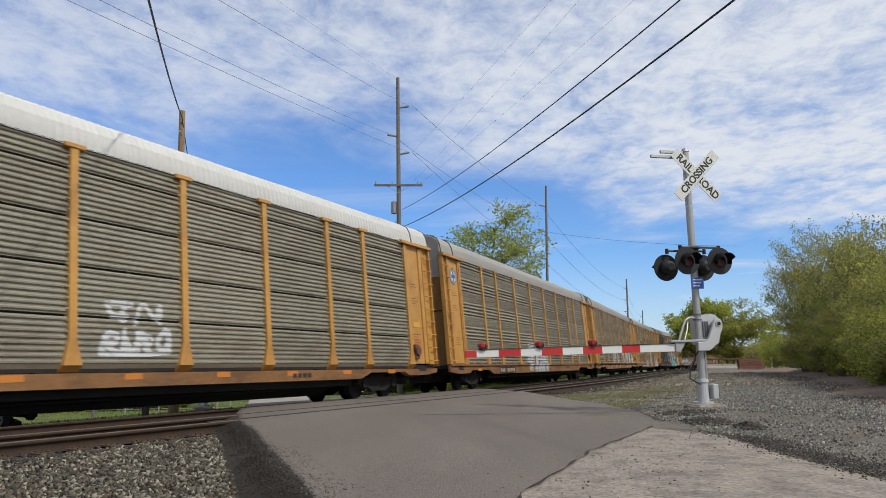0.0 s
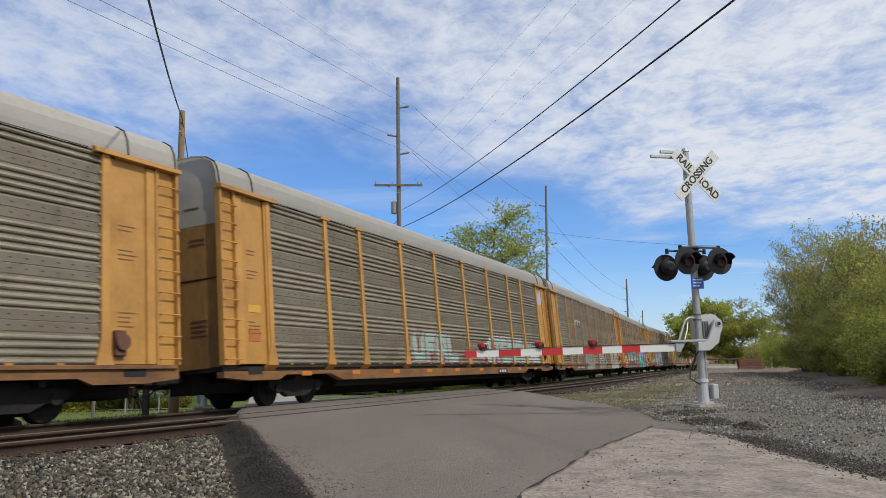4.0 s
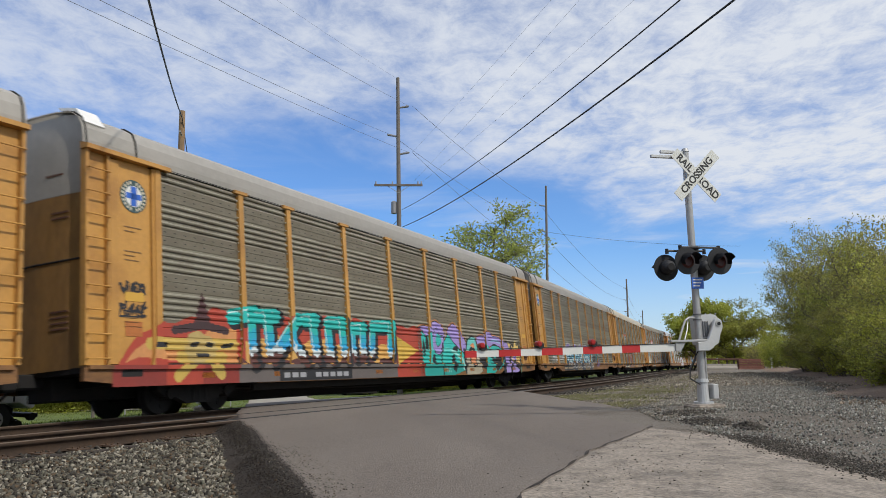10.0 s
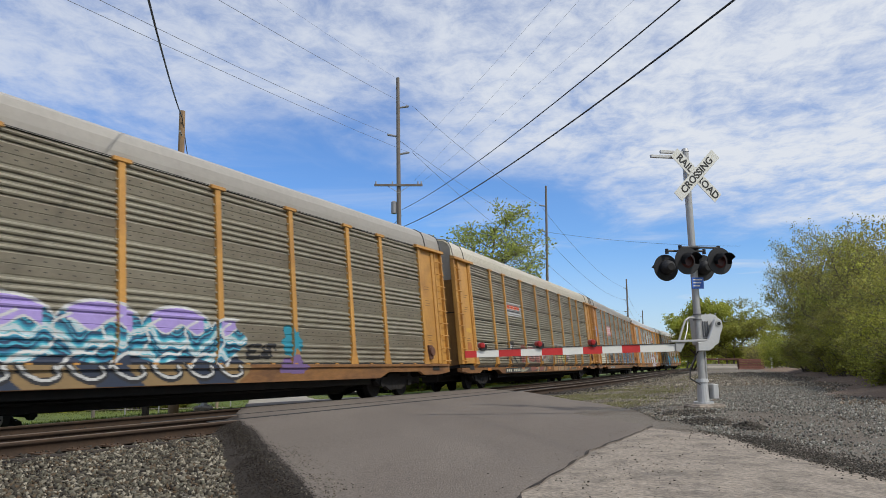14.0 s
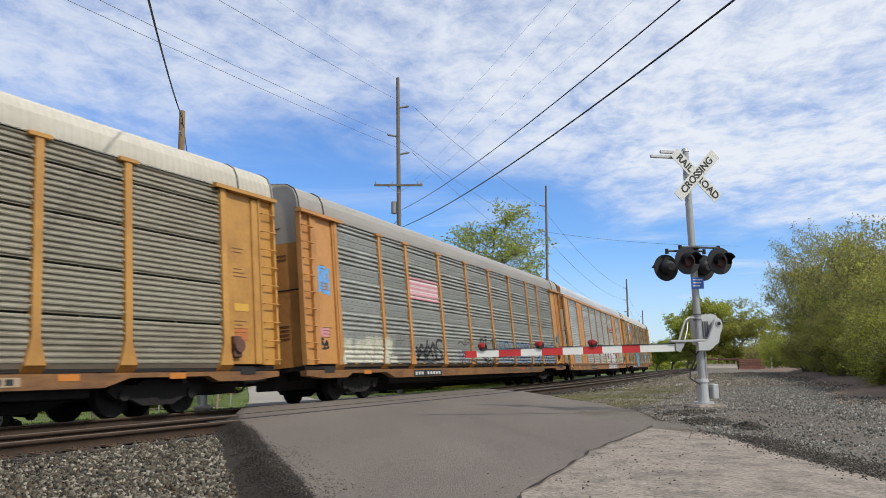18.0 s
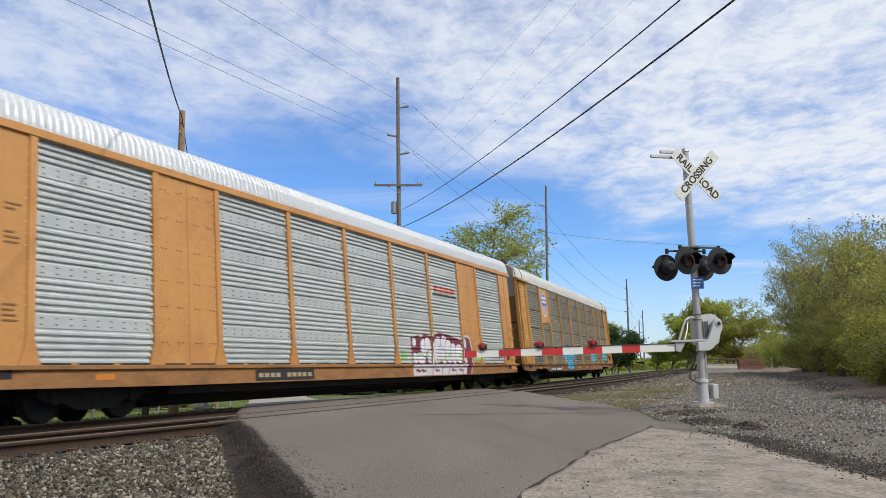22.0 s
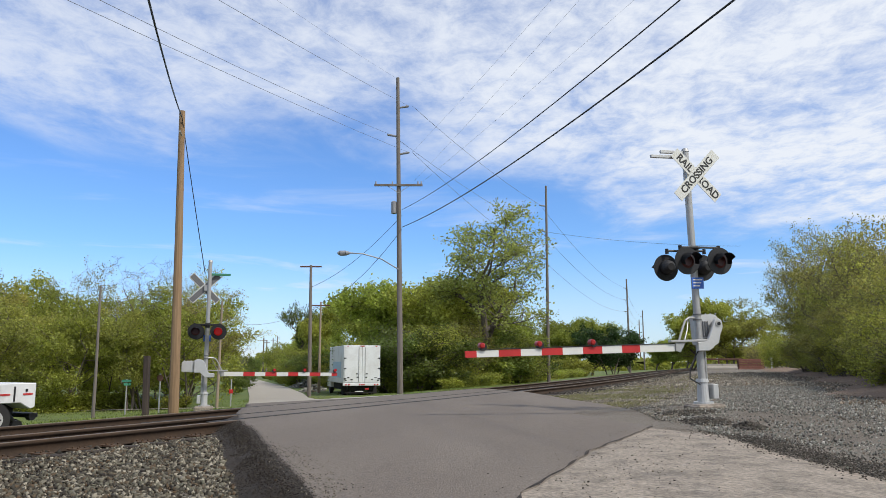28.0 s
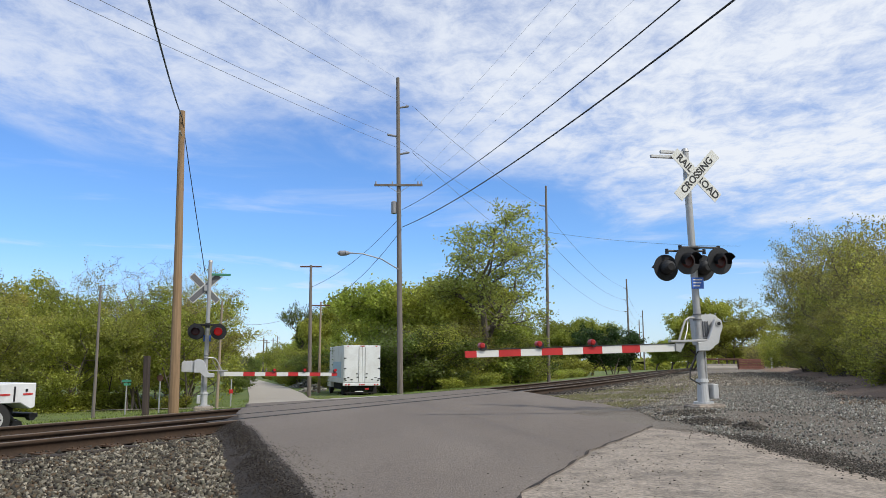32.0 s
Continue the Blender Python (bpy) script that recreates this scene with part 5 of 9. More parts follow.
# ---- vehicles that stand beyond the tracks ----
def wheel(parent, x, y, z, r, w, name="wheel"):
    bm = bmesh.new()
    tube(bm, (x, y - w / 2, z), (x, y + w / 2, z), r, r, 24)
    wh = part(name, bm, M["rubber"], parent, "black tyre")
    bm = bmesh.new()
    tube(bm, (x, y - w / 2 - 0.012, z), (x, y - w / 2 + 0.05, z), r * 0.52, r * 0.58, 18)
    rim = part("rim", bm, M["case"], wh, "pale steel rim")
    bm = bmesh.new()
    tube(bm, (x, y - w / 2 - 0.03, z), (x, y - w / 2 - 0.01, z), r * 0.2, r * 0.22, 10)
    for k in range(6):
        a = k * math.pi / 3
        tube(bm, (x + r * 0.36 * math.cos(a), y - w / 2 - 0.016, z + r * 0.36 * math.sin(a)), (x + r * 0.36 * math.cos(a), y - w / 2, z + r * 0.36 * math.sin(a)), r * 0.06, r * 0.06, 6)
    part("hub", bm, M["hood"], wh)
    return wh


def box_truck():
    t = thing("box_truck", pose(-5.6, 52.6, -1.25, 0, 0, ROAD_TURN + 2), "white box truck waiting on the far road, rear doors closed", "truck")
    bm = bmesh.new()
    box(bm, -1.28, 1.28, 0.0, 6.8, 0.92, 3.52, 0.03)
    part("cargo_box", bm, M["white_body"], t, "white cargo box")
    for sx in (-1, 1):
        bm = bmesh.new()
        box(bm, min(0.02 * sx, 1.2 * sx), max(0.02 * sx, 1.2 * sx), -0.03, 0.0, 1.0, 3.42, 0.01)
        d = part("rear_door", bm, M["white_body"], t)
        bm = bmesh.new()
        pipe(bm, [(sx * 0.22, -0.05, 1.05), (sx * 0.22, -0.05, 3.38)], 0.018, 6)
        part("lock_rod", bm, M["galv"], d)
        for z in (1.2, 1.9, 2.6):
            bm = bmesh.new()
            box(bm, min(1.1 * sx, 1.26 * sx), max(1.1 * sx, 1.26 * sx), -0.05, -0.02, z, z + 0.08)
            part("hinge", bm, M["hood"], d, "grimy dark hinge")
        for hx, hz in ((0.30, 1.32), (0.34, 1.55), (0.72, 1.16), (0.95, 1.30), (1.12, 1.10)):
            bm = bmesh.new()
            box(bm, sx * hx - 0.07, sx * hx + 0.07, -0.06, -0.028, hz, hz + 0.06, 0.01)
            part("latch", bm, M["hood"], d, "grimy dark door latch")
    bm = bmesh.new()
    box(bm, -0.45, 0.1, 0.02, 0.06, 0.28, 0.40)
    part("plate_holder", bm, M["white_sign"], t, "small pale plate with no readable marks")
    bm = bmesh.new()
    box(bm, 0.25, 0.50, 0.0, 0.05, 0.50, 0.60)
    part("tail_light", bm, M["red_sheet"], t, "red tail light under the sill")
    bm = bmesh.new()
    box(bm, -1.3, 1.3, -0.05, 0.1, 0.76, 0.94, 0.02)
    part("rear_sill", bm, M["white_body"], t)
    for x in (-1.1, -0.9, -0.15, 0.0, 0.15, 0.9, 1.1):
        bm = bmesh.new()
        box(bm, x - 0.05, x + 0.05, -0.07, -0.04, 0.80, 0.88)
        part("marker_light", bm, M["red_sheet"], t, "red rear marker light")
    for x in (-1.0, -0.12, 0.0, 0.12, 1.0):
        bm = bmesh.new()
        box(bm, x - 0.05, x + 0.05, -0.045, -0.02, 3.44, 3.50)
        part("marker_light", bm, M["red_sheet"], t, "red rear marker light")
    bm = bmesh.new()
    box(bm, -0.9, 0.9, 0.3, 8.2, 0.42, 0.92, 0.02)
    box(bm, -1.1, 1.1, 0.0, 0.08, 0.25, 0.35)
    part("chassis", bm, M["black"], t)
    bm = bmesh.new()
    extrude(bm, [(6.95, 0.5), (6.95, 2.55), (7.6, 2.6), (8.2, 1.7), (9.0, 1.5), (9.05, 0.5)], "x", -1.1, 1.1)
    part("cab", bm, M["white_body"], t)
    bm = bmesh.new()
    box(bm, -1.295, -1.285, 1.0, 5.0, 1.3, 2.4)
    part("side_panel", bm, M["pale_blue"], t, "faded pale blue patch on the cargo box")
    for sx in (-1, 1):
        wheel(t, sx * 0.95, 1.6, 0.46, 0.46, 0.26).matrix_basis = Matrix.Translation((sx * 0.95, 1.6, 0.46)) @ Matrix.Rotation(radians(90), 4, "Z") @ Matrix.Translation((-sx * 0.95, -1.6, -0.46))
        wheel(t, sx * 0.95, 7.9, 0.46, 0.46, 0.26).matrix_basis = Matrix.Translation((sx * 0.95, 7.9, 0.46)) @ Matrix.Rotation(radians(90), 4, "Z") @ Matrix.Translation((-sx * 0.95, -7.9, -0.46))
    for x in (-0.95, 0.95):
        bm = bmesh.new()
        box(bm, x - 0.3, x + 0.3, 1.0, 1.02, 0.2, 0.85)
        part("mud_flap", bm, M["rubber"], t)


box_truck()


def service_truck():
    """A rail maintenance truck; only its back shows."""
    x, y, h = line(12.95, -6.0)
    t = thing("service_truck", Matrix.Translation((x, y, -0.76)) @ Matrix.Rotation(math.pi / 2 - h, 4, "Z"), "white rail service truck with guide wheels parked beside the tracks", "truck")
    bm = bmesh.new()
    extrude(bm, [(-4.6, 0.82), (-0.42, 0.82), (-0.14, 0.66), (0.0, 0.70), (0.0, 1.32), (-4.6, 1.30)], "y", -1.15, 1.15)
    bmesh.ops.bevel(bm, geom=bm.edges[:], offset=0.02, segments=1, affect="EDGES")
    part("service_body", bm, M["white_body"], t, "white service body with side lockers")
    for k in range(4):
        bm = bmesh.new()
        box(bm, -0.36 - 0.62 * k, -0.10 - 0.62 * k, -1.165, -1.145, 1.02, 1.06)
        part("reflector_strip", bm, M["red_sheet"], t, "red reflector strip")
        bm = bmesh.new()
        box(bm, -0.62 - 0.62 * k, -0.58 - 0.62 * k, -1.17, -1.145, 0.86, 1.24)
        part("locker_seam", bm, M["hood"], t)
    bm = bmesh.new()
    box(bm, -0.30, -0.25, -1.175, -1.145, 1.10, 1.17)
    part("latch", bm, M["hood"], t)
    bm = bmesh.new()
    box(bm, -6.2, -0.1, -0.45, 0.45, 0.5, 0.82, 0.02)
    part("chassis", bm, M["black"], t)
    bm = bmesh.new()
    extrude(bm, [(-6.9, 0.5), (-4.75, 0.5), (-4.75, 2.1), (-5.9, 2.15), (-6.4, 1.35), (-6.9, 1.25)], "y", -1.05, 1.05)
    part("cab", bm, M["white_body"], t)
    for sy in (-0.98, 0.98):
        wheel(t, -1.05, sy, 0.42, 0.42, 0.28)
        wheel(t, -5.9, sy, 0.42, 0.42, 0.28)
    for sy in (-0.75, 0.75):
        bm = bmesh.new()
        tube(bm, (-0.22, sy - 0.06, 0.22), (-0.22, sy + 0.06, 0.22), 0.15, 0.15, 16)
        tube(bm, (-0.22, sy + 0.06, 0.22), (-0.22, sy + 0.09, 0.22), 0.18, 0.18, 16)
        gw = part("guide_wheel", bm, M["hood"], t, "small steel rail guide wheel")
        bm = bmesh.new()
        pipe(bm, [(-0.22, sy, 0.25), (-0.45, sy, 0.55), (-0.6, sy, 0.75)], 0.05, 8)
        part("guide_arm", bm, M["hood"], gw)
    bm = bmesh.new()
    box(bm, -0.02, 0.22, -1.0, 1.0, 0.42, 0.54, 0.02)
    part("rear_bumper", bm, M["hood"], t)
    bm = bmesh.new()
    tube(bm, (0.06, -1.0, 0.45), (0.06, -0.85, 0.45), 0.10, 0.10, 10)
    part("hitch", bm, M["hood"], t)


service_truck()


# ---- small signs and posts ----
def sign_post(x, y, z, h, plates, label, r=0.025, mat="galv"):
    s = thing("sign_post", Matrix.Translation((x, y, z)), label, "sign", "roadside signs")
    bm = bmesh.new()
    tube(bm, (0, 0, -0.3), (0, 0, h), r, r, 8)
    part("post", bm, M[mat], s)
    for (w, hh, zc, m, turn, lab) in plates:
        bm = bmesh.new()
        if lab.startswith("octagon"):
            extrude(bm, [(w / 2 * math.cos(a), zc + w / 2 * math.sin(a)) for a in [math.pi / 8 + k * math.pi / 4 for k in range(8)]], "y", -0.035, -0.028)
        else:
            box(bm, -w / 2, w / 2, -0.035, -0.028, zc - hh / 2, zc + hh / 2, 0.003)
        part("sign_plate", bm, M[m], s, lab).rotation_euler.z = radians(turn)
    return s


gz = lambda x, y: float(height(x, y)[0])
sign_post(-11.6, 28.0, gz(-11.6, 28.0), 1.35, ((0.34, 0.09, 1.28, "green_sign", 5, "green street name plate"), (0.3, 0.09, 1.16, "green_sign", 60, "green street name plate")), "thin post with green street name plates on the grass")
sign_post(-10.45, 28.2, gz(-10.45, 28.2), 1.45, ((0.24, 0.36, 1.30, "rust", 10, "octagonal sign back, faded red"),), "thin post with a faded red octagonal sign", 0.03)
sign_post(19.5, 119.0, gz(19.5, 119.0), 1.9, (), "white marker post beside the far track", 0.12, "white_sign")
sign_post(38.9, 90.0, 0.4, 1.35, (), "white marker post beside the gravel", 0.10, "white_sign")
sign_post(-9.7, 35.0, gz(-9.7, 35.0), 1.3, ((0.18, 0.18, 0.75, "red_sheet", 10, "small red sign plate"),), "thin post with a small red sign by the far road", 0.03)


def rail_stub():
    s = thing("timber_post", pose(-9.65, 24.9, -0.62, 0, -1.5, 0), "dark stained square timber post beside the tracks", "post")
    bm = bmesh.new()
    box(bm, -0.085, 0.085, -0.1, 0.1, -0.3, 1.92, 0.015)
    part("post_body", bm, M["dark_timber"], s)


rail_stub()


def barrier_blocks():
    for x, w, top, mat, lab in ((35.7, 1.9, 0.85, "concrete_far", "pale concrete barrier block at the end of the gravel"), (37.7, 1.8, 0.85, "concrete_far", "pale concrete barrier block at the end of the gravel"), (40.5, 3.2, 1.62, "brick_red", "reddish brown timber stack at the end of the gravel")):
        b = thing("barrier_block", pose(x, 100.0, 0.1, 0, 0, -12), lab, "block", "barrier blocks")
        if mat == "brick_red":
            for k in range(5):
                bm = bmesh.new()
                box(bm, -w / 2 + 0.06 * (k % 2), w / 2 - 0.08 * ((k + 1) % 2), -0.5, 0.5, 0.30 * k, 0.30 * k + 0.28, 0.03)
                part("timber_layer", bm, M[mat], b)
        else:
            bm = bmesh.new()
            extrude(bm, [(-0.4, -0.1), (-0.4, 0.35), (-0.2, 0.55), (-0.15, top), (0.15, top), (0.2, 0.55), (0.4, 0.35), (0.4, -0.1)], "x", -w / 2, w / 2)
            part("block_body", bm, M[mat], b)
    g = thing("guard_beam", pose(36.6, 101.5, 0.1, 0, 0, -12), "dark horizontal beam on short posts at the end of the gravel", "barrier")
    bm = bmesh.new()
    box(bm, -2.6, 3.2, -0.08, 0.08, 1.32, 1.56, 0.02)
    part("beam", bm, M["rust"], g)
    for x in (-2.2, 0.2, 2.6):
        bm = bmesh.new()
        box(bm, x - 0.1, x + 0.1, -0.08, 0.08, -0.2, 1.4, 0.01)
        part("post", bm, M["rust"], g)


barrier_blocks()


# ---- trees and bushes ----
def grow(seed, height_, spread, stems, levels, leaf, leaf_n, lean=0.12, droop=0.0, start=0.25, twig=0.5, kids=4, bare=False):
    """Limbs as tapered tubes and leaves as small quads. Returns arrays of both."""
    rs = np.random.RandomState(seed)
    tubes, tips = [], []

    def limb(p, d, length, r, level):
        n = 3 if level < levels else 2
        pts, rad = [p], [r]
        for i in range(n):
            d = d + rs.normal(size=3) * (0.10 + 0.06 * level) + np.array([0, 0, 0.05 if level else 0.0]) - np.array([0, 0, droop * level])
            d = d / np.linalg.norm(d)
            p = p + d * length / n
            pts.append(p)
            rad.append(r * (1 - 0.5 * (i + 1) / n))
        tubes.append((pts, rad))
        if level >= levels:
            tips.append((pts[-1], d, length))
            return
        k = kids + rs.randint(0, 2)
        for i in range(k):
            f = start + (1 - start) * (i + rs.uniform(0.2, 1.0)) / k if level == 0 else 0.3 + 0.7 * (i + rs.uniform(0, 1)) / k
            f = min(f, 0.98)
            j = min(int(f * n), n - 1)
            q = pts[j] + (pts[j + 1] - pts[j]) * (f * n - j)
            az = rs.uniform(0, 2 * math.pi)
            side = np.array([math.cos(az), math.sin(az), rs.uniform(-0.05, 0.35)])
            nd = d * rs.uniform(0.35, 0.7) + side * spread
            limb(q, nd / np.linalg.norm(nd), length * rs.uniform(0.42, 0.68), rad[j] * 0.55, level + 1)
        tips.append((pts[-1], d, length * 0.4))

    for s in range(stems):
        az = rs.uniform(0, 2 * math.pi)
        off = np.array([math.cos(az), math.sin(az), 0]) * (0.35 * height_ * 0.2 if stems > 1 else 0)
        d = np.array([math.cos(az) * lean * (2.5 if stems > 1 else 1), math.sin(az) * lean * (2.5 if stems > 1 else 1), 1.0])
        limb(off - np.array([0, 0, 0.25]), d / np.linalg.norm(d), height_ * rs.uniform(0.52, 0.66), height_ * (0.022 if stems == 1 else 0.010), 0)
    # limbs
    V, F = [], []
    n = 5
    for pts, rad in tubes:
        base = len(V)
        for i, (c, r) in enumerate(zip(pts, rad)):
            d = pts[min(i + 1, len(pts) - 1)] - pts[max(i - 1, 0)]
            d = d / (np.linalg.norm(d) + 1e-9)
            a = np.cross(d, [0.3, 0.9, 0.1])
            a /= np.linalg.norm(a) + 1e-9
            b = np.cross(d, a)
            for k in range(n):
                t = 2 * math.pi * k / n
                V.append(c + (a * math.cos(t) + b * math.sin(t)) * max(r, 0.006))
        for i in range(len(pts) - 1):
            for k in range(n):
                F.append((base + i * n + k, base + i * n + (k + 1) % n, base + (i + 1) * n + (k + 1) % n, base + (i + 1) * n + k))
    # leaves
    if bare or not tips:
        return np.array(V), np.array(F), None, None
    P = np.array([t[0] for t in tips])
    D = np.array([t[1] for t in tips])
    idx = rs.randint(0, len(P), leaf_n)
    c = P[idx] - D[idx] * rs.uniform(0, 1, (leaf_n, 1)) * twig * 0.8 + rs.normal(size=(leaf_n, 3)) * twig * np.array([0.5, 0.5, 0.38])
    a = rs.normal(size=(leaf_n, 3))
    a /= np.linalg.norm(a, axis=1)[:, None]
    b = np.cross(a, rs.normal(size=(leaf_n, 3)))
    b /= np.linalg.norm(b, axis=1)[:, None]
    sz = leaf * rs.uniform(0.55, 1.25, (leaf_n, 1))
    q = np.stack([c - a * sz, c + b * sz * 0.55, c + a * sz, c - b * sz * 0.55], 1)
    return np.array(V), np.array(F), q.reshape(-1, 3), np.arange(leaf_n * 4).reshape(-1, 4)


PROTO = {}


def tree_kind(key, name, label, mat, bark="bark", **kw):
    t = thing(name, Matrix(), label, "tree" if name.endswith("tree") else "bush", name + "s beside the railway")
    V, F, LV, LF = grow(**kw)
    arrays("trunk", V, F, M[bark], t, smooth=True)
    if LV is not None:
        arrays("crown", LV, LF, M[mat], t)
    hh = float((LV if LV is not None else V)[:, 2].max())
    PROTO[key] = [t, hh, False]


def plant(key, x, y, tall, turn=0.0, fat=1.0, label=""):
    """One tree or bush of that kind, scaled to its height."""
    t, hh, used = PROTO[key]
    k = tall / hh
    m = Matrix.Translation((x, y, gz(x, y) - 0.05)) @ Matrix.Rotation(turn, 4, "Z") @ Matrix.Diagonal((k * fat, k * fat, k, 1))
    if not used:
        PROTO[key][2] = True
        t.matrix_basis = m
        o = t
    else:
        base = t.matrix_basis.copy()
        t.matrix_basis = Matrix()
        o = copy_thing(t, m)
        t.matrix_basis = base
    if label:
        o["label"] = label
    return o


tree_kind("wood_a", "woodland_tree", "slim woodland tree with fresh olive-green leaves", "leaf_olive", seed=3, height_=7.5, spread=0.75, stems=2, levels=3, leaf=0.066, leaf_n=17000, twig=0.36, kids=5, start=0.2)
tree_kind("wood_b", "woodland_tree", "young woodland tree with yellow-green spring leaves", "leaf_sparse", seed=8, height_=7.5, spread=0.65, stems=3, levels=3, leaf=0.056, leaf_n=15000, twig=0.36, kids=5, start=0.2)
tree_kind("wood_c", "woodland_tree", "leafy green woodland tree", "leaf_green", seed=14, height_=7.0, spread=0.8, stems=2, levels=3, leaf=0.088, leaf_n=14000, twig=0.42, kids=5, start=0.15)
tree_kind("broad", "broad_tree", "broad dense green maple-like tree", "leaf_green", seed=21, height_=10, spread=1.0, stems=1, levels=3, leaf=0.13, leaf_n=30000, twig=0.62, kids=7, start=0.18)
tree_kind("tall", "tall_tree", "tall open tree with sparse yellow-green leaves", "leaf_tall", seed=36, height_=14, spread=0.62, stems=1, levels=4, leaf=0.115, leaf_n=11500, twig=0.50, kids=5, start=0.28)
tree_kind("bare", "bare_tree", "nearly leafless grey tree", "leaf_sparse", seed=41, height_=9, spread=0.62, stems=2, levels=5, leaf=0.05, leaf_n=900, twig=0.4, kids=3, start=0.3, lean=0.1)
tree_kind("dark", "dark_tree", "compact dark green evergreen tree", "leaf_dark", seed=51, height_=8, spread=0.6, stems=2, levels=3, leaf=0.16, leaf_n=12000, twig=0.6, kids=6, start=0.08)
tree_kind("bush_a", "roadside_bush", "tangled olive-green bush with many thin stems", "leaf_olive", seed=61, height_=5.5, spread=0.7, stems=7, levels=3, leaf=0.060, leaf_n=15000, twig=0.32, kids=4, start=0.08)
tree_kind("bush_b", "roadside_bush", "twiggy brownish bush with sparse new leaves", "leaf_sparse", seed=71, height_=6.5, spread=0.6, stems=6, levels=3, leaf=0.050, leaf_n=13000, twig=0.30, kids=5, start=0.12)
tree_kind("bush_c", "roadside_bush", "fresh green leafy bush", "leaf_green", seed=81, height_=4.0, spread=0.8, stems=6, levels=3, leaf=0.052, leaf_n=17000, twig=0.34, kids=4, start=0.05)
tree_kind("cedar", "cedar_tree", "upright dense deep green tree beside the far road", "leaf_mid", seed=97, height_=9, spread=0.55, stems=1, levels=3, leaf=0.13, leaf_n=15000, twig=0.55, kids=8, start=0.06)
tree_kind("thicket", "roadside_bush", "shady deep green thicket bush", "leaf_mid", seed=103, height_=5.0, spread=0.75, stems=6, levels=3, leaf=0.085, leaf_n=14000, twig=0.40, kids=4, start=0.05)
tree_kind("scrub", "low_scrub", "low green scrub along the track", "leaf_green", seed=91, height_=2.0, spread=0.9, stems=6, levels=2, leaf=0.08, leaf_n=5000, twig=0.45, kids=4, start=0.05)

rs = np.random.RandomState(5)
# woods beyond the tracks
for row, (dep, hmin, hmax) in enumerate(((39.0, 5.6, 7.0), (46.0, 7.0, 8.4), (55.0, 8.9, 10.6))):
    for a in np.arange(-0.62, -0.31, (0.060, 0.052, 0.050)[row]):
        aa = a + rs.uniform(-0.015, 0.015) + 0.02 * row
        d = dep + rs.uniform(-2.5, 2.5) + (a + 0.45) * 10
        low = 0.80 if -0.46 < aa < -0.36 else 1.0
        if aa > -0.325:
            continue
        plant(rs.choice(["wood_a", "wood_b", "wood_c"], p=[0.35, 0.2, 0.45]), aa * d, d, low * rs.uniform(hmin, hmax), rs.uniform(0, 6.3), rs.uniform(0.85, 1.1))
for a, d, t in ((-0.338, 58, 7.0), (-0.325, 74, 7.6), (-0.306, 105, 5.6), (-0.35, 54, 7.6), (-0.365, 46, 7.0)):
    plant("wood_c", a * d, d, t, rs.uniform(0, 6), 1.0)
for a, d in ((-0.6, 36), (-0.56, 37), (-0.52, 36), (-0.48, 37), (-0.44, 38), (-0.39, 39), (-0.35, 38)):
    plant("scrub", a * d, d, rs.uniform(0.7, 1.4), rs.uniform(0, 6), 1.6)
plant("bare", -0.412 * 37, 37, 7.6, 0.4, 1.0)
plant("bare", -0.400 * 44, 44, 7.4, 2.2, 1.0)
plant("bare", -0.263 * 110, 110, 6.0, 1.2, 1.0)
# trees by the far road and behind the power pole
for a, d, t, k, f in ((-0.150, 90, 10.0, "broad", 0.75), (-0.172, 130, 9.6, "broad", 0.7), (-0.188, 175, 8.0, "broad", 0.7), (-0.203, 240, 6.5, "broad", 0.7), (-0.140, 76, 7.0, "wood_c", 0.9), (-0.118, 80, 10.0, "broad", 1.0), (-0.08, 68, 10.4, "broad", 1.05),
                      (-0.035, 66, 10.3, "broad", 1.1), (0.008, 69, 10.2, "broad", 1.0), (0.045, 72, 9.2, "wood_c", 1.3), (0.065, 66, 7.5, "broad", 0.9)):
    plant(k, a * d, d, t, rs.uniform(0, 6), f)
for a, d, t in ((-0.11, 62, 4.5), (-0.085, 60, 4.2), (-0.06, 58, 5.0), (-0.03, 57, 5.2), (0.0, 58, 5.4), (0.03, 60, 5.6), (0.06, 62, 5.2), (0.09, 64, 4.6), (0.115, 70, 4.0)):
    plant(rs.choice(["thicket", "bush_c", "bush_a"], p=[0.6, 0.25, 0.15]), a * d, d, t, rs.uniform(0, 6), 1.3)
# upright tree, hedges and scrub beside the far road
plant("cedar", -0.186 * 92, 92, 10.0, 0.5, 0.62)
plant("cedar", -0.172 * 96, 96, 8.6, 2.0, 0.7)
for a, d, t in ((-0.196, 104, 6.4), (-0.208, 128, 6.6), (-0.217, 150, 6.0), (-0.224, 178, 5.6)):
    plant("wood_c", a * d, d, t, rs.uniform(0, 6), 1.2)
for a, d, t, k in ((-0.206, 92, 1.5, "scrub"), (-0.214, 104, 1.6, "scrub"), (-0.222, 112, 1.5, "scrub"), (-0.229, 124, 1.4, "scrub"), (-0.198, 84, 1.2, "scrub"), (-0.191, 88, 4.2, "bush_c"), (-0.181, 84, 4.6, "bush_c"), (-0.168, 80, 3.6, "thicket"), (-0.156, 76, 3.8, "thicket"), (-0.147, 74, 3.2, "bush_c")):
    plant(k, a * d, d, t, rs.uniform(0, 6), 1.4)
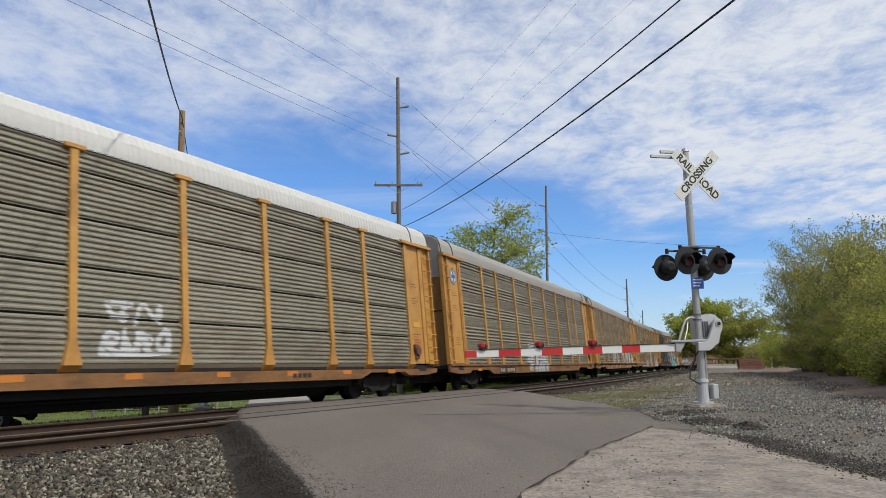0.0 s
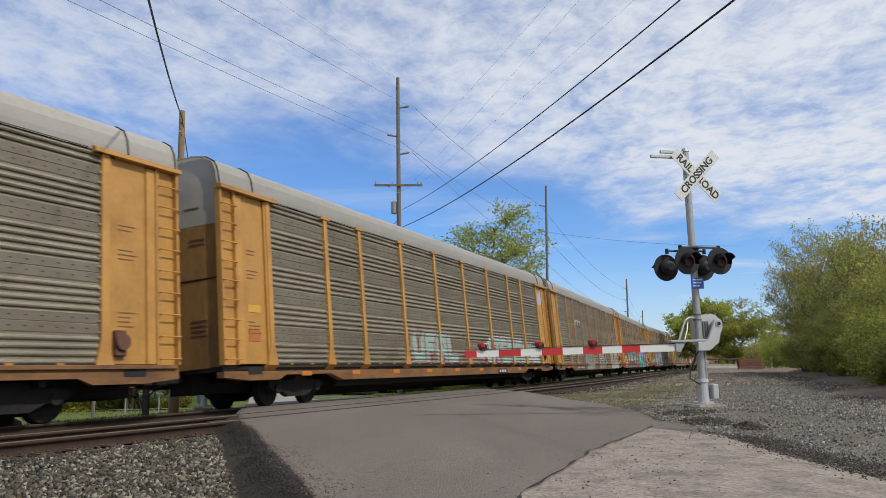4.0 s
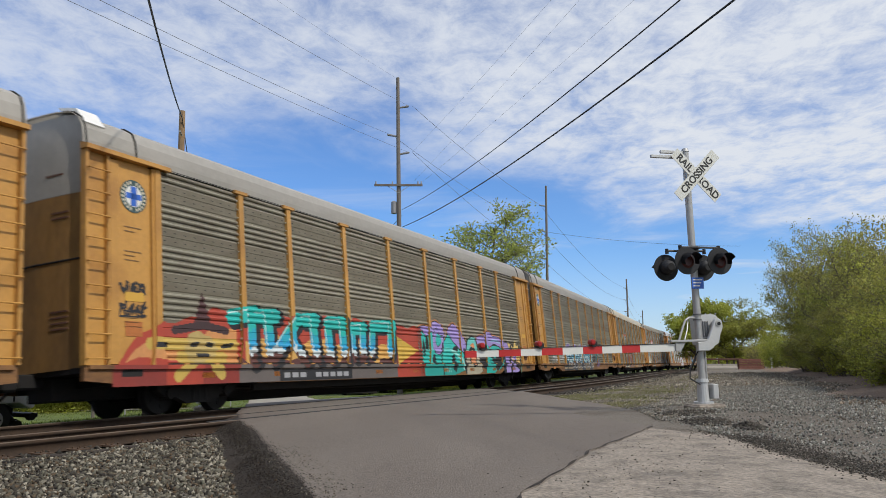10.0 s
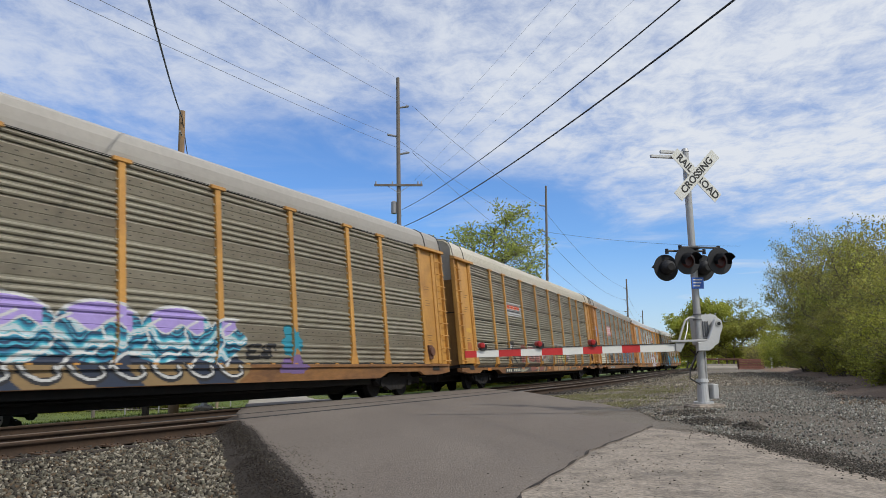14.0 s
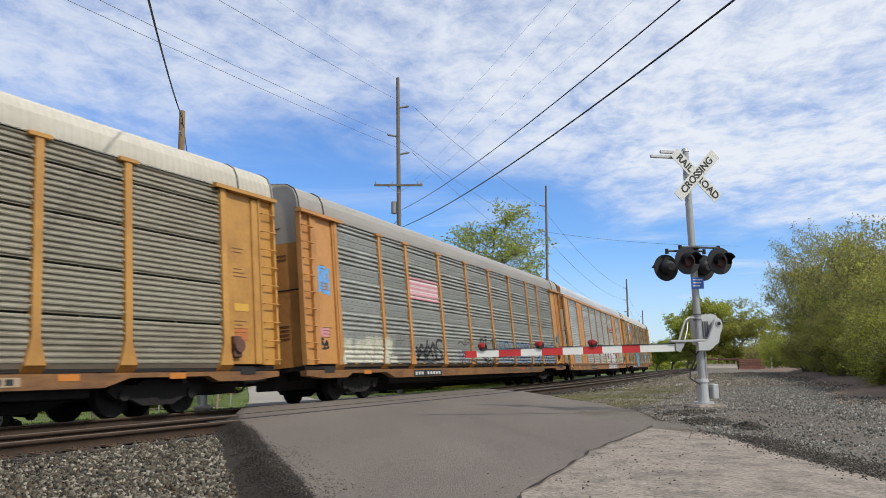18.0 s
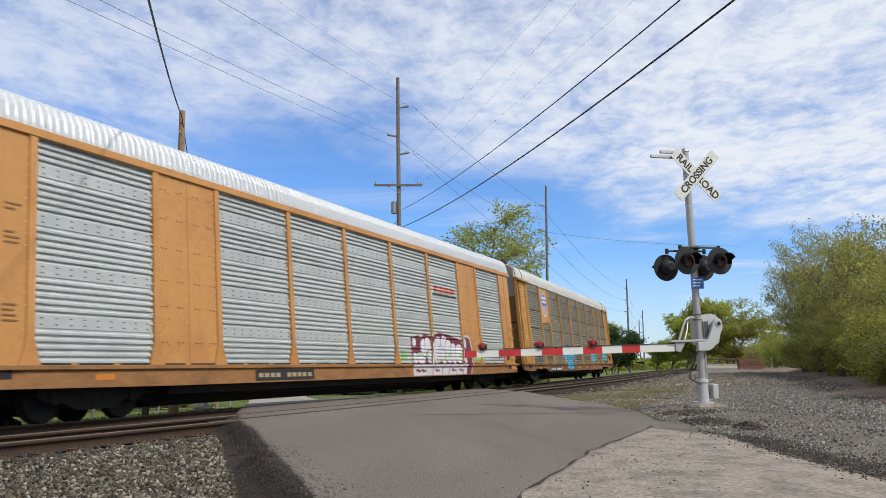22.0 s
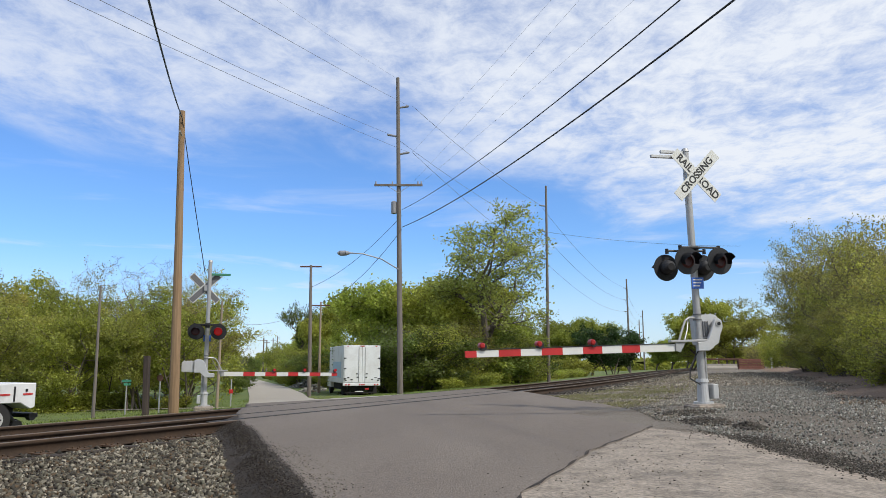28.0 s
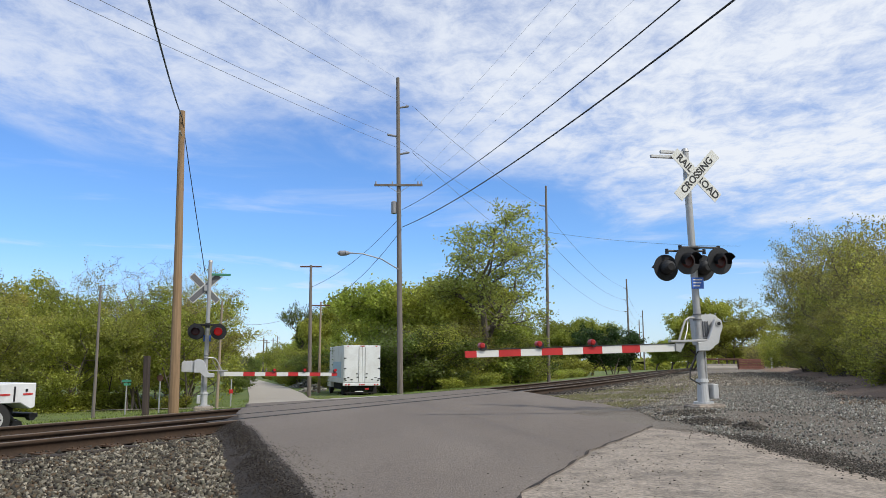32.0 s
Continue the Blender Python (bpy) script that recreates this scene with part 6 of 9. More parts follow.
for a, d, t in ((-0.262, 92, 2.2), (-0.270, 72, 2.0), (-0.268, 120, 3.4), (-0.278, 60, 1.6), (-0.262, 170, 4.6), (-0.256, 230, 5.0)):
    plant("thicket", a * d, d, t, rs.uniform(0, 6), 1.3)
for s_ in np.arange(46, 96, 1.6):
    x, y, _ = line(s_, -7.4 + rs.uniform(-0.9, 0.7))
    if x > 0.4:
        plant("scrub", x, y, rs.uniform(0.8, 1.5), rs.uniform(0, 6), 1.5)
plant("tall", 0.060 * 63, 63, 15.4, 0.8, 1.15)
for a in np.arange(-0.05, 0.26, 0.022):
    d = 56 + 60 * max(a, 0) + rs.uniform(-2, 4)
    s_, l_ = on_line(a * d, d)
    if l_[0] < -8:
        plant("scrub", a * d, d, rs.uniform(1.4, 2.4), rs.uniform(0, 6), 1.3)
for a, d, t, k in ((0.125, 118, 8.5, "wood_c"), (0.15, 122, 9.2, "broad"), (0.175, 120, 9.6, "broad"), (0.195, 126, 8.8, "broad"), (0.218, 112, 7.6, "dark"), (0.228, 116, 6.6, "dark"), (0.245, 170, 6.0, "broad"), (0.28, 190, 8.0, "broad"), (0.30, 185, 8.6, "broad"), (0.32, 180, 8.0, "broad")):
    plant(k, a * d, d, t, rs.uniform(0, 6), 1.1)
for a in np.arange(-0.06, 0.24, 0.015):
    d = 60 + 60 * max(a, 0) + rs.uniform(-2, 2)
    if on_line(a * d, d)[1][0] < -7:
        plant("scrub", a * d, d, rs.uniform(1.7, 2.9), rs.uniform(0, 6), 1.5)
# trees and bushes along the gravel
for i, s_ in enumerate(np.arange(19, 66, 2.0)):
    g = min(max((s_ - 22) / 26, 0), 1)
    for l_, lo, hi in ((16.4, 2.2 + 0.8 * g, 3.4 + 1.0 * g), (18.2, 3.6 + 2.0 * g, 4.8 + 2.2 * g), (20.6, 5.0 + 3.0 * g, 6.0 + 3.6 * g)):
        x, y, _ = line(s_ + rs.uniform(-0.8, 0.8), l_ + rs.uniform(-0.5, 0.7))
        k = rs.choice(["bush_a", "bush_b", "bush_c"], p=[0.45, 0.4, 0.15]) if l_ > 17 else rs.choice(["bush_a", "bush_b", "bush_c"], p=[0.45, 0.3, 0.25])
        plant(k, x, y, rs.uniform(lo, hi), rs.uniform(0, 6.3), rs.uniform(0.85, 1.1))
for a, d, t, k, f in ((0.507, 60, 12.6, "wood_b", 0.72), (0.528, 56, 11.6, "wood_a", 0.8), (0.545, 50, 10.4, "wood_b", 0.9), (0.57, 44, 9.2, "bush_b", 1.0), (0.60, 40, 8.6, "wood_b", 0.9), (0.480, 66, 5.0, "bush_b", 0.8),
                      (0.318, 112, 9.6, "wood_a", 1.3), (0.345, 110, 10.8, "broad", 0.9), (0.372, 108, 10.6, "wood_a", 1.3), (0.395, 112, 9.4, "wood_c", 1.3), (0.415, 104, 5.2, "bush_b", 1.3), (0.44, 92, 4.2, "bush_c", 1.0), (0.455, 80, 4.0, "bush_c", 1.2),
                      (0.512, 60, 12.4, "wood_b", 0.70), (0.525, 57, 11.9, "wood_b", 0.85), (0.500, 63, 8.2, "bush_b", 0.6)):
    plant(k, a * d, d, t, rs.uniform(0, 6), f)


for a in np.arange(0.10, 0.30, 0.014):
    d = rs.uniform(96, 130)
    if on_line(a * d, d)[1][0] < -9:
        plant(rs.choice(["bush_a", "bush_c", "scrub"]), a * d, d, rs.uniform(2.6, 4.6), rs.uniform(0, 6), 1.5)


def distant_woods():
    """The low tree line at the horizon: many leaf clumps."""
    r = np.random.RandomState(77)
    n = 60000
    az = r.uniform(-1.3, 1.3, n)
    d = r.uniform(230, 330, n)
    top = 7 + 3.5 * np.sin(az * 23) + 2.0 * np.sin(az * 61 + 1)
    top = np.where((az > -0.275) & (az < -0.195), 3.2 + 0.3 * top, top)
    z = r.uniform(0, 1, n) ** 0.8 * top - 1.9
    keep = ~((az > -0.262) & (az < -0.240))
    c = np.stack([np.sin(az) * d, np.cos(az) * d, z], 1)[keep]
    q = r.normal(size=(len(c), 4, 3)) * np.array([0.75, 0.75, 0.5])
    ob = arrays("distant_woods", (c[:, None] + q).reshape(-1, 3), np.arange(4 * len(c)).reshape(-1, 4), M["leaf_green"])
    tagged(ob, "far line of green woods at the horizon", "woods", kind="stuff")


distant_woods()


# ---- ballast stones, grass and weeds ----
def inside(x, y, poly):
    c = np.zeros(len(x), bool)
    n = len(poly)
    for i in range(n):
        x0, y0 = poly[i]
        x1, y1 = poly[(i + 1) % n]
        hit = ((y0 > y) != (y1 > y)) & (x < (x1 - x0) * (y - y0) / (y1 - y0 + 1e-12) + x0)
        c ^= hit
    return c


ROAD_POLY = [(x - 0.44, y) for x, y in EDGE_L] + EDGE_R[::-1]
OLD_POLY = old_l + old_r[::-1]
ROCK = np.array([(-1, -1, -0.6), (1, -0.8, -0.6), (0.9, 1, -0.6), (-0.8, 0.9, -0.6), (-0.7, -0.8, 0.6), (0.75, -0.6, 0.7), (0.6, 0.7, 0.5), (-0.6, 0.7, 0.65)])
ROCK_F = np.array([(0, 3, 2, 1), (4, 5, 6, 7), (0, 1, 5, 4), (1, 2, 6, 5), (2, 3, 7, 6), (3, 0, 4, 7)])


def stones(name, label, s0, s1, l0, l1, n, lo, hi, seed, mat, lift=0.3, bare=0):
    r = np.random.RandomState(seed)
    s, l = r.uniform(s0, s1, n), r.uniform(l0, l1, n)
    h = np.interp(s, S, HEAD)
    x, y = np.interp(s, S, LX) + l * np.cos(h), np.interp(s, S, LY) - l * np.sin(h)
    ok = ~inside(x, y, ROAD_POLY) & ~inside(x, y, OLD_POLY)
    if bare:
        ok &= wobble(x, y, 0.9) + 0.6 * wobble(y, x, 2.1) + 0.5 * r.normal(size=len(x)) > -bare
    x, y = x[ok], y[ok]
    n = len(x)
    z = height(x, y)
    size = r.uniform(lo, hi, (n, 1, 1)) * r.uniform(0.45, 1.4, (n, 1, 3)) * 0.5
    v = ROCK[None] * (1 + 0.30 * r.normal(size=(n, 8, 3)))
    v = v * size
    q = r.normal(size=(n, 4))
    q /= np.linalg.norm(q, axis=1)[:, None]
    w, a, b, c = q.T
    R = np.stack([1 - 2 * (b * b + c * c), 2 * (a * b - c * w), 2 * (a * c + b * w), 2 * (a * b + c * w), 1 - 2 * (a * a + c * c), 2 * (b * c - a * w), 2 * (a * c - b * w), 2 * (b * c + a * w), 1 - 2 * (a * a + b * b)], 1).reshape(n, 3, 3)
    v = np.einsum("nij,nkj->nki", R, v)
    v += np.stack([x, y, z + size[:, 0, 0] * lift], 1)[:, None]
    f = (ROCK_F[None] + 8 * np.arange(n)[:, None, None]).reshape(-1, 4)
    return tagged(arrays(name, v.reshape(-1, 3), f, M[mat]), label, "ballast", kind="stuff")


stones("ballast_stones", "loose grey and brown crushed ballast stones", -3.0, 11.5, 5.12, 10.8, 82000, 0.014, 0.047, 1, "stone", 0.42)
stones("track_stones", "dark ballast between the rails, shade put into its colour", -6.0, 10.5, -2.6, 5.0, 12000, 0.03, 0.07, 2, "stone_dark", 0.2)
stones("gravel_stones", "mixed grey gravel on the verge", 10.5, 30.0, 5.4, 11.4, 42000, 0.009, 0.032, 3, "stone_brown", 0.4, 0.1)
stones("gravel_stones", "blue-grey gravel on the verge", 10.5, 30.0, 10.2, 16.6, 50000, 0.009, 0.032, 7, "stone_blue", 0.45, 0.35)
stones("gravel_stones", "mixed grey gravel on the verge", 30.0, 75.0, 5.2, 15.6, 26000, 0.025, 0.07, 4, "stone_brown", 0.4, 0.25)
stones("ballast_stones", "loose grey and brown crushed ballast stones", 26.0, 90.0, -2.4, 6.4, 14000, 0.03, 0.08, 5, "stone_dark", 0.2)
stones("gravel_stones", "mixed grey gravel on the verge", 3.5, 10.8, 11.4, 18.5, 22000, 0.008, 0.03, 6, "stone_blue", 0.45, 0.3)

stones("soil_debris", "soil clods and dead twigs under the bushes", 17.0, 62.0, 13.9, 17.5, 9000, 0.012, 0.055, 8, "litter", 1.4, 0.2)


def loose(name, label, n, spread, lo, hi, seed, mat, edge, dz):
    """Crumbs and pebbles strewn along an edge line of the road."""
    r = np.random.RandomState(seed)
    pts = np.array(edge, float)
    d = np.concatenate([[0], np.cumsum(np.hypot(*np.diff(pts, axis=0).T))])
    t = r.uniform(0, d[-1], n)
    off = r.normal(size=n) * spread[1] + spread[0]
    x, y = np.interp(t, d, pts[:, 0]) + off, np.interp(t, d, pts[:, 1]) + r.normal(size=n) * 0.05
    z = road_z(x, y) if dz is None else np.maximum(height(x, y), 0) * 0 + np.where(off > 0, road_z(x, y), height(x, y) * np.clip(-off / 0.46, 0, 1) ** 1.4 + road_z(x, y) * (1 - np.clip(-off / 0.46, 0, 1) ** 1.4) + 0.012)
    size = r.uniform(lo, hi, (n, 1, 1)) * r.uniform(0.6, 1.3, (n, 1, 3)) * 0.5
    v = ROCK[None] * (1 + 0.3 * r.normal(size=(n, 8, 3))) * size
    a = r.uniform(0, 6.3, n)
    c, s_ = np.cos(a)[:, None], np.sin(a)[:, None]
    v = np.stack([v[..., 0] * c - v[..., 1] * s_, v[..., 0] * s_ + v[..., 1] * c, v[..., 2]], -1)
    v += np.stack([x, y, z + size[:, 0, 0] * 0.3], 1)[:, None]
    f = (ROCK_F[None] + 8 * np.arange(n)[:, None, None]).reshape(-1, 4)
    return tagged(arrays(name, v.reshape(-1, 3), f, M[mat]), label, "gravel", kind="stuff")


loose("asphalt_crumbs", "black crumbs along the broken asphalt edge", 15000, (-0.24, 0.12), 0.003, 0.012, 21, "crumb", EDGE_L[:7], 1)
loose("loose_pebbles", "pale pebbles strewn on the road edge", 900, (0.12, 0.14), 0.005, 0.014, 22, "stone", EDGE_L[:5], None)
loose("loose_pebbles", "pale pebbles strewn on the old road", 700, (0.6, 0.5), 0.005, 0.014, 23, "stone", EDGE_R[:4], None)
loose("dark_soil_clods", "dark soil clods at the edge of the old road", 7000, (0.30, 0.20), 0.004, 0.018, 24, "clod", old_r[2:], None)


def heap(x, y, rx, ry, tall, n, seed, label):
    """A low untidy heap of soil clods."""
    r = np.random.RandomState(seed)
    a, q = r.uniform(0, 6.283, n), np.sqrt(r.uniform(0, 1, n))
    px, py = x + rx * q * np.cos(a), y + ry * q * np.sin(a)
    top = tall * (1 - q) * (0.6 + 0.4 * wobble(px, py, 6))
    z = height(px, py) + top * r.uniform(0.2, 1.0, n)
    v = ROCK[None] * (1 + 0.35 * r.normal(size=(n, 8, 3))) * r.uniform(0.008, 0.030, (n, 1, 1))
    v += np.stack([px, py, z], 1)[:, None]
    f = (ROCK_F[None] + 8 * np.arange(n)[:, None, None]).reshape(-1, 4)
    return tagged(arrays("soil_heap", v.reshape(-1, 3), f, M["clod"]), label, "soil heap", kind="stuff")


heap(4.58, 11.5, 0.22, 0.30, 0.15, 700, 31, "small heap of dark soil clods beside the road")
heap(4.2, 12.3, 0.40, 0.5, 0.05, 420, 32, "thin scatter of dark soil clods beside the road")
heap(4.3, 13.6, 0.55, 0.35, 0.05, 380, 33, "thin scatter of dark soil clods by the signal footing")


def rubble(x, y, rx, ry, tall, n, seed, label):
    """A spill of broken pale concrete and stone."""
    r = np.random.RandomState(seed)
    a, q = r.uniform(0, 6.283, n), np.sqrt(r.uniform(0, 1, n))
    px, py = x + rx * q * np.cos(a), y + ry * q * np.sin(a)
    z = height(px, py) + tall * (1 - q) * r.uniform(0.2, 1.0, n)
    v = ROCK[None] * (1 + 0.35 * r.normal(size=(n, 8, 3))) * r.uniform(0.05, 0.22, (n, 1, 1))
    v += np.stack([px, py, z], 1)[:, None]
    f = (ROCK_F[None] + 8 * np.arange(n)[:, None, None]).reshape(-1, 4)
    return tagged(arrays("rubble_heap", v.reshape(-1, 3), f, M["stone_blue"]), label, "rubble heap", kind="stuff")


rubble(-14.0, 78.0, 1.5, 3.0, 0.9, 160, 41, "pale broken concrete heaped beside the far road")
rubble(-11.2, 66.0, 0.9, 4.0, 0.5, 150, 42, "grey broken stone spilled beside the far road")


def blades(name, label, n, place, tall, seed, mat="blade"):
    r = np.random.RandomState(seed)
    x, y = place(r, n)
    ok = ~inside(x, y, ROAD_POLY) & ~inside(x, y, OLD_POLY)
    x, y = x[ok], y[ok]
    n = len(x)
    z = height(x, y) - 0.02
    az = r.uniform(0, 6.283, n)
    hgt = tall * r.uniform(0.4, 1.3, n)
    wd = 0.012 + 0.02 * r.rand(n)
    lean = hgt * r.uniform(-0.5, 0.5, n)
    a = np.stack([x - np.cos(az) * wd, y - np.sin(az) * wd, z], 1)
    b = np.stack([x + np.cos(az) * wd, y + np.sin(az) * wd, z], 1)
    c = np.stack([x + np.sin(az) * lean, y + np.cos(az) * lean, z + hgt], 1)
    v = np.stack([a, b, c], 1).reshape(-1, 3)
    return tagged(arrays(name, v, np.arange(3 * n).reshape(-1, 3), M[mat]), label, "grass", kind="stuff")


def verge(r, n):
    s, l = r.uniform(-2, 60, n), -4.7 - 14 * r.uniform(0, 1, n) ** 1.5
    h = np.interp(s, S, HEAD)
    x, y = np.interp(s, S, LX) + l * np.cos(h), np.interp(s, S, LY) - l * np.sin(h)
    keep = ~inside(x, y, far_l[:4] + far_r[:4][::-1])
    return x[keep], y[keep]


def weeds(r, n):
    k = 90
    cs, cl = np.concatenate([r.uniform(15, 34, 60), r.uniform(34, 62, 30)]), r.uniform(6.2, 9.6, k)
    i = r.randint(0, k, n)
    s, l = cs[i] + r.normal(size=n) * 0.5, cl[i] + r.normal(size=n) * 0.35
    h = np.interp(s, S, HEAD)
    return np.interp(s, S, LX) + l * np.cos(h), np.interp(s, S, LY) - l * np.sin(h)


blades("verge_grass", "green grass on the verge beyond the tracks", 34000, verge, 0.075, 11)
blades("gravel_weeds", "yellowish weeds growing through the gravel", 30000, weeds, 0.05, 12, "weed")


# ---- spray paint, plates and emblems on the cars ----
INK = {}


def ink(color, rough=0.55):
    key = tuple(color)
    if key not in INK:
        INK[key] = material("sprayed_paint", color, rough, 0, 16, 0.10, 1.6, [c * 0.62 + 0.02 for c in color], 0.5, 0.02)
    return INK[key]


class Canvas:
    """A field of small cells that lies on the ribs, posts and sill of one car side; each cell takes one colour."""

    def __init__(self, kind, x0, x1, z0, z1, dx=0.021):
        self.kind = kind
        self.xe = np.linspace(x0, x1, max(2, int((x1 - x0) / dx) + 1))
        zs = sorted({round(z, 4) for _, z in profile(kind) if z0 < z < z1} | {z0, z1} | {b for b in (0.9, 0.985) if z0 < b < z1})
        ze = [zs[0]]
        for z in zs[1:]:
            k = max(1, int(np.ceil((z - ze[-1]) / 0.027)))
            a = ze[-1]
            ze += [a + (z - a) * (i + 1) / k for i in range(k)]
        self.ze = np.array(ze)
        self.x, self.z = np.meshgrid((self.xe[1:] + self.xe[:-1]) / 2, (self.ze[1:] + self.ze[:-1]) / 2)
        self.c = np.full(self.x.shape, -1)
        self.colors = []

    def put(self, mask, color):
        if color not in self.colors:
            self.colors.append(color)
        self.c[mask] = self.colors.index(color)

    def stroke(self, pts, w, color, only=None):
        m = np.zeros(self.x.shape, bool)
        for (ax, az), (bx, bz) in zip(pts[:-1], pts[1:]):
            dx, dz = bx - ax, bz - az
            t = np.clip(((self.x - ax) * dx + (self.z - az) * dz) / (dx * dx + dz * dz + 1e-9), 0, 1)
            m |= np.hypot(self.x - ax - t * dx, self.z - az - t * dz) < w
        if only is not None:
            m &= only
        self.put(m, color)
        return m

    def blob(self, cx, cz, rx, rz, color, seed=0, ragged=0.15):
        a = np.arctan2((self.z - cz) / rz, (self.x - cx) / rx)
        r = np.hypot((self.x - cx) / rx, (self.z - cz) / rz)
        e = 1 + ragged * (np.sin(3 * a + seed) + 0.6 * np.sin(5 * a + 2.1 * seed) + 0.5 * np.sin(8 * a + 0.7 * seed)) / 1.5
        m = r < e
        self.put(m, color)
        return m

    def rect(self, x0, x1, z0, z1, color):
        self.put((self.x > x0) & (self.x < x1) & (self.z > z0) & (self.z < z1), color)

    def poly(self, pts, color, soft=0):
        """Fills a closed outline, its corners rounded."""
        pts = rounded(list(pts) + [pts[0]], soft) if soft else list(pts)
        m = inside(self.x.ravel(), self.z.ravel(), pts).reshape(self.x.shape)
        self.put(m, color)
        return m

    def wear(self, amount, seed=0):
        """Knocks holes of bare metal in the paint."""
        n = np.sin(self.x * 13 + seed) * np.sin(self.z * 17 + seed * 2) + np.sin(self.x * 29 - self.z * 23) * 0.7 + np.random.RandomState(seed).normal(size=self.x.shape) * 0.6
        self.c[n > 2.2 - 2.2 * amount] = -1

    def lay(self, car, name, label, lift=0.0):
        posts = PLAN if self.kind != "smooth" else PLAN_SMOOTH
        prof = profile(self.kind)
        pz, pd = [q[1] for q in prof], [q[0] for q in prof]
        made = None
        xs, zs = self.xe, self.ze
        foot = np.interp(self.z, [1.0, 1.45, 1.46], [0.20, 0.085, 0.085])
        onpost = np.zeros(self.x.shape, bool)
        for q in posts:
            onpost |= np.abs(self.x - q) < foot
        solid = np.zeros(self.x.shape, bool)
        if self.kind == "smooth":
            solid = (np.abs(np.abs(self.x) - 7.82) < 0.93)
        ends = np.abs(self.x) > 11.55
        onsill = self.z < 0.985
        for i, col in enumerate(self.colors):
            r, cidx = np.nonzero(self.c == i)
            if not len(r):
                continue
            def depth(ze):
                d = -PANEL_Y + np.interp(ze, pz, pd) - 0.005
                p = onpost[r, cidx]
                d = np.where(p, -POST_Y - 0.005, d)
                d = np.where(solid[r, cidx] & ~p, -PANEL_Y - 0.062, d)
                d = np.where(ends[r, cidx], -1.515 if self.kind == "smooth" else -1.462, d)
                s = onsill[r, cidx]
                lip = self.z[r, cidx] > 0.9
                if car.name in UNDER:
                    return np.where(s, np.where(self.z[r, cidx] > 0.835, -1.335 - (ze - 0.835) * 0.72 - 0.012, -1.506), d)
                return np.where(s, np.where(lip, -1.566, -1.506), d)
            z0, z1 = zs[r], zs[r + 1]
            y0, y1 = depth(z0) - lift, depth(z1) - lift
            x0, x1 = xs[cidx] * LONG, xs[cidx + 1] * LONG
            v = np.stack([np.stack([x0, y0, z0], 1), np.stack([x1, y0, z0], 1), np.stack([x1, y1, z1], 1), np.stack([x0, y1, z1], 1)], 1)
            ob = arrays(name if made is None else "paint_layer", v.reshape(-1, 3), np.arange(4 * len(r)).reshape(-1, 4), ink(col), car if made is None else made)
            ob["kind"] = "stuff"
            if made is None:
                made = ob
                ob["label"] = label
        return made


GLYPHS = [[(0, 0), (0, 1), (0.8, 0.95), (0.75, 0.5), (0.1, 0.5), (0.9, 0)], [(0.9, 0.9), (0.2, 1), (0, 0.6), (0.9, 0.4), (0.8, 0), (0, 0.1)], [(0, 1), (0.1, 0), (0.85, 0.05), (0.9, 1)],
          [(0, 0), (0.45, 1), (0.95, 0), (0.75, 0.4), (0.2, 0.4)], [(0.9, 1), (0, 0.95), (0.05, 0.5), (0.7, 0.5), (0.05, 0.5), (0, 0), (0.9, 0.05)], [(0, 0), (0.05, 1), (0.85, 0.1), (0.9, 1)],
          [(0, 1), (0.95, 0.95), (0.5, 0.95), (0.45, 0)], [(0.05, 1), (0, 0), (0.5, 0.55), (0.9, 1), (0.45, 0.5), (0.95, 0)], [(0.5, 1), (0, 0.55), (0.45, 0), (0.95, 0.45), (0.5, 1)]]


def rounded(pts, k):
    for _ in range(k):
        q = [pts[0]]
        for (ax, az), (bx, bz) in zip(pts[:-1], pts[1:]):
            q += [(0.75 * ax + 0.25 * bx, 0.75 * az + 0.25 * bz), (0.25 * ax + 0.75 * bx, 0.25 * az + 0.75 * bz)]
        pts = q + [pts[-1]]
    return pts


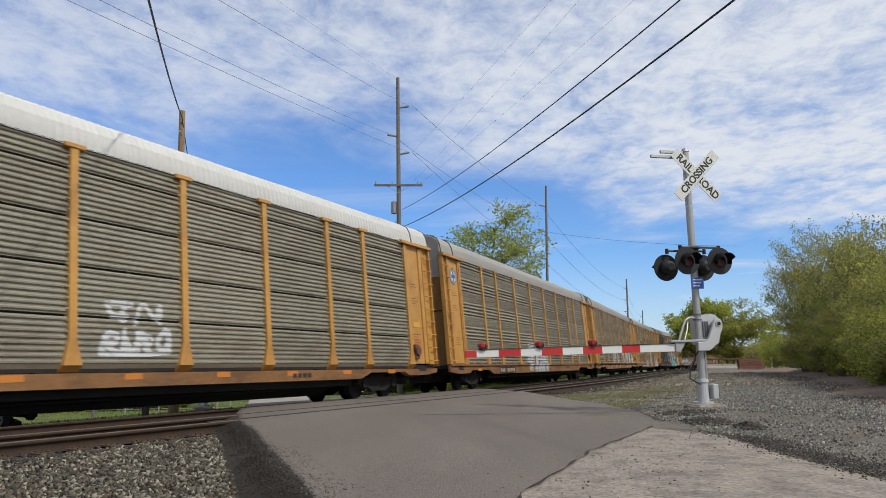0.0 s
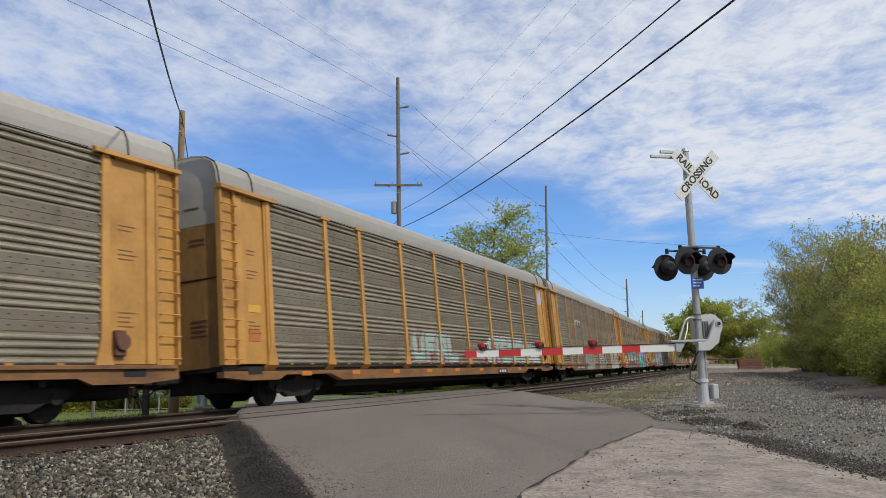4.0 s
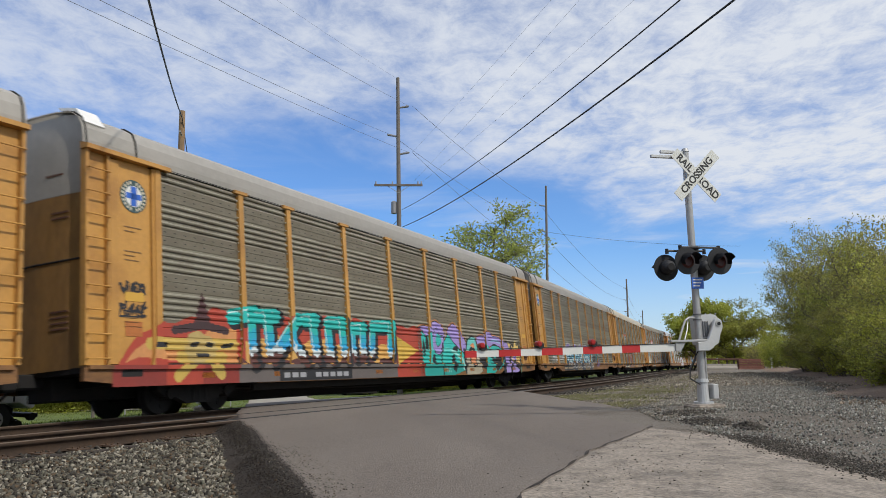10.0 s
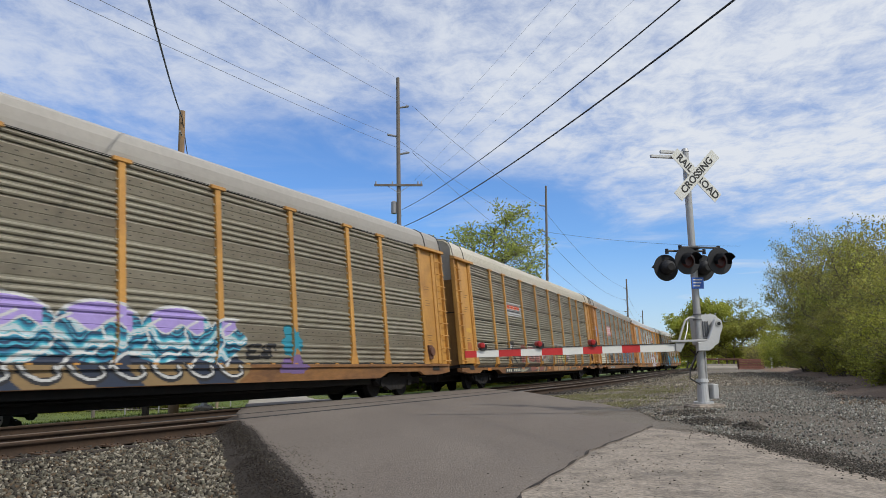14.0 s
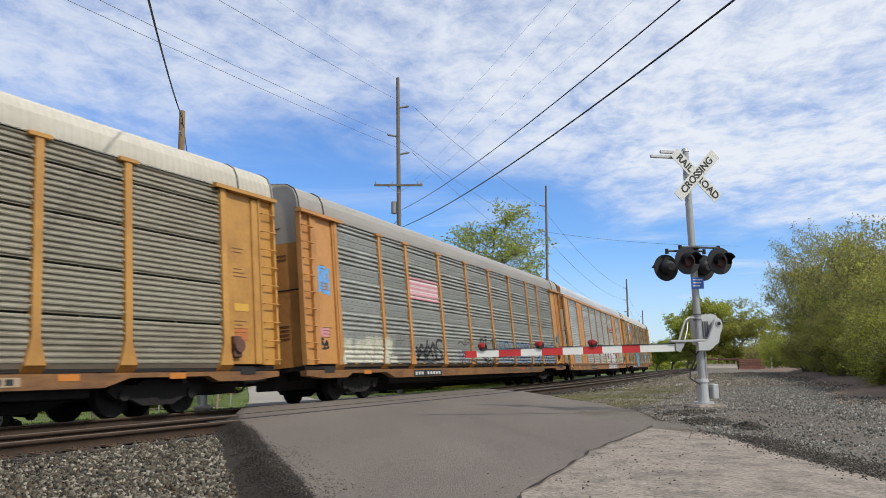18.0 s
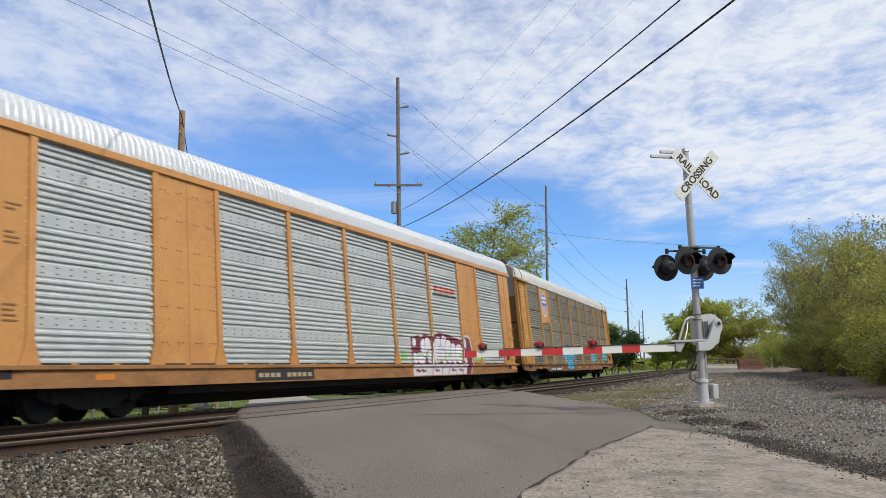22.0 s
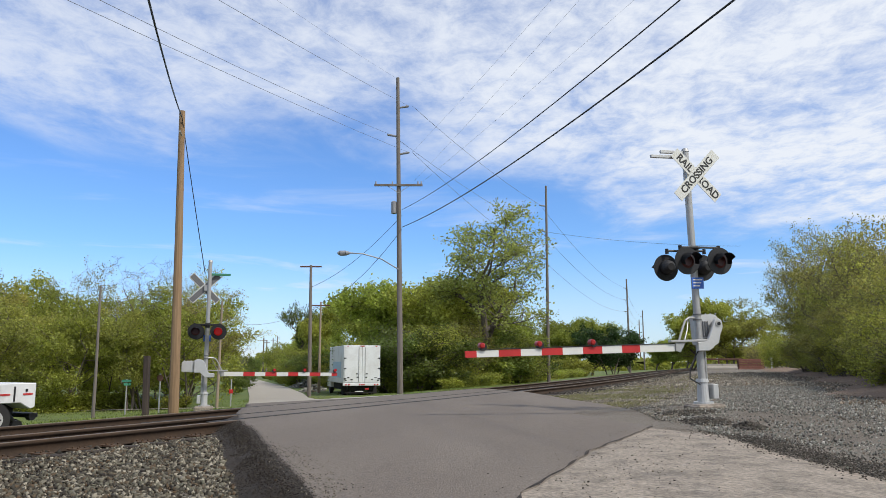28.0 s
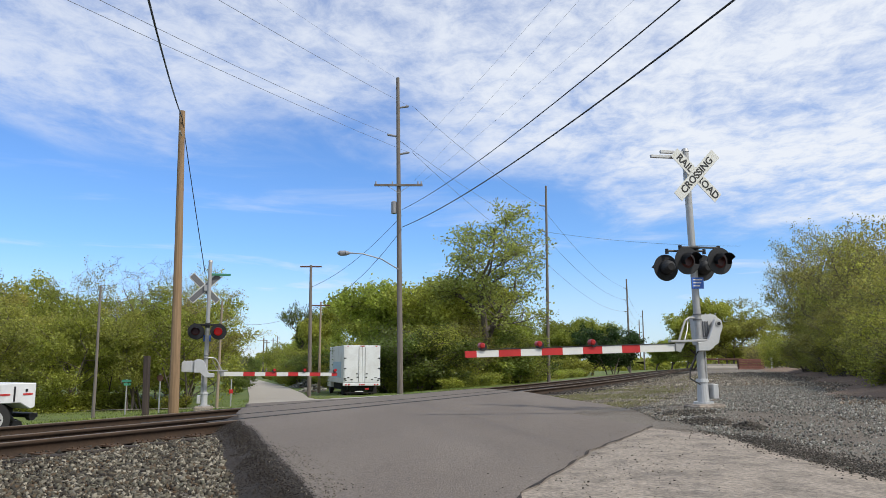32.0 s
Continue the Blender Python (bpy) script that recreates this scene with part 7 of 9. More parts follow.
def piece(car, kind, x0, x1, z0, z1, n, fills, line_, halo=None, seed=0, fat=0.16, slant=0.1, back=None, wear=0.1, shine=None, wild=0, label="spray-painted graffiti in block letter shapes"):
    """Interlocked letter-like shapes: halo, outline, fill in bands, highlights."""
    r = np.random.RandomState(seed)
    cv = Canvas(kind, x0 - 0.25, x1 + 0.25, max(z0 - 0.12, 0.57), z1 + 0.2)
    w = (x1 - x0) / n
    h = z1 - z0
    fatw = fat * min(w, h * 1.1)
    shapes = []
    for i in range(n):
        g = GLYPHS[r.randint(len(GLYPHS))]
        cx, lift, k = x0 + w * (i + 0.06), r.uniform(-0.05, 0.06) * h, r.uniform(0.9, 1.05)
        shapes.append([(cx + (px * 0.82 * w) + slant * pz * h * r.uniform(0.4, 1.2), z0 + fatw + lift + pz * (h - 2 * fatw) * k) for px, pz in g])
    if wild:
        # interlocking spurs that cross from one shape into the next
        for s in list(shapes):
            a = s[r.randint(len(s))]
            shapes.append([a, (a[0] + r.uniform(0.3, 0.7) * w, min(max(a[1] + r.uniform(-0.5, 0.5) * h, z0 + fatw), z1 - fatw)), (a[0] + r.uniform(0.6, 1.1) * w, min(max(a[1] + r.uniform(-0.6, 0.6) * h, z0 + fatw), z1 - fatw))])
        shapes = [rounded(s, wild) for s in shapes]
    if back:
        for i in range(n + 1):
            cv.blob(x0 + (i + 0.5) * (x1 - x0) / (n + 1), (z0 + z1) / 2 + r.uniform(-0.1, 0.1) * h, w * 0.8, h * 0.6, back[i % len(back)], r.rand() * 9, 0.2)
    if halo:
        for s in shapes:
            cv.stroke(s, fatw * 1.55, halo)
    for s in shapes:
        cv.stroke(s, fatw * 1.24, line_)
        m = cv.stroke(s, fatw, fills[0])
        k = len(fills)
        for j in range(1, k):
            edge = z0 + h * (1 - j / k) + 0.10 * h * np.sin(cv.x * 7 + seed + j)
            cv.put(m & (cv.z < edge), fills[j])
        if shine:
            for _ in range(2):
                q = s[r.randint(len(s))]
                cv.stroke([(q[0] - 0.06, q[1] + fatw * 0.5), (q[0] + fatw, q[1] + fatw * 0.6)], 0.02, shine, m)
            for a, b in zip(s[:-1], s[1:]):
                cv.stroke([(a[0] - fatw * 0.6, a[1] + fatw * 0.3), (b[0] - fatw * 0.6, b[1] + fatw * 0.3)], 0.016, shine, m)
    if wear:
        cv.wear(wear, seed)
    return cv.lay(car, "graffiti", label)


def tag(car, kind, x0, x1, z0, z1, color, seed, w=0.03, loops=9, label="quick sprayed graffiti tag"):
    """A single looping line."""
    r = np.random.RandomState(seed)
    cv = Canvas(kind, x0 - 0.1, x1 + 0.1, max(z0, 0.57), z1 + 0.05)
    n = max(2, loops // 2)
    cw = (x1 - x0) / n
    h = z1 - z0
    for i in range(n):
        g = GLYPHS[r.randint(len(GLYPHS))]
        lift, k = r.uniform(0, 0.15) * h, r.uniform(0.6, 0.9)
        pts = [(x0 + cw * (i + 0.05 + 0.9 * px) + 0.25 * pz * h * k, z0 + lift + pz * h * k) for px, pz in g]
        # tangle the line: run on past its end in loose loops, then round the corners
        ex, ez = pts[-1]
        for j in range(3):
            ex, ez = ex + r.uniform(-0.7, 0.8) * cw, z0 + r.uniform(0, 1) * h
            pts.append((min(max(ex, x0), x1), ez))
        cv.stroke(rounded(pts, 2), w * r.uniform(0.8, 1.25), color)
    if seed % 2:
        cv.stroke([(x0, z0 + 0.1 * h), (x0 + 0.5 * (x1 - x0), z0 + 0.03 * h), (x1, z0 + 0.16 * h)], w * 0.8, color)
    cv.wear(0.15, seed)
    return cv.lay(car, "graffiti", label)


LETTERS = {"U": [[(0, 1), (0.05, 0.05), (0.95, 0.05), (1, 1)]], "F": [[(0, 0), (0, 1), (1, 1)], [(0, 0.52), (0.8, 0.52)]], "A": [[(0, 0), (0.1, 1), (0.9, 1), (1, 0)], [(0.05, 0.45), (0.95, 0.45)]],
           "L": [[(0, 1), (0, 0), (1, 0)]], "T": [[(0, 1), (1, 1)], [(0.5, 1), (0.5, 0)]], "E": [[(1, 1), (0, 1), (0, 0), (1, 0)], [(0, 0.5), (0.8, 0.5)]],
           "R": [[(0, 0), (0, 1), (0.85, 0.95), (0.85, 0.58), (0.1, 0.5)], [(0.35, 0.5), (1, 0)]], "O": [[(0.5, 1), (0, 0.7), (0, 0.3), (0.5, 0), (1, 0.3), (1, 0.7), (0.5, 1)]],
           "K": [[(0, 0), (0, 1)], [(1, 1), (0.1, 0.5), (1, 0)]], "I": [[(0.5, 0), (0.5, 1)]]}


def block_word(cv, word, spans, z0, z1, w, fill, edge, halo, shade=None):
    """Square block letters: halo, dark edge, pale fill; spans gives each letter its stretch of the side."""
    runs = []
    for ch, (a, b) in zip(word, spans):
        for st in LETTERS[ch]:
            runs.append([(a + w + px * (b - a - 2 * w), z0 + w + pz * (z1 - z0 - 2 * w)) for px, pz in st])
    if shade:
        for q in runs:
            cv.stroke([(x + 0.16, z - 0.10) for x, z in q], w * 1.15, shade)
    for q in runs:
        cv.stroke(q, w * 1.55, halo)
    for q in runs:
        cv.stroke(q, w * 1.25, edge)
    for q in runs:
        cv.stroke(q, w, fill)


WHITE, BLACKP, DKRED, MINT, TEAL, CYAN = (0.52, 0.52, 0.50), (0.02, 0.02, 0.022), (0.22, 0.03, 0.04), (0.31, 0.43, 0.37), (0.02, 0.36, 0.34), (0.05, 0.42, 0.62)
TAN_, CREAMP, SKYB, GREYP, REDP, PINKP = (0.36, 0.27, 0.17), (0.50, 0.49, 0.38), (0.10, 0.36, 0.72), (0.33, 0.33, 0.34), (0.42, 0.06, 0.04), (0.58, 0.25, 0.28)


def bars_plate(car, kind, x0, x1, z0, z1, ground_color, bar_color, n, tall=0.6, label="black stencil plate with pale unreadable marks"):
    """A painted plate whose marks are plain bars."""
    cv = Canvas(kind, x0, x1, z0, z1, 0.02)
    if ground_color:
        cv.rect(x0, x1, z0, z1, ground_color)
    w = (x1 - x0) / (n + 0.8)
    zc, hh = (z0 + z1) / 2, (z1 - z0) * tall / 2
    for i in range(n):
        a = x0 + w * (0.5 + i)
        if n > 6 and i == n // 2 - 1:
            continue
        cv.rect(a, a + w * 0.72, zc - hh, zc + hh, bar_color)
    return cv.lay(car, "stencil_plate", label, 0.004)


def side_bits(car, kind, seal=None, seed=0, taped=True):
    """Small stencils, orange reflectors and the seal on the end panels of the visible side."""
    r = np.random.RandomState(seed)
    y = -1.462 if kind != "smooth" else -1.52

    def plate(name, x0, x1, z0, z1, mat, yy=y, label="", parent=car, d=0.003):
        bm = bmesh.new()
        box(bm, x0, x1, yy - d, yy, z0, z1)
        return part(name, bm, mat, parent, label)
    for sx in (-1, 1):
        a, b = sorted((sx * 11.9, sx * 12.58)) if kind != "smooth" else sorted((sx * 11.88, sx * 12.38))
        for z, n in ((3.75, 2), (3.25, 3), (2.0, 4)):
            for k in range(n):
                plate("stencil_bar", a + 0.08, b - r.uniform(0.1, 0.35), z - 0.09 * k, z - 0.09 * k + 0.020, M["stencil"])
        if not taped:
            continue
        plate("notice_label", a + 0.1, b - 0.1, 2.25, 2.43, M["label_yellow"], label="yellow notice label")
        plate("placard", a + 0.1, b - 0.15, 1.55, 1.85, M["placard"], label="faded orange placard patch")
    for x in np.arange(-10.2, 10.4, 2.55 if taped else 30.0):
        plate("reflector", x - 0.22, x + 0.22, 0.70, 0.82, M["reflector"], -1.503, "orange reflector tape on the sill")
    for x in (-12.35, 12.35):
        bm = bmesh.new()
        box(bm, x - 0.26, x + 0.26, -1.508, -1.498, 0.76, 0.90)
        part("sill_pocket", bm, M["slot"], car, "dark opening in the end of the sill")
    if seal:
        bm = bmesh.new()
        tube(bm, (-12.25, y - 0.004, 4.42), (-12.25, y, 4.42), 0.345, 0.345, 32)
        s = part("round_emblem", bm, M["emblem_ring"], car, "round blue and white painted emblem")
        for rad, mt, d in ((0.225, "white_sign", 0.006),):
            bm = bmesh.new()
            tube(bm, (-12.25, y - d, 4.42), (-12.25, y, 4.42), rad, rad, 28)
            part("emblem_disc", bm, M[mt], s)
        for w, h in ((0.075, 0.205), (0.205, 0.06)):
            bm = bmesh.new()
            box(bm, -12.25 - w, -12.25 + w, y - 0.010, y - 0.002, 4.42 - h, 4.42 + h, 0.0)
            part("emblem_bar", bm, M["blue_sign"], s)
        for k in range(22):
            an = 2 * math.pi * (k + 0.5) / 22
            if k in (5, 16):
                continue
            cx, cz = -12.25 + 0.285 * math.cos(an), 4.42 + 0.285 * math.sin(an)
            u, v = Vector((math.cos(an), 0, math.sin(an))), Vector((-math.sin(an), 0, math.cos(an)))
            bm = bmesh.new()
            f = [bm.verts.new(Vector((cx, y - 0.006, cz)) + u * p + v * q) for p, q in ((-0.032, -0.022), (0.032, -0.022), (0.032, 0.022), (-0.032, 0.022))]
            bm.faces.new(f)
            part("emblem_mark", bm, M["cream"], s)
    # hand brake and grab iron by the rear end
    bm = bmesh.new()
    tube(bm, (12.0, -1.62, 1.42), (12.0, -1.56, 1.42), 0.16, 0.16, 16)
    box(bm, 11.86, 12.12, -1.56, -1.44, 1.15, 1.65, 0.02)
    part("hand_brake", bm, M["rust"], car, "rusty brake lever housing")


M["stencil"] = material("brown_stencil_paint", (0.20, 0.11, 0.040), 0.6, 0, 20, 0.1)
M["placard"] = material("orange_placard", (0.42, 0.14, 0.035), 0.6, 0, 8, 0.2)
M["label_yellow"] = material("yellow_notice", (0.58, 0.33, 0.05), 0.5, 0, 20, 0.05)
M["reflector"] = material("orange_reflector", (0.52, 0.18, 0.028), 0.4, 0, 20, 0.15)
M["emblem_ring"] = material("dark_emblem_ring", (0.045, 0.085, 0.085), 0.5, 0, 10, 0.2)


def undercut(car):
    """The lower edge of the sides leans in over a lower sill."""
    UNDER.add(car.name)
    bm = bmesh.new()
    t, b = 0.835, 0.56
    half = [(HALF - 0.02, t), (HALF - 0.02, 0.70), (12.6, 0.62), (11.4, 0.62), (11.1, 0.74), (9.0, 0.74), (8.4, b)]
    extrude(bm, half + [(-x, z) for x, z in half[::-1]], "y", -1.50, -1.30)
    low = bpy.data.meshes.new("side_sill")
    bm.to_mesh(low)
    bm.free()
    low.materials.append(M["sill_yellow"])
    for o in car.children:
        if o.name.split(".")[0] == "side_sill":
            o.data = low
    bm = bmesh.new()
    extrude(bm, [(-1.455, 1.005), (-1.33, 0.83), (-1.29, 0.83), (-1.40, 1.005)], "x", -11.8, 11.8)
    # darker than the panels above: part of this strip's shade is in its colour
    rail = part("lower_rail", bm, M["panel_flat"], car, "leaning lower edge of the grey panels, its shade partly put into a darker colour")
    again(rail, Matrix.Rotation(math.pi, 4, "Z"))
    foot = None
    for x in POSTS:
        m = Matrix.Translation((x, 0, 0))
        if foot is None:
            bm = bmesh.new()
            extrude(bm, [(-1.535, 0.985), (-1.36, 0.833), (-1.32, 0.833), (-1.40, 0.985)], "x", -0.21, 0.21)
            foot = part("post_foot", bm, M["yellow"], car)
            foot.matrix_basis = m
        else:
            again(foot, m)


UNDER = set()


PEACH, AQUA, LILAC, GOLD = (0.62, 0.25, 0.11), (0.03, 0.46, 0.40), (0.34, 0.26, 0.56), (0.66, 0.46, 0.14)


def paint_second_half(E):
    """Teal letters under lilac clouds, a cream stretch with an arch, black rings, then lilac and gold."""
    cv = Canvas("flat_and_ribs", 0.2, 11.4, 0.57, 2.75)
    X, Z = cv.x, cv.z
    for grow_, col in ((0.07, PEACH), (0.035, BLACKP), (0.0, LILAC)):
        for cx, cz, rx, rz in ((1.0, 2.05, 0.62, 0.30), (2.0, 2.12, 0.62, 0.42), (3.5, 2.06, 0.62, 0.44), (4.25, 1.75, 0.42, 0.30), (6.3, 1.95, 0.5, 0.22), (7.15, 2.05, 0.55, 0.32), (8.1, 1.90, 0.75, 0.28)):
            cv.blob(cx, cz, rx + grow_, rz + grow_, col, cx, 0.05)
    body = [(0.35, 0.58), (0.4, 2.22), (0.77, 2.18), (1.09, 1.86), (1.41, 2.2), (1.68, 1.9), (1.95, 2.12), (2.4, 1.98), (2.68, 1.8), (2.92, 2.17), (3.3, 1.86), (3.96, 1.56), (4.32, 1.25), (4.36, 0.58)]
    cv.poly([(x, z + 0.05) for x, z in body], BLACKP, 1)
    m = cv.poly(body, AQUA, 1)
    cv.put(m & (Z < 1.0), (0.02, 0.30, 0.26))
    cv.put(m & (np.abs(Z - 1.5 - 0.05 * np.sin(5 * X)) < 0.07), (0.10, 0.52, 0.46))
    cv.stroke(rounded([(1.95, 2.16), (1.66, 1.78), (1.9, 1.45), (2.36, 1.55), (2.42, 1.9)], 2), 0.17, BLACKP)
    cv.stroke(rounded([(1.95, 2.16), (1.66, 1.78), (1.9, 1.45), (2.36, 1.55), (2.42, 1.9)], 2), 0.135, LILAC)
    cv.blob(2.1, 1.88, 0.24, 0.2, AQUA, 2, 0.2)
    for cx, cz, rx, rz in ((1.12, 1.72, 0.13, 0.26), (1.55, 1.15, 0.22, 0.2), (0.85, 1.55, 0.10, 0.3), (3.35, 1.02, 0.20, 0.34), (3.62, 1.58, 0.24, 0.10), (4.42, 1.15, 0.22, 0.5)):
        cv.blob(cx, cz, rx, rz, BLACKP, cx * 3, 0.12)
    cv.stroke(rounded([(2.45, 1.75), (2.25, 1.2), (2.3, 0.62)], 2), 0.05, BLACKP)
    cv.stroke(rounded([(3.2, 1.5), (3.6, 1.42), (4.1, 1.15), (4.2, 0.8)], 2), 0.06, (0.30, 0.62, 0.56))
    for k in range(6):
        cv.blob(2.6 + 0.16 * (k % 3), 0.72 + 0.14 * (k // 3), 0.06, 0.05, (0.16, 0.50, 0.46), k, 0.3)
    # cream stretch with a black arch round a peach core
    cv.poly([(4.4, 0.58), (4.5, 1.3), (4.75, 1.95), (5.2, 2.15), (5.7, 2.1), (5.95, 1.6), (6.05, 1.0), (6.25, 0.58)], BLACKP, 1)
    cv.poly([(4.45, 0.58), (4.56, 1.2), (4.82, 1.9), (5.2, 2.09), (5.66, 2.04), (5.88, 1.5), (5.98, 1.0), (6.2, 0.58)], (0.40, 0.36, 0.26), 1)
    cv.put((cv.c == cv.colors.index((0.40, 0.36, 0.26))) & (Z > 1.42 + 0.12 * np.sin(3 * X)), (0.14, 0.52, 0.47))
    cv.blob(5.3, 1.28, 0.38, 0.42, BLACKP, 1, 0.06)
    cv.blob(5.32, 1.22, 0.25, 0.30, PEACH, 3, 0.08)
    cv.poly([(5.05, 1.72), (5.45, 1.9), (5.6, 1.62), (5.3, 1.66)], PEACH, 1)
    # black rings with teal blades
    for cx, cz, rx, rz in ((6.55, 1.30, 0.62, 0.52), (8.05, 1.28, 0.95, 0.56), (7.3, 1.0, 0.5, 0.42), (8.95, 1.1, 0.3, 0.6)):
        cv.blob(cx, cz, rx, rz, BLACKP, cx, 0.08)
    cv.poly([(6.55, 0.60), (6.75, 1.35), (7.05, 1.95), (7.25, 1.5), (7.5, 1.05), (7.9, 0.60)], (0.02, 0.38, 0.33), 1)
    cv.poly([(7.15, 1.62), (7.7, 1.80), (8.5, 1.72), (8.9, 1.5), (8.5, 1.30), (8.1, 1.32), (7.75, 1.18), (7.6, 1.4), (7.85, 1.55)], AQUA, 1)
    cv.poly([(7.95, 0.66), (8.5, 0.85), (8.85, 1.25), (8.5, 1.02)], (0.02, 0.34, 0.30), 1)
    cv.blob(8.3, 1.56, 0.26, 0.08, BLACKP, 2, 0.1)
    cv.stroke(rounded([(6.2, 1.5), (6.5, 1.75), (6.85, 1.7)], 2), 0.07, AQUA)
    cv.stroke(rounded([(7.5, 1.98), (8.0, 2.02), (8.5, 1.92)], 2), 0.06, (0.30, 0.42, 0.62))
    # lilac and gold
    cv.poly([(8.95, 0.60), (9.0, 1.95), (9.35, 2.05), (9.7, 1.9), (9.9, 2.0), (10.3, 1.85), (10.5, 2.05), (10.75, 1.75), (11.05, 2.05), (11.2, 1.6), (11.15, 0.60)], BLACKP, 1)
    cv.poly([(9.02, 0.60), (9.06, 1.88), (9.35, 1.98), (9.65, 1.8), (9.9, 1.4), (10.1, 0.95), (11.08, 0.60)], LILAC, 1)
    cv.poly([(9.55, 1.95), (10.2, 1.84), (10.45, 1.4), (10.2, 1.05), (9.95, 1.2), (9.8, 1.6)], GOLD, 1)
    cv.poly([(10.35, 1.75), (10.6, 2.2), (10.72, 1.75), (11.0, 1.95), (11.12, 1.1), (10.75, 0.9), (10.55, 1.2)], GOLD, 1)
    cv.blob(10.35, 1.35, 0.25, 0.22, LILAC, 4, 0.1)
    cv.stroke(rounded([(9.75, 0.7), (9.72, 1.2), (9.95, 1.75)], 2), 0.12, BLACKP)
    cv.stroke(rounded([(10.05, 1.7), (10.4, 1.45), (10.45, 1.0)], 2), 0.035, BLACKP)
    cv.stroke(rounded([(10.6, 1.7), (10.8, 1.3), (10.75, 0.8)], 2), 0.03, (0.30, 0.15, 0.10))
    cv.stroke([(11.05, 0.66), (11.1, 0.9)], 0.10, (0.10, 0.16, 0.10))
    cv.lay(E, "graffiti", "teal graffiti letters with lilac clouds, a peach arch and gold ends")


def paint_waves(F):
    """Lilac-topped letters dissolving into teal, navy and white waves, cream loops on the sill."""
    cv = Canvas("flat_and_ribs", -7.0, 2.5, 0.57, 2.45)
    X, Z = cv.x, cv.z
    u = (X + 6.7) / 8.8
    lump = np.abs(np.sin(u * math.pi * 4.5)) ** 0.5
    top = 1.80 + 0.42 * lump - 0.25 * np.clip((X - 1.0) / 1.2, 0, 1) - 0.3 * np.clip((-6.0 - X) / 0.8, 0, 1)
    area = (X > -6.75) & (X < 2.1 + 0.2 * np.sin(9 * Z))
    bend = Z + 0.16 * np.sin(2.6 * X + 0.6) + 0.10 * np.sin(6.1 * X - 2.0 * Z) + 0.05 * np.sin(13 * X)
    cv.put(area & (Z < top + 0.05), WHITE)
    inner = area & (Z < top - 0.02)
    cv.put(inner, (0.05, 0.30, 0.40))
    tone = np.sin(13.5 * bend)
    for lo, col in ((-0.95, (0.025, 0.05, 0.10)), (-0.55, (0.02, 0.15, 0.25)), (0.0, (0.03, 0.26, 0.36)), (0.45, (0.10, 0.38, 0.44)), (0.86, (0.46, 0.54, 0.56))):
        cv.put(inner & (tone > lo), col)
    cv.put(inner & (np.sin(13.5 * bend + 1.1) > 0.965), WHITE)
    cv.put(inner & (Z < 1.10 + 0.08 * np.sin(4 * X)), (0.025, 0.035, 0.06))
    cv.put(inner & (Z < 0.98) & (np.sin(2.4 * X + 3 * Z) > -0.2), (0.24, 0.16, 0.07))
    cv.put(inner & (lump > 0.62) & (Z > 1.74 + 0.10 * np.sin(7 * X)), LILAC)
    cv.put(inner & (lump > 0.62) & (np.abs(Z - 1.74 - 0.10 * np.sin(7 * X)) < 0.022), WHITE)
    for k in range(9):
        x = -6.4 + 0.95 * k
        q = rounded([(x, 0.98), (x + 0.2, 0.80), (x + 0.55, 0.66), (x + 0.9, 0.78), (x + 0.7, 0.92)], 2)
        cv.stroke(q, 0.07, BLACKP)
        cv.stroke([(a, b + 0.03) for a, b in q], 0.028, WHITE)
    for k in range(8):
        x = -6.2 + 1.05 * k
        cv.stroke(rounded([(x, 1.2), (x + 0.35, 1.5), (x + 0.15, 1.75), (x + 0.6, 1.95)], 2), 0.028, WHITE, inner)
        cv.stroke(rounded([(x + 0.3, 0.95), (x + 0.7, 1.25), (x + 1.0, 1.2)], 2), 0.032, WHITE, inner)
    cv.lay(F, "graffiti", "lilac, teal and navy wild-style graffiti outlined in white")


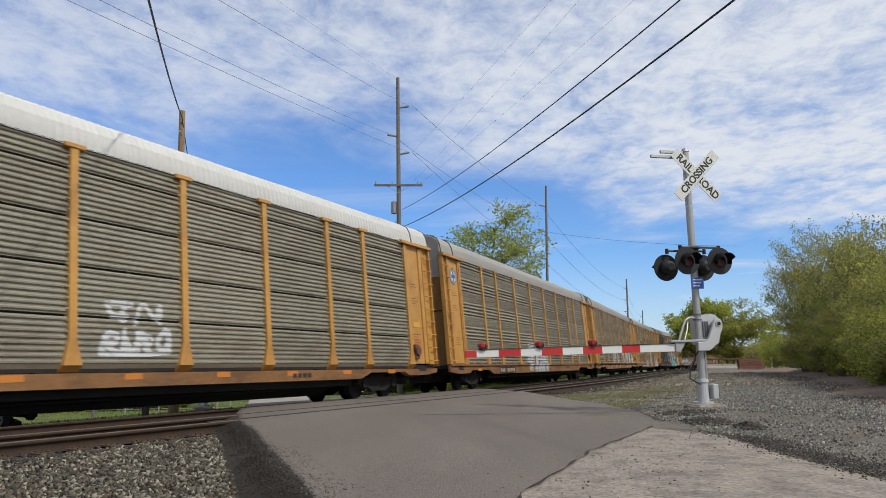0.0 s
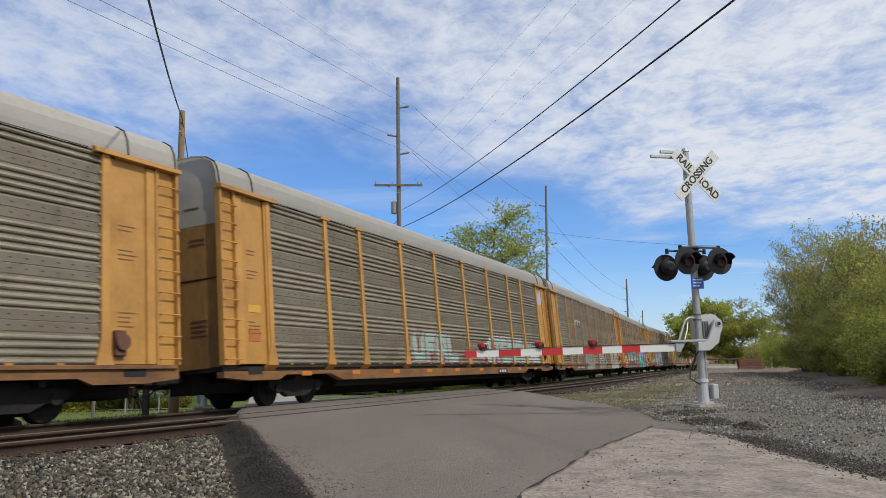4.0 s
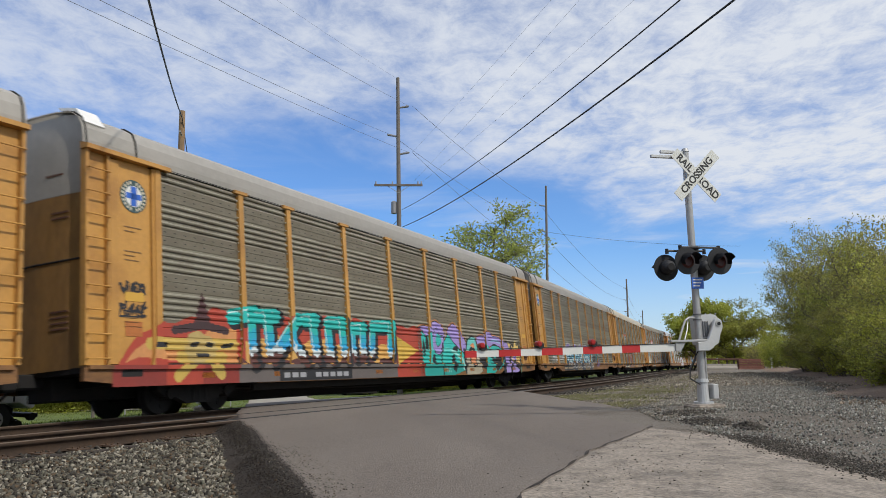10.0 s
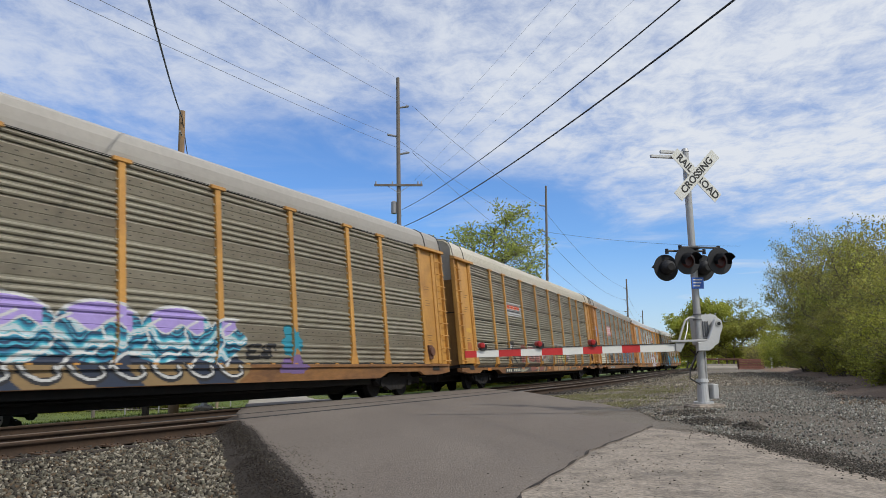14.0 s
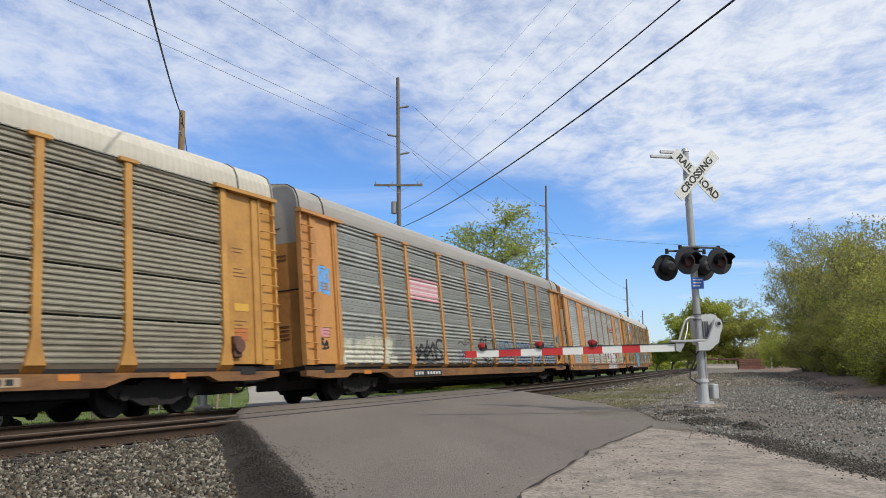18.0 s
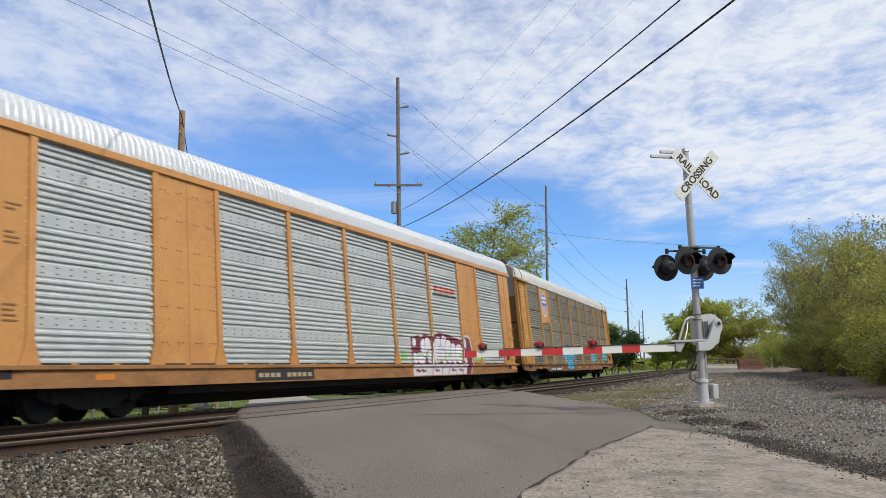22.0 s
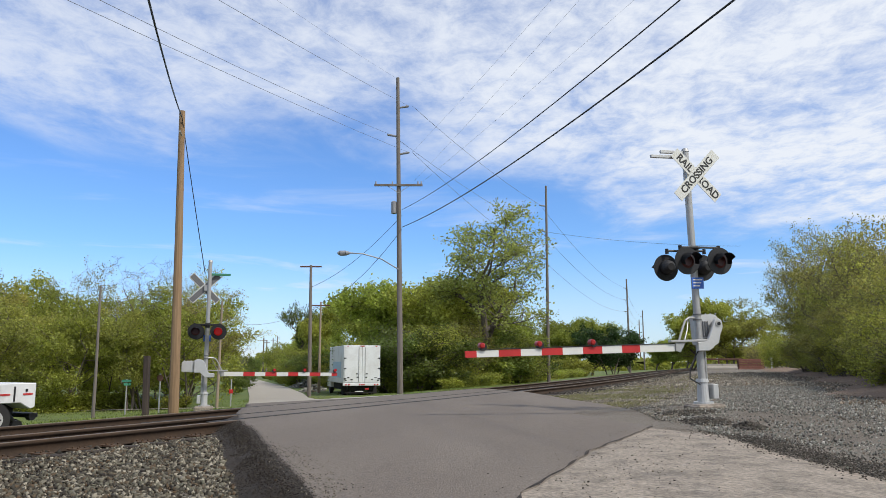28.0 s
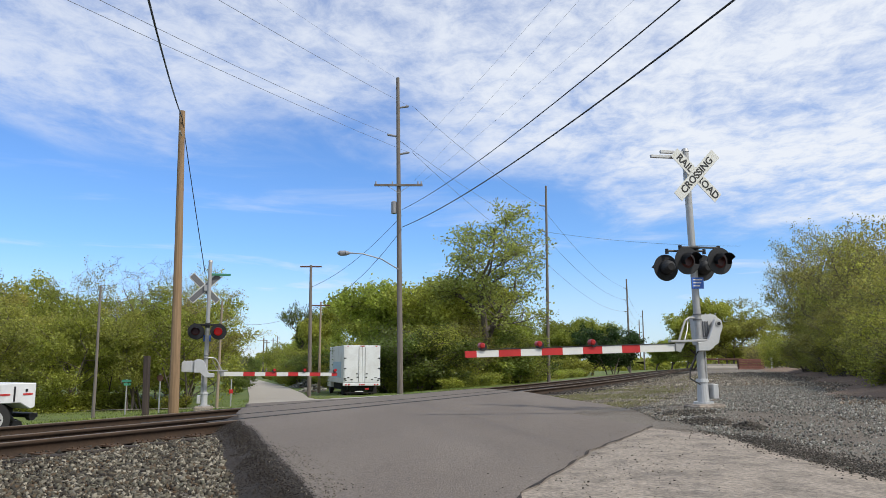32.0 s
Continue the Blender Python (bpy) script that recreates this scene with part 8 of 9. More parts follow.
def paint_bubbles(I):
    """White bubble letters on maroon with a white rim, running down over the sill."""
    cv = Canvas("smooth", 2.3, 8.0, 0.59, 2.3)
    MAROON, PALE = (0.15, 0.025, 0.04), (0.62, 0.62, 0.65)
    rim = [(2.55, 0.60), (2.5, 1.9), (3.1, 2.0), (3.25, 1.9), (3.6, 2.06), (4.2, 1.98), (4.8, 2.16), (5.7, 2.08), (6.75, 1.9), (7.1, 2.06), (7.5, 2.0), (7.65, 1.6), (7.7, 1.2), (7.45, 0.60)]
    cv.poly([(x + (0.07 if x > 5 else -0.07), z + (0.07 if z > 0.9 else 0)) for x, z in rim], WHITE)
    cv.poly(rim, MAROON)
    cv.poly([(2.5, 0.60), (2.5, 0.97), (7.1, 0.97), (7.0, 0.60)], (0.55, 0.54, 0.56))
    for x in (3.9, 4.7, 5.3, 6.0, 6.6):
        cv.stroke([(x, 0.62), (x + 0.22, 0.96)], 0.02, MAROON)
    for x in (2.7, 3.1, 4.2, 5.6, 6.3):
        cv.stroke([(x, 0.76), (x + 0.16, 0.80), (x + 0.12, 0.72), (x + 0.34, 0.76)], 0.03, MAROON)
    for x0, x1, z0, z1 in ((2.62, 2.9, 1.02, 1.35), (2.66, 2.86, 1.62, 1.86), (2.95, 3.5, 1.04, 1.38), (3.28, 3.66, 1.30, 1.84), (3.62, 3.98, 1.40, 1.92), (3.72, 4.16, 1.02, 1.45), (4.14, 4.5, 1.05, 1.82), (4.46, 4.88, 1.10, 1.96), (4.84, 5.3, 1.05, 1.75),
                           (4.95, 5.4, 1.55, 2.02), (5.32, 5.8, 1.06, 1.86), (5.78, 6.2, 1.05, 1.75), (6.18, 6.85, 1.05, 1.72), (6.86, 7.1, 1.06, 1.40), (6.9, 7.14, 1.62, 1.96)):
        w = min(x1 - x0, z1 - z0) / 2
        q = [((x0 + x1) / 2, z0 + w), ((x0 + x1) / 2, z1 - w)] if z1 - z0 > x1 - x0 else [(x0 + w, (z0 + z1) / 2), (x1 - w, (z0 + z1) / 2)]
        cv.stroke(q, w + 0.065, MAROON)
        cv.stroke(q, w + 0.035, PALE)
        cv.stroke([(a, b - 0.3 * w) for a, b in q], w * 0.25, (0.52, 0.53, 0.58))
    for x, z in ((3.1, 1.3), (3.7, 1.28), (4.4, 1.18), (5.2, 1.22), (5.6, 1.3), (6.6, 1.3), (4.5, 1.05)):
        cv.blob(x, z, 0.12, 0.06, (0.26, 0.52, 0.16), x * 5, 0.4)
    cv.lay(I, "graffiti", "white and maroon bubble-letter graffiti across the sill")


def paint_blue(J):
    """A fat bright blue piece with a dark outline and dark inner lines."""
    cv = Canvas("ribs_and_slits", -4.7, -0.9, 0.59, 2.25)
    DEEP, SHADE, LIGHT = (0.02, 0.05, 0.14), (0.03, 0.26, 0.50), (0.22, 0.60, 0.74)
    out = [(-3.75, 1.95), (-3.1, 2.08), (-2.4, 2.02), (-1.5, 2.08), (-1.45, 1.6), (-1.0, 1.45), (-1.2, 1.28), (-1.45, 1.2), (-1.6, 0.8), (-2.2, 0.62), (-3.0, 0.66), (-3.55, 0.72), (-3.7, 1.2), (-4.4, 1.3), (-4.4, 1.5), (-3.8, 1.52)]
    cx, cz = -2.65, 1.35
    cv.poly([(cx + (x - cx) * 1.05, cz + (z - cz) * 1.08) for x, z in out], DEEP, 1)
    m = cv.poly(out, CYAN, 1)
    cv.put(m & (np.sin(5 * cv.x + 4 * cv.z) > 0.86), SHADE)
    cv.put(m & (np.sin(3.3 * cv.x - 7 * cv.z) > 0.93), LIGHT)
    for q in ([(-3.6, 1.7), (-3.2, 1.85), (-3.0, 1.6), (-3.4, 1.4), (-3.0, 1.2), (-3.5, 0.95)], [(-2.8, 0.9), (-2.6, 1.8), (-2.3, 1.7), (-2.2, 0.9)], [(-2.7, 1.3), (-2.3, 1.3)], [(-1.6, 1.8), (-2.05, 1.75), (-2.0, 1.4), (-1.6, 1.3), (-1.75, 0.9), (-2.1, 0.95)], [(-4.2, 1.4), (-3.8, 1.38)], [(-3.0, 1.95), (-2.9, 1.0)]):
        cv.stroke(rounded(q, 2), 0.035, DEEP, m)
    cv.lay(J, "graffiti", "bright blue bubble-letter graffiti across the sill")


def paint_camouflage(G):
    """Brick-red letters and tan letters in dark shade, with camouflage patches running down over the sill."""
    cv = Canvas("ribs_and_slits", -8.0, 5.6, 0.60, 2.2)
    DARK, BRICK, PALEG, SAND, OCHRE = (0.055, 0.045, 0.04), (0.24, 0.085, 0.065), (0.33, 0.33, 0.24), (0.36, 0.25, 0.14), (0.38, 0.20, 0.075)
    # dark shade under everything
    cv.poly([(-5.3, 1.1), (-5.2, 1.75), (-3.9, 2.0), (-1.6, 2.05), (-0.35, 1.85), (-0.3, 1.1)], DARK, 1)
    cv.wear(0.42, 12)
    cv.poly([(-6.4, 0.60), (-5.6, 0.96), (-0.4, 0.96), (-0.6, 0.60)], DARK)
    # open outline letter
    for q in ([(-7.2, 1.2), (-6.95, 1.95), (-6.1, 2.0), (-6.45, 1.5), (-7.1, 1.42)], [(-6.45, 1.5), (-5.8, 1.05)], [(-7.1, 1.42), (-6.75, 1.04)]):
        cv.stroke(q, 0.07, DARK)
    cv.poly([(-6.85, 1.88), (-6.3, 1.9), (-6.5, 1.55), (-7.0, 1.5)], (0.36, 0.36, 0.34))
    # brick-red letters with pale edges
    for q in ([(-4.95, 1.05), (-5.05, 1.9), (-4.15, 1.98), (-4.1, 1.06)], [(-3.7, 1.85), (-2.6, 1.85), (-2.55, 1.05), (-4.0, 1.15)], [(-2.45, 1.8), (-1.5, 1.92), (-1.42, 1.05), (-2.5, 1.05)]):
        cv.poly([(x + 0.05, z + 0.05) for x, z in q], PALEG, 1)
        cv.poly(q, BRICK, 1)
    cv.poly([(-4.15, 1.95), (-3.7, 1.9), (-3.55, 1.5), (-3.9, 1.35), (-4.1, 1.6)], PALEG, 1)
    cv.poly([(-4.25, 1.05), (-4.3, 1.3), (-3.8, 1.25), (-3.9, 1.02)], PALEG, 1)
    for x, z, w in ((-3.4, 1.72, 0.22), (-2.85, 1.70, 0.22), (-3.4, 1.45, 0.18), (-2.75, 1.35, 0.24), (-1.9, 1.62, 0.2), (-1.75, 1.28, 0.2)):
        cv.blob(x, z, w, 0.13, (0.37, 0.18, 0.165), x * 3, 0.25)
    for q in ([(-3.6, 1.55), (-3.2, 1.32), (-2.9, 1.3)], [(-2.5, 1.9), (-2.45, 1.1)], [(-2.0, 1.45), (-1.95, 1.08)], [(-4.6, 1.7), (-4.65, 1.25)]):
        cv.stroke(rounded(q, 1), 0.045, DARK)
    cv.rect(-1.43, -1.16, 1.22, 1.90, (0.50, 0.50, 0.48))
    cv.rect(-0.92, -0.48, 1.12, 1.64, (0.40, 0.37, 0.34))
    cv.stroke([(-0.85, 1.3), (-0.5, 1.34)], 0.06, BRICK)
    # sill patches
    for q, c in (([(-5.9, 0.60), (-5.2, 0.78), (-4.3, 0.74), (-3.9, 0.82), (-4.4, 0.66), (-5.0, 0.60)], PALEG), ([(-3.8, 0.76), (-3.3, 0.93), (-2.3, 0.93), (-2.6, 0.70), (-3.4, 0.60)], BRICK), ([(-2.5, 0.60), (-2.2, 0.93), (-1.95, 0.93), (-2.2, 0.60)], PALEG),
                 ([(-2.1, 0.62), (-1.7, 0.95), (-0.95, 0.95), (-1.4, 0.62)], BRICK), ([(-1.35, 0.60), (-0.9, 0.94), (-0.55, 0.94), (-1.0, 0.60)], SAND)):
        cv.poly(q, c, 1)
    # sand and ochre letters
    cv.poly([(0.0, 1.12), (0.4, 1.7), (0.8, 1.5), (1.25, 2.08), (4.6, 1.98), (5.3, 1.5), (4.6, 1.04), (0.9, 1.03)], (0.10, 0.095, 0.09), 1)
    cv.wear(0.12, 14)
    GOLD, LIME = (0.37, 0.255, 0.10), (0.30, 0.28, 0.11)
    cv.stroke(rounded([(2.0, 1.78), (1.7, 1.98), (1.35, 1.9), (1.3, 1.55), (1.75, 1.38), (1.85, 1.15), (1.3, 1.06)], 2), 0.17, GOLD)
    cv.stroke(rounded([(2.35, 1.08), (2.45, 1.9), (2.85, 1.92), (2.95, 1.08)], 1), 0.16, SAND)
    cv.stroke([(2.4, 1.38), (2.9, 1.38)], 0.12, LIME)
    cv.stroke(rounded([(3.4, 1.85), (3.45, 1.2), (3.85, 1.15), (4.05, 1.85)], 2), 0.15, LIME)
    cv.stroke([(4.45, 1.85), (4.5, 1.15)], 0.14, GOLD)
    cv.blob(4.9, 1.5, 0.28, 0.26, (0.36, 0.29, 0.33), 4, 0.3)
    cv.blob(0.5, 1.4, 0.26, 0.2, (0.28, 0.24, 0.13), 2, 0.4)
    for q in ([(0.0, 1.15), (0.5, 1.68), (1.0, 1.45), (1.15, 2.0), (1.9, 2.12), (4.3, 2.02), (4.75, 1.85)], [(1.15, 1.95), (1.05, 1.5), (1.7, 1.2)]):
        cv.stroke(rounded(q, 2), 0.030, (0.46, 0.47, 0.46))
    for x0, x1, c in ((1.0, 2.0, OCHRE), (2.05, 2.55, SAND), (2.6, 3.4, SAND), (3.5, 4.5, (0.30, 0.19, 0.10))):
        cv.poly([(x0, 0.60), (x0 - 0.05, 0.93), (x1, 0.93), (x1 - 0.12, 0.60)], c, 1)
        cv.stroke([(x1 - 0.12, 0.60), (x1, 0.95)], 0.035, (0.12, 0.12, 0.11))
    cv.poly([(3.9, 0.60), (4.6, 0.80), (4.7, 0.95), (5.0, 0.95), (4.9, 0.70), (4.5, 0.60)], (0.09, 0.09, 0.09), 1)
    cv.wear(0.10, 16)
    cv.lay(G, "graffiti", "brick-red and sand graffiti letters with camouflage patches across the sill")


def paint_scribbles(H):
    """Loose black loops and outlined blue letters low on the side, green squiggles on the sill."""
    cv = Canvas("flat_and_ribs", -2.8, 2.2, 1.02, 2.3)
    INKED, LILAC = (0.035, 0.033, 0.032), (0.30, 0.28, 0.34)
    cv.poly([(-2.75, 1.46), (-1.6, 1.46), (-1.42, 1.05), (-2.75, 1.05)], LILAC, 1)
    cv.wear(0.55, 3)
    for w, q in ((0.022, [(-2.72, 1.5), (-2.56, 1.07), (-2.4, 1.05), (-2.33, 1.47), (-2.24, 1.07), (-2.1, 1.05), (-2.12, 1.44)]), (0.022, [(-1.96, 1.51), (-1.86, 1.06), (-1.64, 1.09), (-1.69, 1.45)]),
                 (0.028, [(-2.7, 1.78), (-2.56, 1.84), (-2.42, 1.88), (-2.22, 1.79), (-2.05, 1.74), (-1.7, 1.88), (-1.24, 1.76)]),
                 (0.026, [(-2.41, 1.49), (-2.08, 1.5), (-1.91, 1.49), (-1.56, 1.48), (-1.37, 1.3), (-1.6, 1.06), (-1.46, 1.15), (-1.19, 1.05), (-0.85, 1.05), (-0.97, 1.39), (-1.24, 1.55)]),
                 (0.06, [(-0.39, 1.67), (-0.07, 1.7), (0.1, 1.62), (-0.23, 1.56), (0.21, 1.55), (0.41, 1.61)]), (0.035, [(0.39, 1.98), (0.22, 2.06), (0.3, 2.19), (0.45, 2.1), (0.36, 1.84)]),
                 (0.055, [(0.40, 1.84), (0.47, 1.61), (0.49, 1.24)]), (0.045, [(-0.01, 2.03), (-0.39, 2.03), (-0.07, 1.95), (-0.44, 1.82), (-0.12, 1.77), (0.15, 1.95)]),
                 (0.075, [(-0.18, 1.56), (-0.23, 1.36), (0.04, 1.23), (0.32, 1.09)]), (0.040, [(0.32, 1.09), (0.61, 1.08), (0.73, 1.17), (0.91, 1.06), (1.15, 1.05)]),
                 (0.06, [(1.24, 1.90), (1.22, 1.08)]), (0.034, [(1.22, 1.08), (1.54, 1.1), (1.75, 1.3), (1.82, 1.61), (1.49, 1.55), (2.0, 1.64), (1.36, 1.5)]), (0.028, [(0.99, 1.97), (1.24, 2.08), (1.57, 2.05), (1.7, 1.88), (1.66, 1.65)])):
        cv.stroke(rounded(q, 2), w, INKED)
    cv.blob(-1.92, 1.83, 0.16, 0.14, (0.16, 0.16, 0.16), 2, 0.3)
    cv.wear(0.08, 5)
    cv.lay(H, "graffiti", "loose black sprayed loops and scribbles")
    cv = Canvas("flat_and_ribs", 1.9, 11.45, 0.60, 2.3)
    BLUE, PALE = (0.055, 0.13, 0.26), (0.16, 0.27, 0.38)
    for x0, x1, top, col in ((2.04, 2.75, 1.95, PALE), (2.78, 3.5, 1.97, BLUE), (3.55, 4.35, 1.93, PALE), (4.52, 5.15, 1.95, BLUE), (5.2, 5.8, 1.97, BLUE), (5.85, 6.35, 1.95, BLUE), (6.4, 7.0, 1.95, BLUE), (7.3, 8.0, 1.93, BLUE), (8.05, 8.7, 1.92, PALE), (8.85, 9.4, 1.93, BLUE), (9.45, 9.95, 1.9, BLUE)):
        w, k = x1 - x0, math.sin(x0 * 7)
        cv.stroke(rounded([(x0, 1.45 + 0.1 * k), (x0 + 0.08 * w, top), (x0 + 0.6 * w, top + 0.04), (x1, top - 0.12), (x1 - 0.2 * w, 1.62)], 2), 0.038, col)
        cv.stroke(rounded([(x0 - 0.05, 1.30), (x0 + 0.3 * w, 1.46 + 0.06 * k), (x1, 1.38), (x0 + 0.5 * w, 1.18)], 2), 0.040, BLUE)
        cv.stroke(rounded([(x0 + 0.1 * w, 1.30), (x0 + 0.05 * w, 1.08), (x0 + 0.6 * w, 1.06 + 0.1 * abs(k)), (x1 - 0.1 * w, 1.05)], 2), 0.034, PALE if k > 0 else BLUE)
        if k > 0.2:
            cv.stroke([(x0 + 0.2 * w, 1.72), (x0 + 0.6 * w, 1.60)], 0.05, BLUE)
    cv.stroke(rounded([(10.5, 1.9), (10.55, 2.05), (10.75, 1.98), (10.85, 2.2), (11.0, 2.0), (11.15, 2.0), (11.1, 1.78), (10.7, 1.72), (10.6, 1.85)], 2), 0.035, BLUE)
    for q in ([(10.2, 1.55), (10.5, 1.3), (10.8, 1.1)], [(10.7, 1.5), (11.1, 1.55), (11.1, 1.3), (10.75, 1.34)], [(9.6, 1.1), (9.9, 1.3), (10.15, 1.06)], [(10.9, 1.1), (11.3, 1.05)]):
        cv.stroke(rounded(q, 2), 0.035, BLUE)
    OLIVE = (0.10, 0.085, 0.035)
    for k in range(15):
        x = 2.0 + 0.45 * k
        s = 0.06 * math.sin(k * 2.3)
        cv.stroke(rounded([(x, 0.78), (x + 0.08, 0.64), (x + 0.24 + s, 0.66), (x + 0.32, 0.80), (x + 0.40, 0.64)], 2), 0.028, OLIVE)
    cv.stroke([(4.68, 0.76), (5.3, 0.75), (5.05, 0.68)], 0.035, REDP)
    cv.rect(6.15, 6.6, 0.64, 0.82, (0.05, 0.055, 0.06))
    cv.wear(0.16, 8)
    cv.lay(H, "graffiti", "outlined blue graffiti letters over olive squiggles on the sill")


def decorate(cars):
    A, B, C, D, E, F, G, H, I, J = [cars[k] for k in range(-5, 5)]
    R, SL, SM = "flat_and_ribs", "ribs_and_slits", "smooth"
    for c, kd, seal, sd in ((A, SL, None, 1), (B, R, True, 2), (C, R, None, 3), (D, R, None, 4), (E, R, True, 5), (F, R, True, 6), (G, SL, None, 7), (H, R, None, 8), (I, SM, None, 9), (J, SL, None, 10)):
        side_bits(c, kd, seal, sd, sd in (1, 3, 5, 7, 10))
    for c in (A, C, G, H):
        undercut(c)
    # car A
    tag(A, SL, -0.75, 0.95, 1.15, 1.75, (0.50, 0.50, 0.49), 11, 0.055, 8, "faded white graffiti lettering")
    tag(A, SL, -0.6, 0.7, 1.75, 2.35, (0.50, 0.50, 0.49), 12, 0.06, 5, "faded white graffiti lettering")
    bars_plate(A, SL, 4.9, 5.9, 0.62, 0.78, None, BLACKP, 4)
    # car B
    piece(B, R, -2.8, 0.85, 0.6, 1.95, 4, [(0.40, 0.40, 0.41), (0.46, 0.46, 0.47)], BLACKP, WHITE, 21, 0.2, wild=1, label="silver and black graffiti with white outline across the sill")
    bars_plate(B, R, -7.5, -5.1, 0.58, 0.84, BLACKP, TAN_, 9)
    bars_plate(B, R, 4.8, 6.0, 0.68, 0.84, None, BLACKP, 4)
    # car C
    cvc = Canvas(R, -4.0, 8.9, 1.02, 2.35)
    block_word(cvc, "UFAL", ((-3.6, -2.65), (-2.6, -1.75), (-1.7, -0.7), (-0.65, 0.3)), 1.05, 2.1, 0.15, MINT, DKRED, (0.40, 0.36, 0.33), DKRED)
    for k in range(5):
        cvc.blob(0.9 + 0.45 * k, 1.35 + 0.12 * (k % 3), 0.34, 0.16, (0.26, 0.145, 0.12), k * 1.7, 0.35)
    cvc.wear(0.45, 9)
    cvc.rect(3.3, 8.4, 1.03, 1.95, DKRED)
    cvc.poly([(2.88, 1.85), (3.6, 1.9), (3.85, 2.15), (4.25, 2.12), (4.3, 1.5), (4.15, 1.05), (3.6, 1.05), (3.3, 1.25), (2.95, 1.1)], WHITE)
    cvc.poly([(2.95, 1.80), (3.62, 1.84), (3.9, 2.09), (4.18, 2.06), (4.22, 1.5), (4.1, 1.1), (3.68, 1.1), (3.5, 1.3), (3.0, 1.3)], MINT)
    cvc.poly([(3.0, 1.30), (3.55, 1.34), (3.4, 1.12), (3.1, 1.05)], DKRED)
    cvc.stroke([(3.2, 1.62), (3.62, 1.60), (3.62, 1.78)], 0.06, DKRED)
    cvc.poly([(4.05, 2.1), (4.35, 1.95), (4.2, 1.7), (4.4, 1.5), (4.15, 1.3), (4.0, 1.7)], REDP)
    block_word(cvc, "TERO", ((4.35, 5.25), (5.28, 6.15), (6.18, 7.05), (7.08, 7.95)), 1.04, 2.14, 0.165, MINT, DKRED, (0.50, 0.46, 0.44))
    block_word(cvc, "K", ((7.98, 8.62),), 1.04, 1.95, 0.12, MINT, DKRED, WHITE)
    cvc.stroke([(7.9, 2.0), (8.05, 2.22), (8.2, 2.02)], 0.05, WHITE)
    cvc.wear(0.10, 4)
    cvc.lay(C, "graffiti", "mint green block-letter graffiti with dark red shading")
    piece(C, R, 9.0, 11.0, 1.03, 2.02, 4, [GREYP, WHITE], BLACKP, WHITE, 33, 0.15, wild=2, label="white and grey outlined graffiti")
    bars_plate(C, R, 4.5, 5.7, 0.57, 0.78, BLACKP, WHITE, 3, 0.5)
    tag(C, R, 11.72, 12.35, 4.15, 4.95, (0.42, 0.42, 0.62), 35, 0.06, 5, "pale lilac sprayed tag on the yellow end panel")
    # car D
    cvb = Canvas(R, -6.6, -4.2, 3.35, 3.95, 0.02)
    cvb.poly([(-6.30, 3.42), (-6.12, 3.90), (-4.30, 3.90), (-4.36, 3.42)], (0.05, 0.045, 0.035))
    for k in range(3):
        x = -6.25 + 0.62 * k
        for dx, dz, col in ((0.06, -0.05, BLACKP), (0.0, 0.0, CREAMP)):
            cvb.poly([(x + dx, 3.72 + dz), (x + 0.08 + dx, 3.84 + dz), (x + 0.60 + dx, 3.84 + dz), (x + 0.56 + dx, 3.72 + dz)], col)
            cvb.poly([(x + 0.16 + dx, 3.50 + dz), (x + 0.24 + dx, 3.84 + dz), (x + 0.42 + dx, 3.84 + dz), (x + 0.34 + dx, 3.50 + dz)], col)
    cvb.lay(D, "owner_mark", "cream slanted owner mark shapes with black shadow")
    tag(D, R, -4.2, -1.5, 1.02, 2.05, (0.38, 0.39, 0.36), 41, 0.035, 8, "faded white graffiti lines")
    tag(D, R, -1.3, 0.2, 1.02, 1.45, (0.42, 0.42, 0.38), 44, 0.028, 8, "faded white graffiti lines")
    cvd = Canvas(R, -4.3, 4.7, 0.57, 2.3)
    cvd.poly([(-3.75, 0.6), (-3.7, 1.0), (-3.5, 1.55), (-2.9, 1.5), (-2.95, 0.6)], (0.33, 0.32, 0.27), 1)
    cvd.poly([(-2.9, 0.6), (-2.85, 1.5), (-1.5, 1.58), (-1.45, 1.0), (-0.9, 0.98), (-0.95, 0.6)], (0.25, 0.29, 0.28), 1)
    cvd.blob(-3.3, 0.82, 0.2, 0.12, (0.10, 0.18, 0.30), 2, 0.15)
    cvd.stroke(rounded([(-2.7, 0.95), (-2.3, 0.72), (-2.0, 0.88), (-2.25, 0.92)], 2), 0.05, WHITE)
    cvd.stroke(rounded([(-2.8, 1.1), (-2.4, 1.3), (-2.0, 1.1), (-1.6, 1.3)], 2), 0.035, WHITE)
    for cx, cz, rx, rz in ((2.0, 2.0, 0.42, 0.22), (2.8, 2.02, 0.42, 0.24), (3.6, 2.04, 0.42, 0.24), (1.85, 1.55, 0.4, 0.4), (3.8, 1.55, 0.4, 0.4)):
        cvd.blob(cx, cz, rx + 0.06, rz + 0.06, (0.46, 0.46, 0.43), cx, 0.08)
    cvd.poly([(1.3, 0.62), (1.5, 1.3), (1.7, 2.1), (3.9, 2.15), (4.05, 1.3), (4.35, 0.66)], (0.27, 0.265, 0.22), 1)
